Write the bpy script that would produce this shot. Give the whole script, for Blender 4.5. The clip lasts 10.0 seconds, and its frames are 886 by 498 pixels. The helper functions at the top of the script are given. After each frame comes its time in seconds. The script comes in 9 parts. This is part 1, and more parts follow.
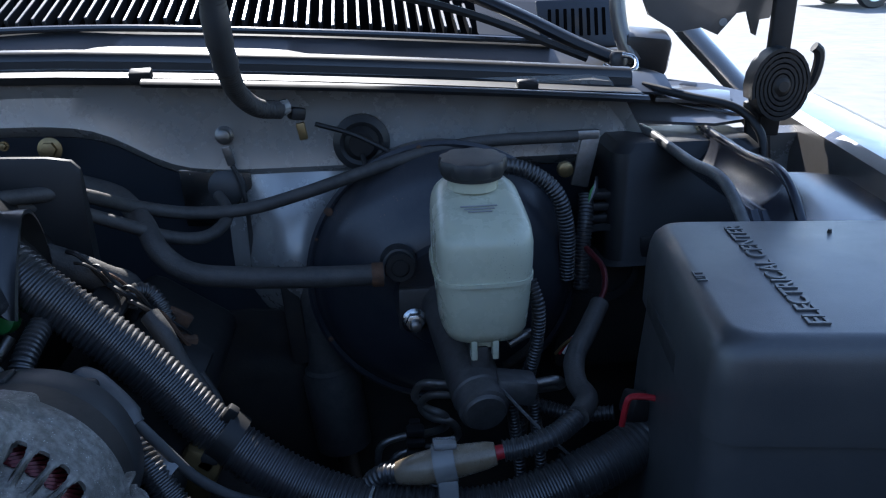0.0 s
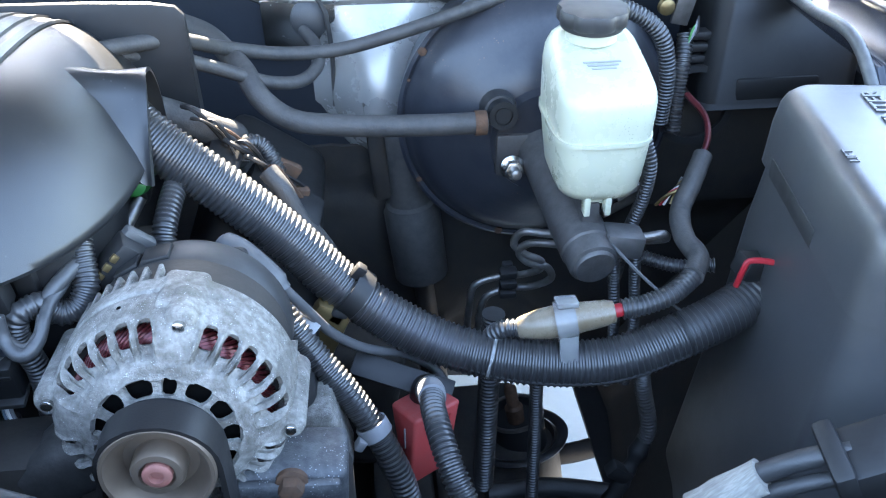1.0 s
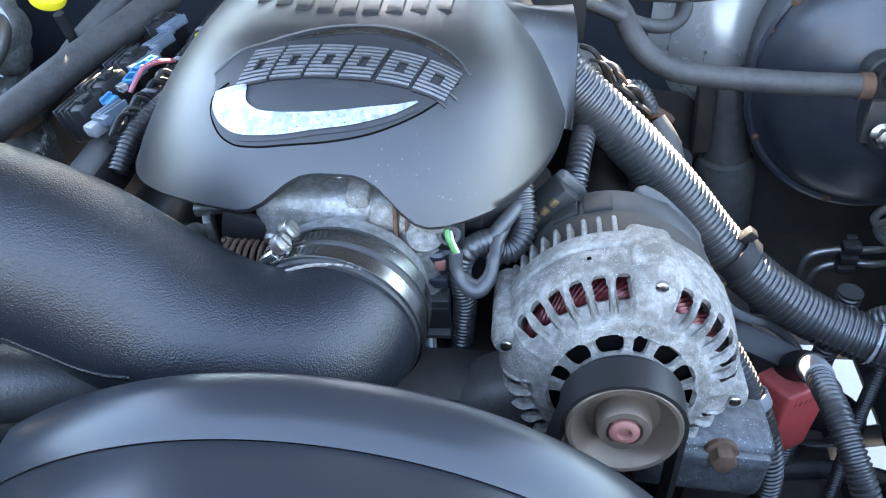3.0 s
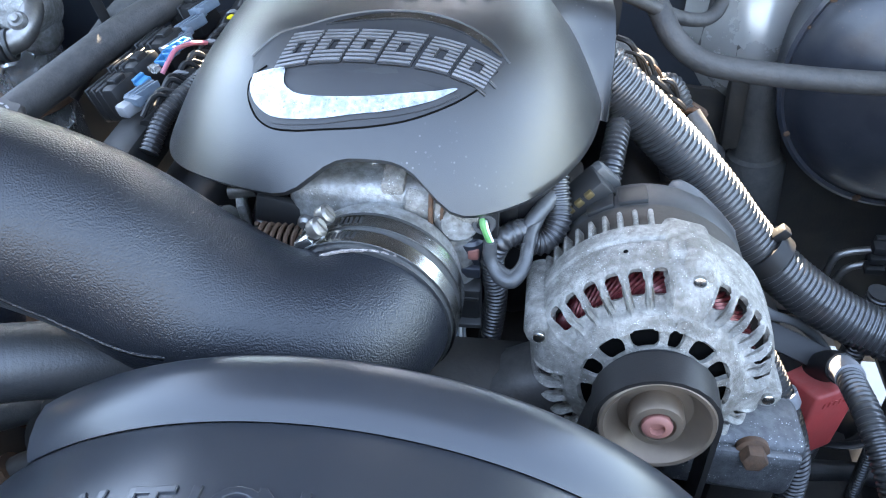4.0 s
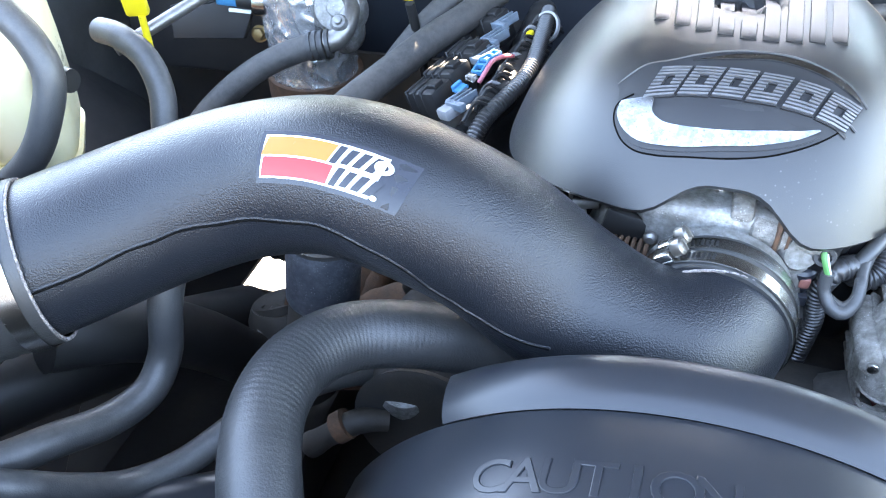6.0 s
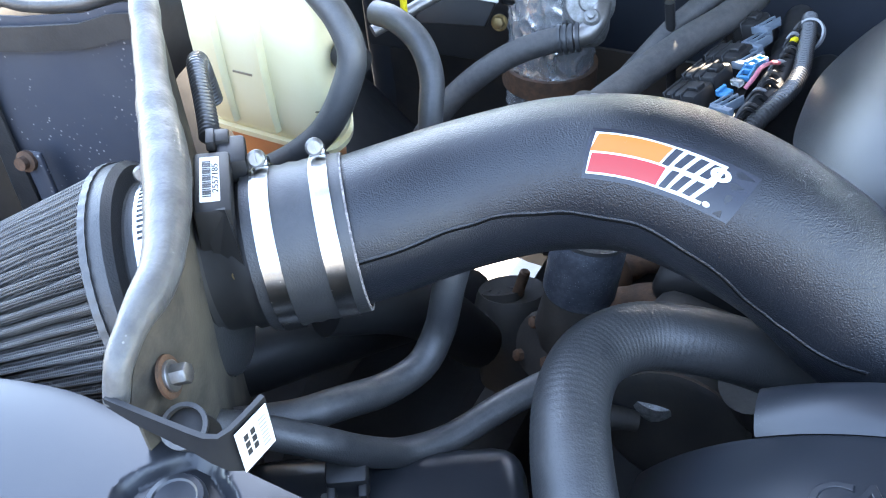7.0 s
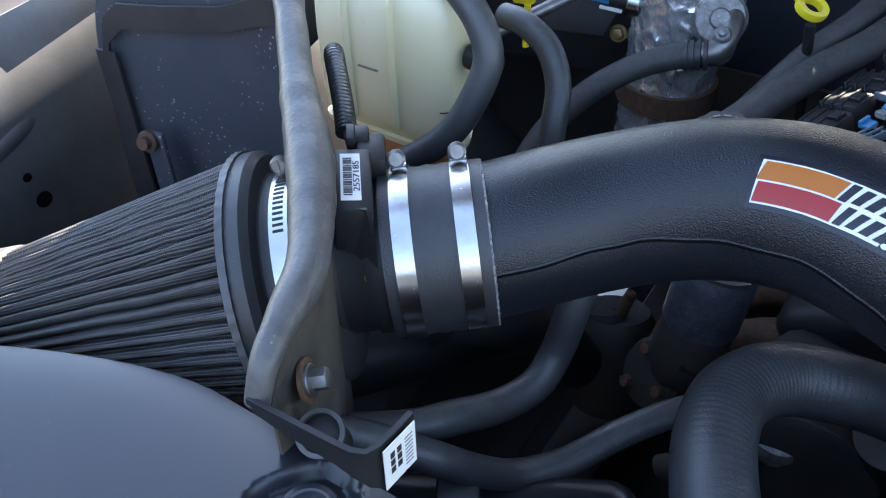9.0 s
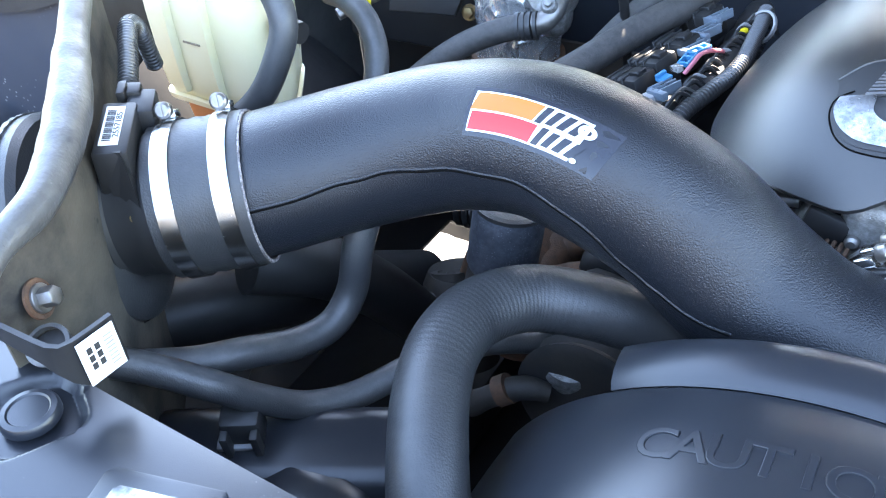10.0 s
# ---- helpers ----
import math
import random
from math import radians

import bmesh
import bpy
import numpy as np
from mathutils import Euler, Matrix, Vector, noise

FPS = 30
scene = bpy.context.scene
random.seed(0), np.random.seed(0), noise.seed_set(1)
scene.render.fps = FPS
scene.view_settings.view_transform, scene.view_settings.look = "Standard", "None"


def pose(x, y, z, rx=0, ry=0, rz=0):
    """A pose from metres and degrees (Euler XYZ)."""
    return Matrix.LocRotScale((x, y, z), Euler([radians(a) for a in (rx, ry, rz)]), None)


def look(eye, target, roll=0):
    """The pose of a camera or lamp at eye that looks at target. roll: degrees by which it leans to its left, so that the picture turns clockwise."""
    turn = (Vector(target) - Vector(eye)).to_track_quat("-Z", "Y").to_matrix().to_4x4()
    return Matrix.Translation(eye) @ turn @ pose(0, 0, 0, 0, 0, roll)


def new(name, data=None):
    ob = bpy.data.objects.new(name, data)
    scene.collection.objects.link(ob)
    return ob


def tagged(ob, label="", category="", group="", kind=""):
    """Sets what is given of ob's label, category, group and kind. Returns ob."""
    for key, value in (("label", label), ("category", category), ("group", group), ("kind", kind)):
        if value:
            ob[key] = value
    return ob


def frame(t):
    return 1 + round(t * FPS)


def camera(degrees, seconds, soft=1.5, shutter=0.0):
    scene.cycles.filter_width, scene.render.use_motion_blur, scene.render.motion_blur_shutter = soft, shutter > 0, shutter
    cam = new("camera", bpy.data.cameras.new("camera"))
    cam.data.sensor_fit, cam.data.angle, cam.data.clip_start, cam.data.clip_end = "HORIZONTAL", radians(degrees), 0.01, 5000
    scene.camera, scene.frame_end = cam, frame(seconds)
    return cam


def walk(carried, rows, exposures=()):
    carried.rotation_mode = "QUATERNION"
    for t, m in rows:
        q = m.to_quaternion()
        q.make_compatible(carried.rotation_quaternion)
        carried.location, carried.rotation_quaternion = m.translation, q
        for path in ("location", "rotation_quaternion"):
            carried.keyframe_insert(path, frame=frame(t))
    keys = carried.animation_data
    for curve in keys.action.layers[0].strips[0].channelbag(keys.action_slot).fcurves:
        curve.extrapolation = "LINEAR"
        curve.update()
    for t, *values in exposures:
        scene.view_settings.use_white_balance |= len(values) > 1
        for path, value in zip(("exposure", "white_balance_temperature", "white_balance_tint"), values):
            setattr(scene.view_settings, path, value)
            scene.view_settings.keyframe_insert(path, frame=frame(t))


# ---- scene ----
cam = camera(56.00, 10.0, soft=1.15)
EXPOSURES = [(0.0, 1.32, 5800, 12), (0.5, 2.30, 6200, 11), (1.0, 4.25, 6900, 10), (2.5, 4.35, 7300, 11), (5.0, 4.6, 8100, 13), (6.2, 4.76, 7800, 13), (7.4, 3.9, 7200, 14), (8.0, 3.25, 6800, 17), (9.0, 2.85, 6950, 15), (9.4, 3.55, 7050, 14), (10.0, 4.4, 7200, 13)]
PATH = [
    (0, (0.4000, -0.1903, 1.4152), (0.5638, 1.6819, 0.7311), -1.50),
    (0.5, (0.3480, -0.1580, 1.4676), (0.4958, 1.5474, 0.4332), -0.99),
    (1, (0.2909, -0.1501, 1.4743), (0.4428, 1.4886, 0.3378), -0.65),
    (1.5, (0.2176, -0.1409, 1.4809), (0.3955, 1.4576, 0.2920), 0.55),
    (2, (0.1582, -0.1261, 1.4851), (0.2592, 1.4566, 0.2665), 0.69),
    (2.5, (0.1037, -0.1252, 1.4764), (0.0158, 1.4311, 0.2233), -1.06),
    (3, (0.0824, -0.1256, 1.4809), (-0.0935, 1.4146, 0.2173), -1.34),
    (3.2, (0.0752, -0.1275, 1.4822), (-0.1222, 1.4080, 0.2160), -1.45),
    (4.5, (0.0613, -0.1251, 1.4761), (-0.1387, 1.3935, 0.1901), -0.30),
    (5, (0.0245, -0.1394, 1.4808), (-0.1894, 1.3746, 0.1916), -0.05),
    (5.5, (-0.0173, -0.1604, 1.5005), (-0.3238, 1.3361, 0.2095), 0.58),
    (6, (-0.0717, -0.1961, 1.5264), (-0.5640, 1.2533, 0.2392), -1.65),
    (6.2, (-0.0962, -0.2135, 1.5337), (-0.6632, 1.2107, 0.2491), -2.16),
    (7.3, (-0.2084, -0.2513, 1.5442), (-1.0093, 1.0414, 0.2452), -3.17),
    (7.5, (-0.2222, -0.2551, 1.5485), (-1.0597, 1.0210, 0.2562), -3.19),
    (8, (-0.2786, -0.2641, 1.5405), (-1.1581, 0.9857, 0.2503), -2.85),
    (8.5, (-0.2924, -0.2702, 1.5448), (-1.1720, 0.9785, 0.2537), -1.93),
    (9, (-0.2451, -0.2548, 1.5310), (-1.1034, 1.0067, 0.2379), -1.27),
    (9.5, (-0.1522, -0.2286, 1.5225), (-1.0198, 1.0389, 0.2415), -2.16),
    (10, (-0.0744, -0.2303, 1.5149), (-0.9233, 1.0630, 0.2473), -3.12),
]
walk(cam, [(t, look(eye, target, roll)) for t, eye, target, roll in PATH], EXPOSURES)

# ---- light ----
SKY_STRENGTH = 0.15
HOOD = (0.95, 1.482, 46.0, 0.122, 0.17)      # rear edge y and z, opening angle, height and half width of the bulge
SUN_EL, SUN_AZ = 39.0, -9.0          # height, and degrees from +y towards +x
world = bpy.data.worlds.new("sky")
scene.world = world
world.use_nodes = True
wn = world.node_tree.nodes
sky = wn.new("ShaderNodeTexSky")
sky.sky_type, sky.sun_disc = "NISHITA", False
sky.sun_elevation, sky.sun_rotation = radians(SUN_EL), radians(SUN_AZ)
sky.dust_density, sky.ozone_density = 0.35, 1.2
wn["Background"].inputs["Strength"].default_value = SKY_STRENGTH
world.node_tree.links.new(sky.outputs["Color"], wn["Background"].inputs["Color"])
sun_data = bpy.data.lights.new("sun", "SUN")
sun_data.energy, sun_data.angle, sun_data.color = 5.0, radians(0.5), (1.0, 0.93, 0.82)
sun = new("sun", sun_data)
_d = Vector((math.sin(radians(SUN_AZ)) * math.cos(radians(SUN_EL)), math.cos(radians(SUN_AZ)) * math.cos(radians(SUN_EL)), math.sin(radians(SUN_EL))))
sun.matrix_world = look(_d * 20, (0, 0, 0))

# ---- materials ----


def mat(name, col, rough=0.5, metal=0.0, col2=None, scale=60.0, mix=0.5, bump=0.0, bscale=400.0, dust=0.0, dustcol=(0.32, 0.30, 0.27),
        spots=0.0, spotcol=(0.6, 0.6, 0.6), spotscale=120.0, rvar=0.12, coat=0.0, stretch=(1, 1, 1), trans=0.0, sss=0.0, spec=0.5, bdetail=3.0):
    """A procedural surface: two colours by noise, dust on faces that look up, specks, grain."""
    m = bpy.data.materials.new(name)
    m.use_nodes = True
    nt = m.node_tree
    n, l = nt.nodes, nt.links
    b = n["Principled BSDF"]
    tc = n.new("ShaderNodeTexCoord")
    mp = n.new("ShaderNodeMapping")
    mp.inputs["Scale"].default_value = stretch
    l.new(tc.outputs["Object"], mp.inputs["Vector"])

    def noise_tex(s, d=6.0, r=0.6):
        t = n.new("ShaderNodeTexNoise")
        t.inputs["Scale"].default_value, t.inputs["Detail"].default_value, t.inputs["Roughness"].default_value = s, d, r
        l.new(mp.outputs["Vector"], t.inputs["Vector"])
        return t.outputs["Fac"]

    def ramp(fac, lo, hi):
        r = n.new("ShaderNodeMapRange")
        r.inputs["From Min"].default_value, r.inputs["From Max"].default_value = lo, hi
        l.new(fac, r.inputs["Value"])
        return r.outputs["Result"]

    def blend(fac, a, c, k=1.0):
        x = n.new("ShaderNodeMix")
        x.data_type = "RGBA"
        if k != 1.0:
            mu = n.new("ShaderNodeMath")
            mu.operation = "MULTIPLY"
            mu.inputs[1].default_value = k
            l.new(fac, mu.inputs[0])
            fac = mu.outputs[0]
        l.new(fac, x.inputs[0])
        for i, v in ((6, a), (7, c)):
            if isinstance(v, tuple):
                x.inputs[i].default_value = (*v, 1)
            else:
                l.new(v, x.inputs[i])
        return x.outputs[2]

    c2 = col2 or tuple(v * 0.7 for v in col)
    big = noise_tex(scale * 0.25, 3.0)
    fine = noise_tex(scale, 8.0, 0.7)
    c = blend(ramp(big, 0.35, 0.65), col, c2, mix)
    c = blend(ramp(fine, 0.4, 0.7), c, c2, mix)
    if dust:
        ge = n.new("ShaderNodeNewGeometry")
        sx = n.new("ShaderNodeSeparateXYZ")
        l.new(ge.outputs["Normal"], sx.inputs[0])
        up = ramp(sx.outputs["Z"], -0.2, 1.0)
        mu = n.new("ShaderNodeMath")
        mu.operation = "MULTIPLY"
        l.new(up, mu.inputs[0])
        l.new(ramp(noise_tex(scale * 1.7, 8.0, 0.75), 0.25, 0.75), mu.inputs[1])
        c = blend(mu.outputs[0], c, dustcol, dust)
    if spots:
        vo = n.new("ShaderNodeTexVoronoi")
        vo.inputs["Scale"].default_value = spotscale
        l.new(mp.outputs["Vector"], vo.inputs["Vector"])
        mu = n.new("ShaderNodeMath")
        mu.operation = "MULTIPLY"
        l.new(ramp(vo.outputs["Distance"], 0.22, 0.12), mu.inputs[0])
        l.new(ramp(noise_tex(scale * 0.6, 4.0), 0.62 - spots * 0.4, 0.72 - spots * 0.4), mu.inputs[1])
        c = blend(mu.outputs[0], c, spotcol)
    l.new(c, b.inputs["Base Color"])
    rr = n.new("ShaderNodeMapRange")
    rr.inputs["To Min"].default_value, rr.inputs["To Max"].default_value = max(0.02, rough - rvar), min(1.0, rough + rvar)
    l.new(fine, rr.inputs["Value"])
    l.new(rr.outputs["Result"], b.inputs["Roughness"])
    b.inputs["Metallic"].default_value = metal
    b.inputs["Coat Weight"].default_value = coat
    b.inputs["Specular IOR Level"].default_value = spec
    if trans:
        b.inputs["Transmission Weight"].default_value = trans
    if sss:
        b.inputs["Subsurface Weight"].default_value = sss
        b.inputs["Subsurface Radius"].default_value = (0.02, 0.02, 0.015)
    if bump:
        bu = n.new("ShaderNodeBump")
        bu.inputs["Strength"].default_value, bu.inputs["Distance"].default_value = bump, 0.001
        l.new(noise_tex(bscale, bdetail, 0.5), bu.inputs["Height"])
        l.new(bu.outputs["Normal"], b.inputs["Normal"])
    return m


BLACK_COVER = mat("satin_black_cover", (0.014, 0.0142, 0.0155), 0.35, col2=(0.020, 0.020, 0.020), scale=30, bump=0.14, bscale=2600, bdetail=0.5, dust=0.04, dustcol=(0.15, 0.145, 0.135), rvar=0.04, spots=0.02, spotcol=(0.12, 0.115, 0.11), spotscale=260, spec=0.66)
TUBE_BLACK = mat("grained_black_plastic", (0.0095, 0.0115, 0.0155), 0.30, col2=(0.013, 0.0145, 0.0175), scale=40, bump=0.55, bscale=950, bdetail=1.0, dust=0.015, dustcol=(0.09, 0.08, 0.065), rvar=0.04, spec=0.47)
SHROUD_BLACK = mat("shroud_plastic", (0.016, 0.0185, 0.0235), 0.30, col2=(0.020, 0.0215, 0.025), scale=18, bump=0.05, bscale=1500, dust=0.025, dustcol=(0.15, 0.14, 0.13), rvar=0.03, spots=0.015, spotcol=(0.16, 0.15, 0.145), spotscale=420)
LOOM = mat("black_conduit", (0.022, 0.022, 0.024), 0.34, col2=(0.036, 0.035, 0.034), scale=60, dust=0.22, dustcol=(0.22, 0.21, 0.195), rvar=0.08, spec=0.8)
RUBBER = mat("dull_rubber", (0.019, 0.020, 0.022), 0.44, col2=(0.034, 0.034, 0.034), scale=50, mix=0.6, bump=0.35, bscale=700, dust=0.13, dustcol=(0.18, 0.17, 0.155), spec=0.6)
OLD_RUBBER = mat("dusty_rubber", (0.022, 0.022, 0.023), 0.62, col2=(0.060, 0.056, 0.052), scale=110, mix=0.75, bump=0.4, bscale=500, dust=0.34, dustcol=(0.16, 0.145, 0.13))
DARK = mat("dark_plastic", (0.010, 0.010, 0.011), 0.5, col2=(0.02, 0.0195, 0.019), scale=40, dust=0.14, dustcol=(0.10, 0.095, 0.09), spec=0.38)
GRIME = mat("grimy_black_metal", (0.012, 0.012, 0.013), 0.65, col2=(0.035, 0.028, 0.022), scale=35, mix=0.7, bump=0.3, bscale=300, dust=0.3, dustcol=(0.10, 0.085, 0.07))
ALU = mat("corroded_aluminium", (0.33, 0.31, 0.28), 0.58, 0.12, col2=(0.095, 0.085, 0.072), scale=190, mix=0.70, bump=1.1, bscale=900, bdetail=5.0, spots=0.30, spotcol=(0.72, 0.72, 0.70), spotscale=640, rvar=0.12)
DARK_ALU = mat("stained_aluminium", (0.15, 0.152, 0.155), 0.50, 0.4, col2=(0.06, 0.062, 0.066), scale=150, mix=0.7, bump=0.6, bscale=900, spots=0.35, spotcol=(0.62, 0.63, 0.64), spotscale=480)
CAST = mat("cast_aluminium", (0.36, 0.36, 0.355), 0.46, 0.5, col2=(0.12, 0.112, 0.10), scale=190, mix=0.75, bump=0.6, bscale=700, bdetail=4.0, dust=0.2, dustcol=(0.4, 0.36, 0.3), spots=0.20, spotcol=(0.62, 0.61, 0.59), spotscale=520)
STEEL = mat("bright_steel", (0.62, 0.62, 0.61), 0.24, 1.0, col2=(0.5, 0.49, 0.47), scale=120, mix=0.4, rvar=0.1, bump=0.05, bscale=300)
DULL_STEEL = mat("dull_steel", (0.30, 0.29, 0.28), 0.42, 0.85, col2=(0.15, 0.13, 0.11), scale=100, mix=0.5, bump=0.2, bscale=300)
RUST = mat("rusty_steel", (0.14, 0.070, 0.038), 0.8, 0.2, col2=(0.07, 0.042, 0.028), scale=140, mix=0.8, bump=0.5, bscale=500)
COPPER = mat("enamelled_copper_winding", (0.14, 0.020, 0.024), 0.30, 0.4, col2=(0.035, 0.008, 0.008), scale=200, stretch=(1, 6, 1))
PULLEY = mat("worn_pulley_steel", (0.22, 0.165, 0.125), 0.42, 0.5, col2=(0.15, 0.112, 0.085), scale=25, mix=0.6, dust=0.3, dustcol=(0.35, 0.26, 0.18))
SPEC_CHROME = mat("flaking_chrome", (0.52, 0.53, 0.54), 0.24, 1.0, col2=(0.12, 0.125, 0.13), scale=300, mix=0.66, rvar=0.12, spots=0.42, spotcol=(0.045, 0.047, 0.05), spotscale=360)
BADGE_GREY = mat("dark_badge", (0.016, 0.016, 0.018), 0.5, col2=(0.022, 0.022, 0.023), scale=60, bump=0.1, bscale=1500)
BADGE_LETTER = mat("grey_badge_ribs", (0.26, 0.26, 0.27), 0.34, 0.6, col2=(0.15, 0.15, 0.155), scale=120)
RESERVOIR = mat("milky_green_plastic", (0.50, 0.50, 0.385), 0.28, col2=(0.43, 0.44, 0.32), scale=18, mix=0.4, sss=0.25, bump=0.08, bscale=200, spots=0.10, spotcol=(0.25, 0.25, 0.2), spotscale=300)
TANK = mat("yellowed_milky_plastic", (0.80, 0.76, 0.58), 0.30, col2=(0.74, 0.64, 0.36), scale=9, mix=0.7, sss=0.3, bump=0.05, bscale=120)
COOLANT = mat("orange_coolant_band", (0.55, 0.17, 0.05), 0.35, col2=(0.65, 0.30, 0.12), scale=20, sss=0.2)
CAP_BLACK = mat("matt_black_cap", (0.024, 0.024, 0.025), 0.5, col2=(0.036, 0.036, 0.036), scale=60, dust=0.15, dustcol=(0.15, 0.145, 0.14))
BOOSTER = mat("booster_black_paint", (0.017, 0.020, 0.028), 0.33, col2=(0.034, 0.036, 0.043), scale=50, mix=0.7, bump=0.2, bscale=140, dust=0.18, dustcol=(0.15, 0.14, 0.13), spots=0.10, spotcol=(0.16, 0.09, 0.06), spotscale=260)
MC_IRON = mat("grey_cast_master_cylinder", (0.10, 0.098, 0.097), 0.55, 0.5, col2=(0.055, 0.05, 0.048), scale=70, mix=0.6, bump=0.3, bscale=350, dust=0.4, dustcol=(0.22, 0.2, 0.18))
BOX_PLASTIC = mat("fuse_box_plastic", (0.040, 0.042, 0.046), 0.38, col2=(0.062, 0.061, 0.060), scale=20, bump=0.15, bscale=1300, spec=0.7, dust=0.22, dustcol=(0.21, 0.19, 0.17))
RED_PLASTIC = mat("faded_red_plastic", (0.52, 0.055, 0.05), 0.5, col2=(0.42, 0.06, 0.055), scale=60, dust=0.35, dustcol=(0.45, 0.25, 0.22), bump=0.15, bscale=600)
RED = mat("red_insulation", (0.42, 0.02, 0.03), 0.4, col2=(0.30, 0.015, 0.02), scale=80)
AMBER = mat("clear_fuse_holder", (0.27, 0.225, 0.165), 0.28, col2=(0.15, 0.105, 0.06), scale=90, mix=0.8, sss=0.15, dust=0.1)
CLEAR = mat("milky_clear_clip", (0.50, 0.49, 0.47), 0.22, col2=(0.38, 0.375, 0.36), scale=60, trans=0.6)
GREEN = mat("green_plastic", (0.03, 0.20, 0.045), 0.4, col2=(0.02, 0.12, 0.03), scale=60)
LIME = mat("lime_wire", (0.09, 0.28, 0.085), 0.45)
BLUE = mat("blue_plastic", (0.025, 0.17, 0.36), 0.35, col2=(0.03, 0.22, 0.38), scale=60)
GREY_CONN = mat("grey_plastic", (0.30, 0.30, 0.31), 0.45, col2=(0.2, 0.2, 0.205), scale=90, dust=0.3)
PLUG_GREY = mat("pale_blue_grey_plastic", (0.15, 0.20, 0.25), 0.42, col2=(0.08, 0.10, 0.12), scale=90, dust=0.15)
BRUSHED = mat("brushed_aluminium_cap", (0.36, 0.37, 0.38), 0.36, 0.8, col2=(0.28, 0.285, 0.29), scale=90, mix=0.5, bump=0.1, bscale=600, spots=0.2, spotcol=(0.15, 0.15, 0.15), spotscale=500)
FRAY = mat("frayed_fibre_edge", (0.42, 0.37, 0.35), 0.7, col2=(0.10, 0.09, 0.09), scale=900, mix=0.95)
RED_RUST = mat("reddish_rusty_nut", (0.34, 0.13, 0.105), 0.6, 0.0, col2=(0.24, 0.10, 0.08), scale=140, mix=0.7)
BELT = mat("worn_belt_rubber", (0.013, 0.012, 0.012), 0.45, col2=(0.022, 0.020, 0.019), scale=40, bump=0.1, bscale=900, spec=0.35)
PLUG_DARK = mat("blue_black_plastic", (0.016, 0.019, 0.027), 0.36, col2=(0.03, 0.033, 0.042), scale=80, dust=0.2, dustcol=(0.12, 0.12, 0.13))
PINK = mat("faded_pink_wire", (0.55, 0.16, 0.20), 0.45)
YELLOW = mat("yellow_plastic", (0.75, 0.60, 0.02), 0.4, col2=(0.65, 0.5, 0.02), scale=60)
FOIL = mat("crinkled_foil", (0.93, 0.94, 0.95), 0.26, 0.85, col2=(0.78, 0.79, 0.80), scale=60, mix=0.4, bump=1.2, bscale=110, bdetail=3.0, stretch=(1, 1, 0.4), rvar=0.06)
WHITE_LABEL = mat("white_paper_label", (0.78, 0.77, 0.74), 0.5, col2=(0.68, 0.66, 0.62), scale=60, mix=0.3)
INK = mat("black_ink", (0.03, 0.03, 0.03), 0.5)
ORANGE_INK = mat("orange_sticker", (0.47, 0.135, 0.012), 0.25, col2=(0.43, 0.12, 0.010), scale=20)
RED_INK = mat("red_sticker", (0.36, 0.022, 0.020), 0.25, col2=(0.32, 0.020, 0.018), scale=20)
WHITE_INK = mat("white_sticker", (0.86, 0.86, 0.85), 0.25)
NAVY_INK = mat("navy_sticker", (0.012, 0.013, 0.02), 0.22)
BRASS = mat("brass_fitting", (0.30, 0.215, 0.10), 0.4, 0.8, col2=(0.17, 0.12, 0.06), scale=90)
PAINT = mat("pewter_car_paint", (0.16, 0.15, 0.14), 0.33, 0.5, col2=(0.13, 0.125, 0.12), scale=30, coat=0.6, dust=0.2, dustcol=(0.3, 0.28, 0.25))
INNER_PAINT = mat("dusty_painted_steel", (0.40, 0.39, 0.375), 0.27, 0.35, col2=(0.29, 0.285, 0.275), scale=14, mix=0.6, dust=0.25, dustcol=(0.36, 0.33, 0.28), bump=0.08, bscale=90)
FIREWALL_DARK = mat("blue_black_satin", (0.035, 0.040, 0.050), 0.34, 0.2, col2=(0.022, 0.025, 0.031), scale=14, mix=0.6, dust=0.12, dustcol=(0.14, 0.13, 0.12), bump=0.08, bscale=90)
FENDER_GREY = mat("grimy_grey_inner_fender", (0.074, 0.076, 0.078), 0.42, 0.2, col2=(0.038, 0.038, 0.037), scale=16, mix=0.75, dust=0.30, dustcol=(0.22, 0.21, 0.19), spots=0.06, spotcol=(0.24, 0.23, 0.21), spotscale=240, bump=0.12, bscale=120)
SHIELD = mat("black_powder_coated_shield", (0.038, 0.045, 0.062), 0.48, col2=(0.056, 0.061, 0.073), scale=26, spots=0.30, spotcol=(0.26, 0.26, 0.26), spotscale=170, dust=0.16, dustcol=(0.14, 0.13, 0.12), bump=0.15, bscale=900)
SHIELD_DIRTY = mat("dusty_shield", (0.020, 0.020, 0.021), 0.7, col2=(0.125, 0.108, 0.084), scale=34, mix=0.62, bump=0.4, bscale=300, dust=0.10, dustcol=(0.2, 0.17, 0.13), spots=0.15, spotcol=(0.03, 0.028, 0.025), spotscale=90, spec=0.15)
TRIM_RUBBER = mat("grey_edge_rubber", (0.044, 0.045, 0.047), 0.40, col2=(0.100, 0.097, 0.092), scale=85, mix=0.75, dust=0.30, dustcol=(0.23, 0.215, 0.19), bump=0.5, bscale=300, spots=0.03, spotcol=(0.3, 0.29, 0.27), spotscale=260)
SHIELD_BAND = mat("black_band_rubber", (0.020, 0.020, 0.021), 0.45, col2=(0.040, 0.039, 0.038), scale=60, dust=0.2, dustcol=(0.15, 0.14, 0.13), bump=0.3, bscale=400)
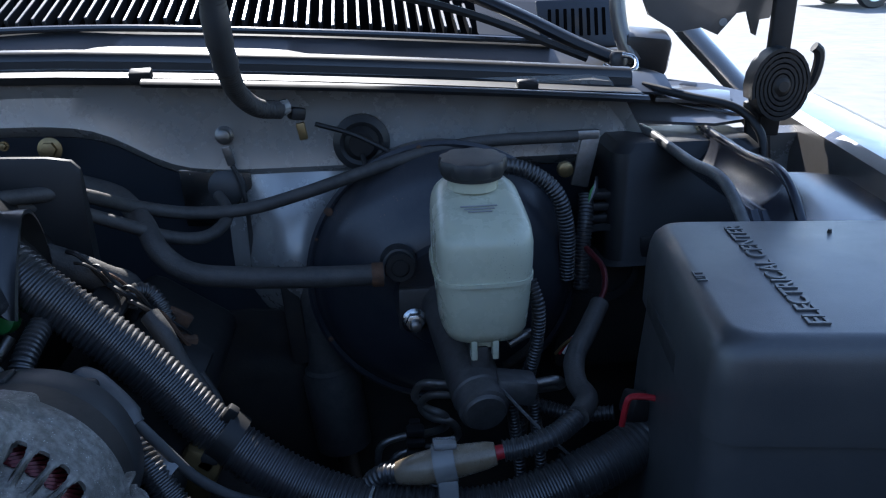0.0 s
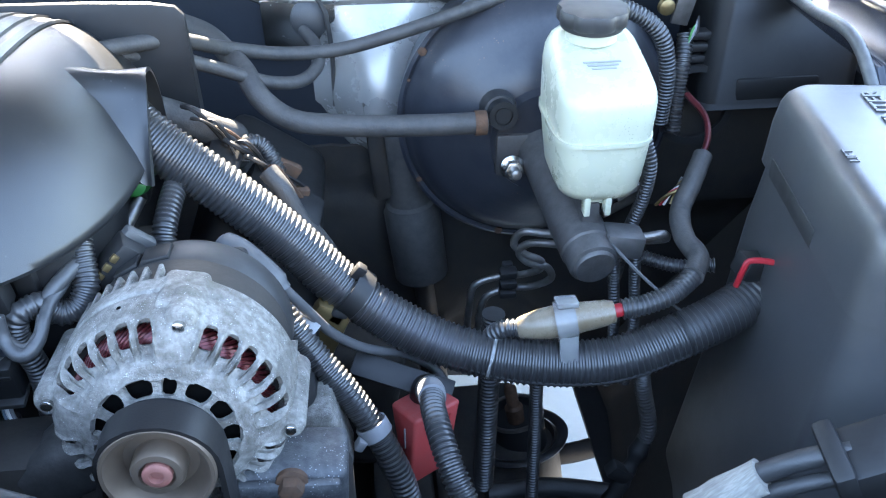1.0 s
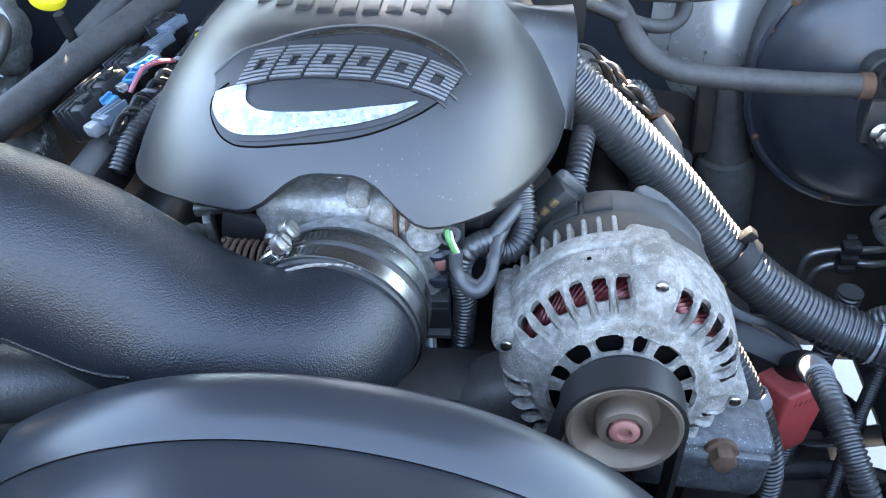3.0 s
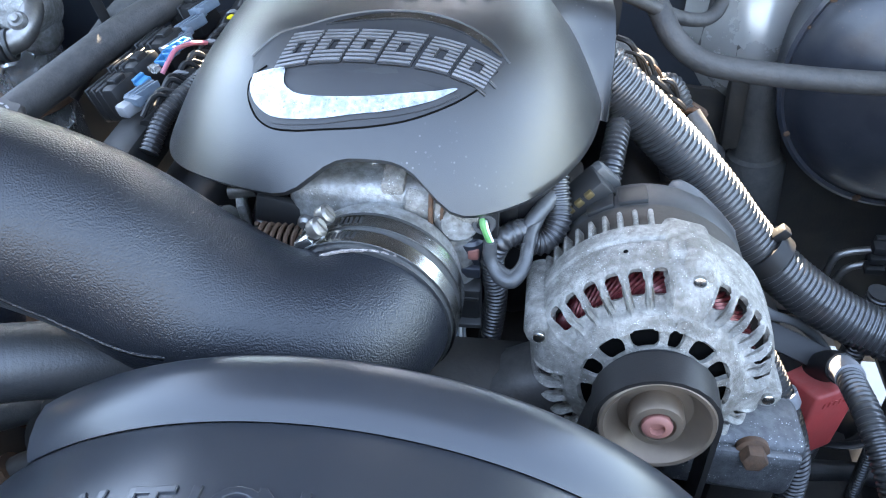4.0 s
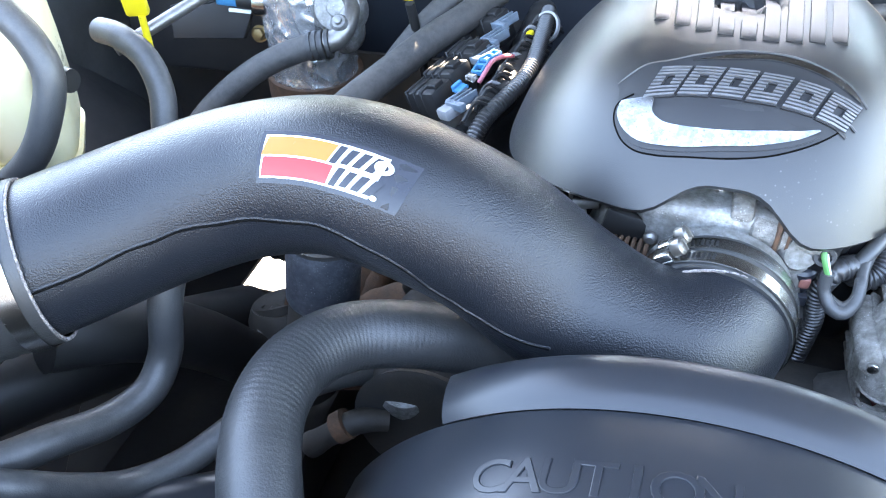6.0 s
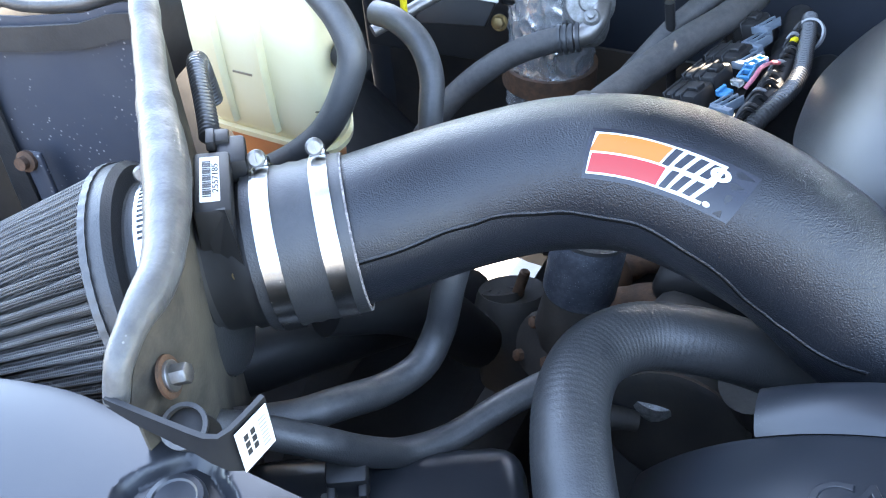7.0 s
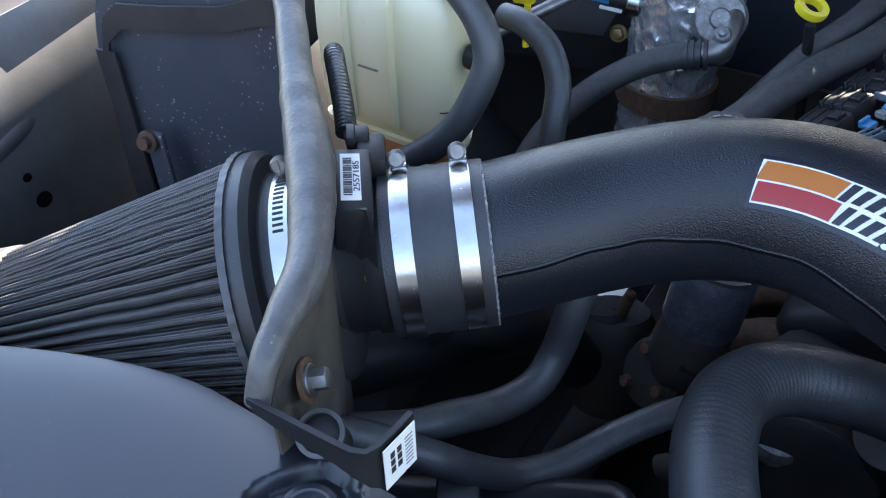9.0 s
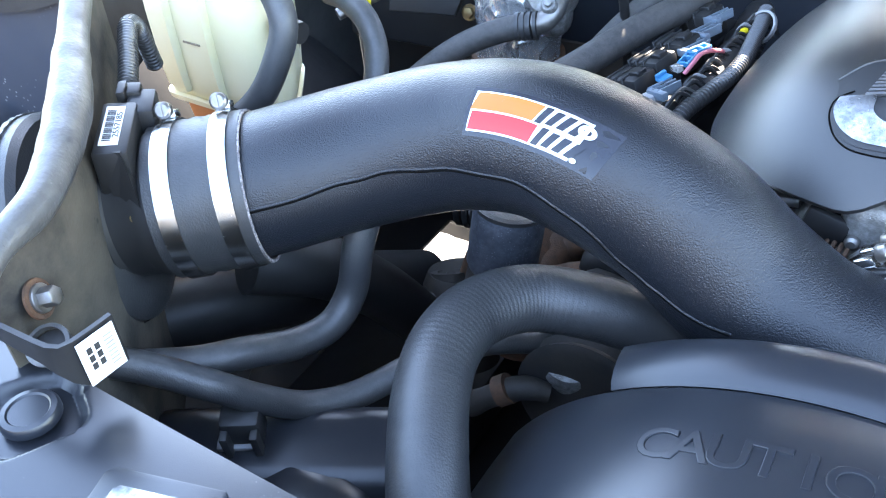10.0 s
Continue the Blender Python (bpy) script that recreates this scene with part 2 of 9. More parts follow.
GREY_CAST_CAN = mat("speckled_grey_can", (0.10, 0.115, 0.14), 0.5, 0.4, col2=(0.05, 0.055, 0.07), scale=200, mix=0.8, bump=0.4, bscale=700, spots=0.4, spotcol=(0.3, 0.32, 0.35), spotscale=500)
WALL_BROWN = mat("dark_grey_block_wall", (0.060, 0.058, 0.056), 0.9, col2=(0.042, 0.041, 0.040), scale=6, mix=0.6, bump=0.5, bscale=40)
FILTER_MESH = mat("filter_gauze", (0.12, 0.118, 0.118), 0.55, col2=(0.17, 0.16, 0.15), scale=250, mix=0.6, dust=0.12, dustcol=(0.22, 0.2, 0.18))
GROUND = mat("sunlit_concrete", (0.29, 0.285, 0.275), 0.85, col2=(0.21, 0.207, 0.20), scale=4, mix=0.6, bump=0.5, bscale=60)
COWL_BLACK = mat("black_cowl_plastic", (0.014, 0.015, 0.018), 0.36, col2=(0.022, 0.022, 0.023), scale=30, dust=0.08, dustcol=(0.10, 0.095, 0.09), rvar=0.03, spec=0.6)
STRIP = mat("weatherstrip_rubber", (0.024, 0.025, 0.028), 0.20, col2=(0.035, 0.035, 0.036), scale=40, dust=0.12, dustcol=(0.2, 0.19, 0.17), rvar=0.03, spec=0.9)
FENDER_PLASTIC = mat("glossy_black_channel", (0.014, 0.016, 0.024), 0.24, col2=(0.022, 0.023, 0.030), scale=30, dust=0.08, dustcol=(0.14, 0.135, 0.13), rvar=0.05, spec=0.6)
HOSE_GREY = mat("dusty_grey_hose", (0.034, 0.035, 0.038), 0.42, col2=(0.052, 0.052, 0.052), scale=50, mix=0.6, bump=0.25, bscale=900, dust=0.35, dustcol=(0.22, 0.21, 0.195), spec=0.6)
CABLE_GREY = mat("grey_cable_sheath", (0.095, 0.096, 0.10), 0.45, col2=(0.065, 0.065, 0.066), scale=60, mix=0.6, bump=0.15, bscale=700, dust=0.25, dustcol=(0.24, 0.23, 0.21))
# flat black for the shade inside holes, slots, vents and creases
HOLE_SHADE = mat("hollow_shade", (0.006, 0.006, 0.006), 0.9, spec=0.0)
EDGE_RUBBER = mat("worn_edge_rubber", (0.022, 0.022, 0.024), 0.36, col2=(0.034, 0.034, 0.035), scale=40, rvar=0.06, spec=0.6, coat=0.15)
TAPE = mat("grey_duct_tape", (0.30, 0.30, 0.315), 0.34, 0.35, col2=(0.22, 0.22, 0.23), scale=40, bump=0.25, bscale=260)
HEAD_GLASS = mat("speckled_clear_decal", (0.45, 0.46, 0.46), 0.16, 0.5, col2=(0.16, 0.17, 0.17), scale=420, mix=0.8)
WHITE_TAPE = mat("frayed_white_tape", (0.50, 0.475, 0.41), 0.75, col2=(0.26, 0.24, 0.21), scale=160, mix=0.7, bump=0.9, bscale=500, stretch=(1, 6, 1))


def weave(m, pose_at, pitch, turns):
    """Adds a fine woven relief to a surface of revolution: threads along the axis and round it."""
    nt = m.node_tree
    n, l = nt.nodes, nt.links
    b = n["Principled BSDF"]
    tc = n.new("ShaderNodeTexCoord")
    mp = n.new("ShaderNodeMapping")
    mp.vector_type = "TEXTURE"
    mp.inputs["Rotation"].default_value = pose_at.to_euler()
    l.new(tc.outputs["Object"], mp.inputs["Vector"])
    gr = n.new("ShaderNodeTexGradient")
    gr.gradient_type = "RADIAL"
    l.new(mp.outputs["Vector"], gr.inputs["Vector"])
    sp = n.new("ShaderNodeSeparateXYZ")
    l.new(mp.outputs["Vector"], sp.inputs[0])
    waves = []
    for src, k in ((sp.outputs["Z"], 2 * math.pi / pitch), (gr.outputs["Fac"], 2 * math.pi * turns)):
        a = n.new("ShaderNodeMath")
        a.operation = "MULTIPLY"
        a.inputs[1].default_value = k
        l.new(src, a.inputs[0])
        w = n.new("ShaderNodeMath")
        w.operation = "SINE"
        l.new(a.outputs[0], w.inputs[0])
        waves.append(w.outputs[0])
    mx = n.new("ShaderNodeMath")
    mx.operation = "MAXIMUM"
    l.new(waves[0], mx.inputs[0])
    l.new(waves[1], mx.inputs[1])
    bu = n.new("ShaderNodeBump")
    bu.inputs["Strength"].default_value, bu.inputs["Distance"].default_value = 1.0, 0.0006
    l.new(mx.outputs[0], bu.inputs["Height"])
    l.new(bu.outputs["Normal"], b.inputs["Normal"])
    # paints the shade between threads: colour falls to near black there
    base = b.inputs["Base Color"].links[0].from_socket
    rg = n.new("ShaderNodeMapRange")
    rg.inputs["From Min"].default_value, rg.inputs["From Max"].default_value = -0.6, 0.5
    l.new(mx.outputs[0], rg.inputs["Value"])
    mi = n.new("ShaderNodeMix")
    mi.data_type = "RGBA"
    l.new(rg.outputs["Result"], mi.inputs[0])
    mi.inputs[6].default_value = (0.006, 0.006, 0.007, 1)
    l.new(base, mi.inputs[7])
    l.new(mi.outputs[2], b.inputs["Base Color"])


GLASS = bpy.data.materials.new("glass")
GLASS.use_nodes = True
GLASS.node_tree.nodes["Principled BSDF"].inputs["Transmission Weight"].default_value = 1.0
GLASS.node_tree.nodes["Principled BSDF"].inputs["Roughness"].default_value = 0.02
GLASS.node_tree.nodes["Principled BSDF"].inputs["Base Color"].default_value = (0.8, 0.88, 0.86, 1)

# ---- building tools ----


def thing(name, label, category, at=(0, 0, 0), group="", kind=""):
    ob = new(name)
    ob.location = at
    ob.empty_display_size = 0.02
    return tagged(ob, label, category, group, kind)


def part(name, bm, material, parent=None, label="", smooth=True, angle=40):
    """One mesh object under a thing or a part, with its origin at the parent's."""
    me = bpy.data.meshes.new(name)
    for f in bm.faces:
        f.smooth = smooth
    if smooth and angle:
        lim = radians(angle)
        for e in bm.edges:
            if len(e.link_faces) == 2 and e.calc_face_angle(0) > lim:
                e.smooth = False
    bm.to_mesh(me)
    bm.free()
    me.materials.append(material)
    ob = new(name, me)
    if parent is not None:
        ob.parent = parent
        base = Vector((0, 0, 0))
        p = parent
        while p is not None:
            base += p.location
            p = p.parent
        for v in me.vertices:
            v.co -= base
    if label:
        ob["label"] = label
    return ob


def solo(name, bm, material, label, category, group="", kind="", smooth=True, angle=40):
    return tagged(part(name, bm, material, None, "", smooth, angle), label, category, group, kind)


def joined(*bms):
    out = bmesh.new()
    for b in bms:
        me = bpy.data.meshes.new("tmp")
        b.to_mesh(me)
        out.from_mesh(me)
        bpy.data.meshes.remove(me)
        b.free()
    return out


def spline(pts, step=0.004):
    """Points at even steps along a smooth curve through pts."""
    p = [np.array(q, float) for q in pts]
    if len(p) == 2:
        dense = [p[0] + (p[1] - p[0]) * k / 40 for k in range(41)]
    else:
        p = [2 * p[0] - p[1]] + p + [2 * p[-1] - p[-2]]
        dense = []
        for a, b, c, d in zip(p, p[1:], p[2:], p[3:]):
            ta, tb, tc = [max(np.linalg.norm(v - w), 1e-6) ** 0.5 for v, w in ((b, a), (c, b), (d, c))]
            m1 = tb * ((b - a) / ta - (c - a) / (ta + tb) + (c - b) / tb)
            m2 = tb * ((c - b) / tb - (d - b) / (tb + tc) + (d - c) / tc)
            for k in range(24):
                u = k / 24
                dense.append((2 * u**3 - 3 * u**2 + 1) * b + (u**3 - 2 * u**2 + u) * m1 + (-2 * u**3 + 3 * u**2) * c + (u**3 - u**2) * m2)
        dense.append(p[-2])
    dense = np.array(dense)
    s = np.r_[0, np.cumsum(np.linalg.norm(np.diff(dense, axis=0), axis=1))]
    n = max(2, int(round(s[-1] / step)))
    at = np.linspace(0, s[-1], n + 1)
    return np.array([np.interp(at, s, dense[:, k]) for k in range(3)]).T, at


def rings_mesh(rings, cap=True, closed=False):
    """A skin over rings of points, all of one count."""
    bm = bmesh.new()
    vs = [[bm.verts.new(q) for q in r] for r in rings]
    m = len(vs[0])
    pairs = list(zip(vs, vs[1:])) + ([(vs[-1], vs[0])] if closed else [])
    for a, b in pairs:
        for k in range(m):
            bm.faces.new((a[k], a[(k + 1) % m], b[(k + 1) % m], b[k]))
    if cap and not closed:
        bm.faces.new(vs[0][::-1])
        bm.faces.new(vs[-1])
    bmesh.ops.recalc_face_normals(bm, faces=bm.faces)
    return bm


def sweep(pts, r, seg=14, step=None, corr=None, radius=None, flat=1.0, wob=0.0):
    """A tube along pts. corr=(pitch, depth) rings it like split conduit; radius(s, length) scales it."""
    pitch, depth = corr or (0, 0)
    step = pitch / 4 if corr else (step or max(0.003, r * 0.6))
    c, s = spline(pts, step)
    t = np.gradient(c, axis=0)
    t /= np.linalg.norm(t, axis=1)[:, None]
    u = np.cross(t[0], (0, 0, 1) if abs(t[0][2]) < 0.9 else (1, 0, 0))
    u /= np.linalg.norm(u)
    out = []
    for k in range(len(c)):
        u = u - t[k] * (u @ t[k])
        u /= np.linalg.norm(u)
        v = np.cross(t[k], u)
        rad = r * (radius(s[k], s[-1]) if radius else 1.0)
        if corr and k % 4 in (2, 3):
            rad -= depth
        if wob:
            rad *= 1 + wob * noise.noise(Vector(c[k] * 60))
        out.append([c[k] + rad * (math.cos(a) * u + flat * math.sin(a) * v) for a in np.linspace(0, 2 * math.pi, seg, endpoint=False)])
    return rings_mesh(out)


def frame_at(at, axis, up=(0, 0, 1)):
    """A pose at a place, its z along axis, its y towards up."""
    z = Vector(axis).normalized()
    x = Vector(up).cross(z)
    if x.length < 1e-4:
        x = Vector((1, 0, 0)).cross(z)
    x.normalize()
    y = z.cross(x)
    m = Matrix((x, y, z)).transposed().to_4x4()
    m.translation = Vector(at)
    return m


def lathe(profile, m=Matrix(), seg=32, cap=True, arc=None):
    """A body of revolution: (radius, height) along the pose's z."""
    out = []
    for r, h in profile:
        out.append([m @ Vector((r * math.cos(a), r * math.sin(a), h)) for a in np.linspace(0, 2 * math.pi, seg, endpoint=False)])
    return rings_mesh(out, cap)


def ring_lathe(profile, m=Matrix(), seg=32):
    """A closed ring of revolution from a closed profile."""
    out = []
    for r, h in profile:
        out.append([m @ Vector((r * math.cos(a), r * math.sin(a), h)) for a in np.linspace(0, 2 * math.pi, seg, endpoint=False)])
    return rings_mesh(out, False, True)


def rbox(size, m=Matrix(), bevel=0.003, seg=2, taper=1.0):
    bm = bmesh.new()
    bmesh.ops.create_cube(bm, size=1)
    for v in bm.verts:
        k = taper if v.co.z > 0 else 1.0
        v.co = Vector((v.co.x * size[0] * k, v.co.y * size[1] * k, v.co.z * size[2]))
    if bevel:
        bmesh.ops.bevel(bm, geom=list(bm.edges), offset=min(bevel, min(size) * 0.45), segments=seg, profile=0.5, affect="EDGES")
    bm.transform(m)
    return bm


def prism(outline, h, m=Matrix(), bevel=0.0):
    """A flat outline (x, y) given the thickness h along the pose's z."""
    bm = bmesh.new()
    lo = [bm.verts.new((x, y, 0)) for x, y in outline]
    hi = [bm.verts.new((x, y, h)) for x, y in outline]
    n = len(lo)
    bm.faces.new(lo[::-1])
    top = bm.faces.new(hi)
    for k in range(n):
        bm.faces.new((lo[k], lo[(k + 1) % n], hi[(k + 1) % n], hi[k]))
    bmesh.ops.recalc_face_normals(bm, faces=bm.faces)
    if bevel:
        bmesh.ops.bevel(bm, geom=list(top.edges), offset=bevel, segments=2, profile=0.5, affect="EDGES")
    bm.transform(m)
    return bm


def hexagon(r):
    return [(r * math.cos(a), r * math.sin(a)) for a in np.linspace(0, 2 * math.pi, 6, endpoint=False)]


def sheet(grid, thick=0.002):
    """A skin over a grid of points with a thickness below it."""
    bm = bmesh.new()
    vs = [[bm.verts.new(q) for q in row] for row in grid]
    for a, b in zip(vs, vs[1:]):
        for k in range(len(a) - 1):
            bm.faces.new((a[k], a[k + 1], b[k + 1], b[k]))
    bmesh.ops.recalc_face_normals(bm, faces=bm.faces)
    if thick:
        geo = bmesh.ops.solidify(bm, geom=list(bm.faces), thickness=thick)
    return bm


def text_mesh(body, size, m, depth=0.001, shear=0.0, bevel=0.0):
    cu = bpy.data.curves.new("letters", "FONT")
    cu.body, cu.size, cu.extrude, cu.shear, cu.align_x, cu.align_y = body, size, depth, shear, "CENTER", "CENTER"
    cu.bevel_depth, cu.bevel_resolution, cu.resolution_u = bevel, 1, 4
    ob = bpy.data.objects.new("letters", cu)
    scene.collection.objects.link(ob)
    me = bpy.data.meshes.new_from_object(ob.evaluated_get(bpy.context.evaluated_depsgraph_get()))
    bm = bmesh.new()
    bm.from_mesh(me)
    bpy.data.objects.remove(ob)
    bpy.data.curves.remove(cu)
    bm.transform(m)
    return bm


def band_clamp(name, label, at, axis, r, width, screw_angle, group="hose clamps", mat_=None, tail=0):
    """A worm-drive hose clamp: band, housing, screw and the slots of its tail."""
    mat_ = mat_ or STEEL
    m = frame_at(at, axis)
    th = thing(name, label, "hose clamp", at, group)
    w = width / 2
    part("band", ring_lathe([(r, -w), (r + 0.0012, -w), (r + 0.0012, w), (r, w)], m, 64), mat_, th)
    a = radians(screw_angle)
    mm = m @ Matrix.Translation((r * math.cos(a) + 0.004 * math.cos(a), r * math.sin(a) + 0.004 * math.sin(a), 0)) @ Matrix.Rotation(a, 4, "Z")
    part("housing", rbox((0.007, 0.014, width * 0.95), mm, 0.002), mat_, th)
    mt = mm @ Matrix.Translation((0.0035, -0.013, 0)) @ Matrix.Rotation(radians(-90), 4, "X")
    head = joined(lathe([(0.0055, -0.004), (0.0062, -0.003), (0.0062, 0.003), (0.0045, 0.0045)], mt @ Matrix.Rotation(radians(180), 4, "X"), 16),
                  rbox((0.0085, 0.0012, 0.001), mt @ Matrix.Translation((0, 0, -0.0053)), 0))
    part("screw", head, DULL_STEEL, th)
    for k in range(tail):
        part("slot", rbox((0.0006, 0.0018, width * 0.55), m @ Matrix.Rotation(a - radians(16 + 3.2 * k), 4, "Z") @ Matrix.Translation((r + 0.0012, 0, 0)), 0), DARK, th)
    return th


def hose(name, pts, r, material, label, category="hose", group="", **kw):
    return solo(name, sweep(pts, r, **kw), material, label, category, group)


def bolt(name, label, at, axis, r=0.006, washer=0.009, material=None, h=0.006, group="bolts"):
    m = frame_at(at, axis)
    th = thing(name, label, "bolt", at, group)
    part("washer", lathe([(washer, 0), (washer, 0.0015), (washer * 0.95, 0.002)], m, 20), material or DULL_STEEL, th)
    part("head", prism(hexagon(r), h, m @ Matrix.Translation((0, 0, 0.002)), 0.0008), material or DULL_STEEL, th)
    return th

# ---- setting: ground, body shell ----
def grid_sheet(fn, us, vs, thick=0.002):
    return sheet([[fn(u, v) for v in vs] for u in us], thick)


g = bmesh.new()
bmesh.ops.create_grid(g, x_segments=40, y_segments=40, size=150)
solo("ground", g, GROUND, "pale sunlit concrete lot around the truck", "ground", kind="structure")

# wall out of view, added to block low sky light from the front
bw = thing("light_blocking_wall", "unseen plain dark grey wall, added to block low front light", "wall", (0, -6.0, 0), kind="structure")
part("wall", rbox((24, 0.3, 3.0), pose(0, -6.15, 1.5), 0.02), WALL_BROWN, bw)
part("coping", rbox((24.2, 0.4, 0.12), pose(0, -6.15, 3.06), 0.02), GROUND, bw)

# firewall: panel with a rolled lip, stepping back below it
FW = [(0.835, 0.55), (0.835, 0.85), (0.825, 1.02), (0.82, 1.12), (0.815, 1.155), (0.80, 1.165), (0.795, 1.17), (0.797, 1.18), (0.80, 1.235), (0.79, 1.25), (0.785, 1.262), (0.80, 1.268)]


def firewall_fn(u, v):
    y, z = FW[int(v)]
    lift = 0.062 / (1 + math.exp((u - 0.13) / 0.025)) if 3 <= v <= 7 else 0.0
    a = math.sqrt(u * u + 0.002) - 0.045
    lift += max(0.0, 0.0285 - 0.045 * a - 0.03 * a * a) if v >= 8 else 0.0
    drop = 0.075 / (1 + math.exp((0.715 - u) / 0.008)) if v >= 5 else 0.0
    return (u, y + 0.012 * math.sin(u * 9 + v) * (v < 3), z + lift - drop)


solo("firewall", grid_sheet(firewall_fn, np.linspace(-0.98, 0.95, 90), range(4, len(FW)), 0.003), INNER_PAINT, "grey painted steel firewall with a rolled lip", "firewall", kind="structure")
# separate darker surface for the firewall below its lip
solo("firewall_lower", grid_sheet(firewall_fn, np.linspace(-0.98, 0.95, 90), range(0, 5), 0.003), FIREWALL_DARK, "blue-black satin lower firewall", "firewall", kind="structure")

def sheet_low(u):
    return 0.55 + 0.115 * math.exp(-(((u - 0.435) / 0.085) ** 4))


# added sheet, black so the low firewall reads dark
solo("dark_firewall_sheet", grid_sheet(lambda u, v: (u, 0.802 + 0.010 * noise.noise(Vector((u * 9, v * 4, 1.7))) + 0.004 * noise.noise(Vector((u * 40, v * 17, 0))), sheet_low(u) + (0.985 - sheet_low(u)) * v), np.linspace(-0.85, 0.90, 120), np.linspace(0, 1, 36), 0.006), GRIME, "lumpy black sheet added to darken the lower firewall", "insulation", kind="structure")


def strip_y(x):
    return 0.795 + 0.02 * math.cos(x * 1.4)


def strip_z(x):
    # unseen passenger side kept higher to hold the sun off the oil cap
    a = (math.sqrt(x * x + 0.002) - 0.045) * (0.6 if x < 0 else 1.0)
    return 1.3245 - 0.045 * a - 0.03 * a * a


def crown(x):
    return strip_z(x) - 1.300


def along(xs, dy, dz):
    return [(x, strip_y(x) + dy, strip_z(x) + dz) for x in xs]


XS = np.linspace(-0.95, 0.72, 24)
ws = thing("weatherstrip", "black rubber cowl weatherstrip along the firewall's top", "weatherstrip", (0, 0.8, 1.28), kind="structure")
part("bulb", rings_mesh([[(x, y - 0.010, z - 0.0150), (x, y - 0.004, z - 0.0105), (x, y + 0.003, z - 0.0088), (x, y + 0.010, z - 0.0096), (x, y + 0.017, z - 0.0135), (x, y + 0.021, z - 0.020), (x, y + 0.021, z - 0.028), (x, y - 0.004, z - 0.028), (x, y - 0.0115, z - 0.020)] for x, y, z in along(XS, 0, 0)]), EDGE_RUBBER, ws)
part("lip", rings_mesh([[(x, y - 0.080, z - 0.0350), (x, y - 0.076, z - 0.0318), (x, y - 0.070, z - 0.0306), (x, y - 0.064, z - 0.0318), (x, y - 0.060, z - 0.0350), (x, y - 0.066, z - 0.039), (x, y - 0.076, z - 0.039)] for x, y, z in along(np.linspace(0.16, 0.72, 14), 0, 0)]), EDGE_RUBBER, ws)
part("web", rings_mesh([[(x, y - 0.056, z - 0.0315), (x, y - 0.012, z - 0.0285), (x, y - 0.0105, z - 0.017), (x, y + 0.006, z - 0.022), (x, y + 0.004, z - 0.040), (x, y - 0.034, z - 0.043)] for x, y, z in along(XS, 0, 0)]), DARK, ws)
for x in (0.155, 0.585):
    part("clip", rbox((0.024, 0.014, 0.013), pose(x, strip_y(x) - 0.050, strip_z(x) - 0.030, 20, 0, 0), 0.002), DARK, ws)

# cowl: black panel rising to the windscreen, with a louvred grille
cowl = thing("cowl_panel", "black plastic cowl panel with a louvred air grille", "cowl", (0, 0.9, 1.3), kind="structure")
CP = [(0.80, 1.262), (0.84, 1.279), (0.885, 1.2785), (0.93, 1.276), (0.965, 1.296), (0.985, 1.285), (1.06, 1.298), (1.10, 1.345), (1.16, 1.36)]
part("panel", grid_sheet(lambda u, v: (u, CP[int(v)][0] + 0.02 * math.cos(u * 1.4), CP[int(v)][1] + (0.0075 / ((1 + math.exp((u - 0.32) / 0.008)) * (1 + math.exp((0.06 - u) / 0.008))) if v == 2 else 0) + crown(u)), np.linspace(-0.98, 0.78, 90), range(len(CP)), 0.003), COWL_BLACK, cowl)
# black sheet over the panel stands for the shade in the open vents
part("grille_well", sheet([[(x, y + 0.02 * math.cos(x * 1.4), z + crown(x)) for y, z in ((0.990, 1.2905), (1.055, 1.3015), (1.095, 1.344))] for x in np.linspace(-0.16, 0.57, 24)], 0.002), HOLE_SHADE, cowl, "black sheet for the shade under the louvres")
for k in range(40):
    x = -0.13 + k * 0.0175
    part("louvre", rbox((0.0046, 0.11 - 0.02 * (k % 2), 0.016), pose(x, 1.045 + 0.02 * math.cos(x * 1.4), 1.318 + crown(x), 18, 0, 0), 0.0008, 1), COWL_BLACK, cowl)
sg = part("side_grille", rbox((0.118, 0.006, 0.075), pose(0.712, 1.035, 1.303, -28, 0, 6), 0.002), COWL_BLACK, cowl, "dark plastic grille end")
for k in range(8):
    part("slot", rbox((0.0050, 0.002, 0.042), pose(0.712, 1.035, 1.303, -28, 0, 6) @ Matrix.Translation((-0.043 + 0.0118 * k, -0.0036, 0.002)) @ Matrix.Rotation(radians(6), 4, "Y"), 0.0008, 1), HOLE_SHADE, sg)
part("front_edge", sweep([(x, 0.963 + 0.02 * math.cos(x * 1.4), 1.301 + crown(x)) for x in np.linspace(-0.95, 0.66, 12)], 0.0045, seg=8, step=0.03), STRIP, cowl)
# one corner piece split in two: dark front, sunlit left side pale
part("corner_cap", rbox((0.064, 0.06, 0.056), pose(0.790, 0.965, 1.270, 8, 6, -10), 0.010), COWL_BLACK, cowl)
part("corner_lit_side", sweep([(0.752, 0.985, 1.385), (0.752, 0.975, 1.330), (0.757, 0.962, 1.290), (0.770, 0.945, 1.256)], 0.017, seg=12, flat=0.6), PAINT, cowl, "pale strip for the corner cap's sunlit left face")
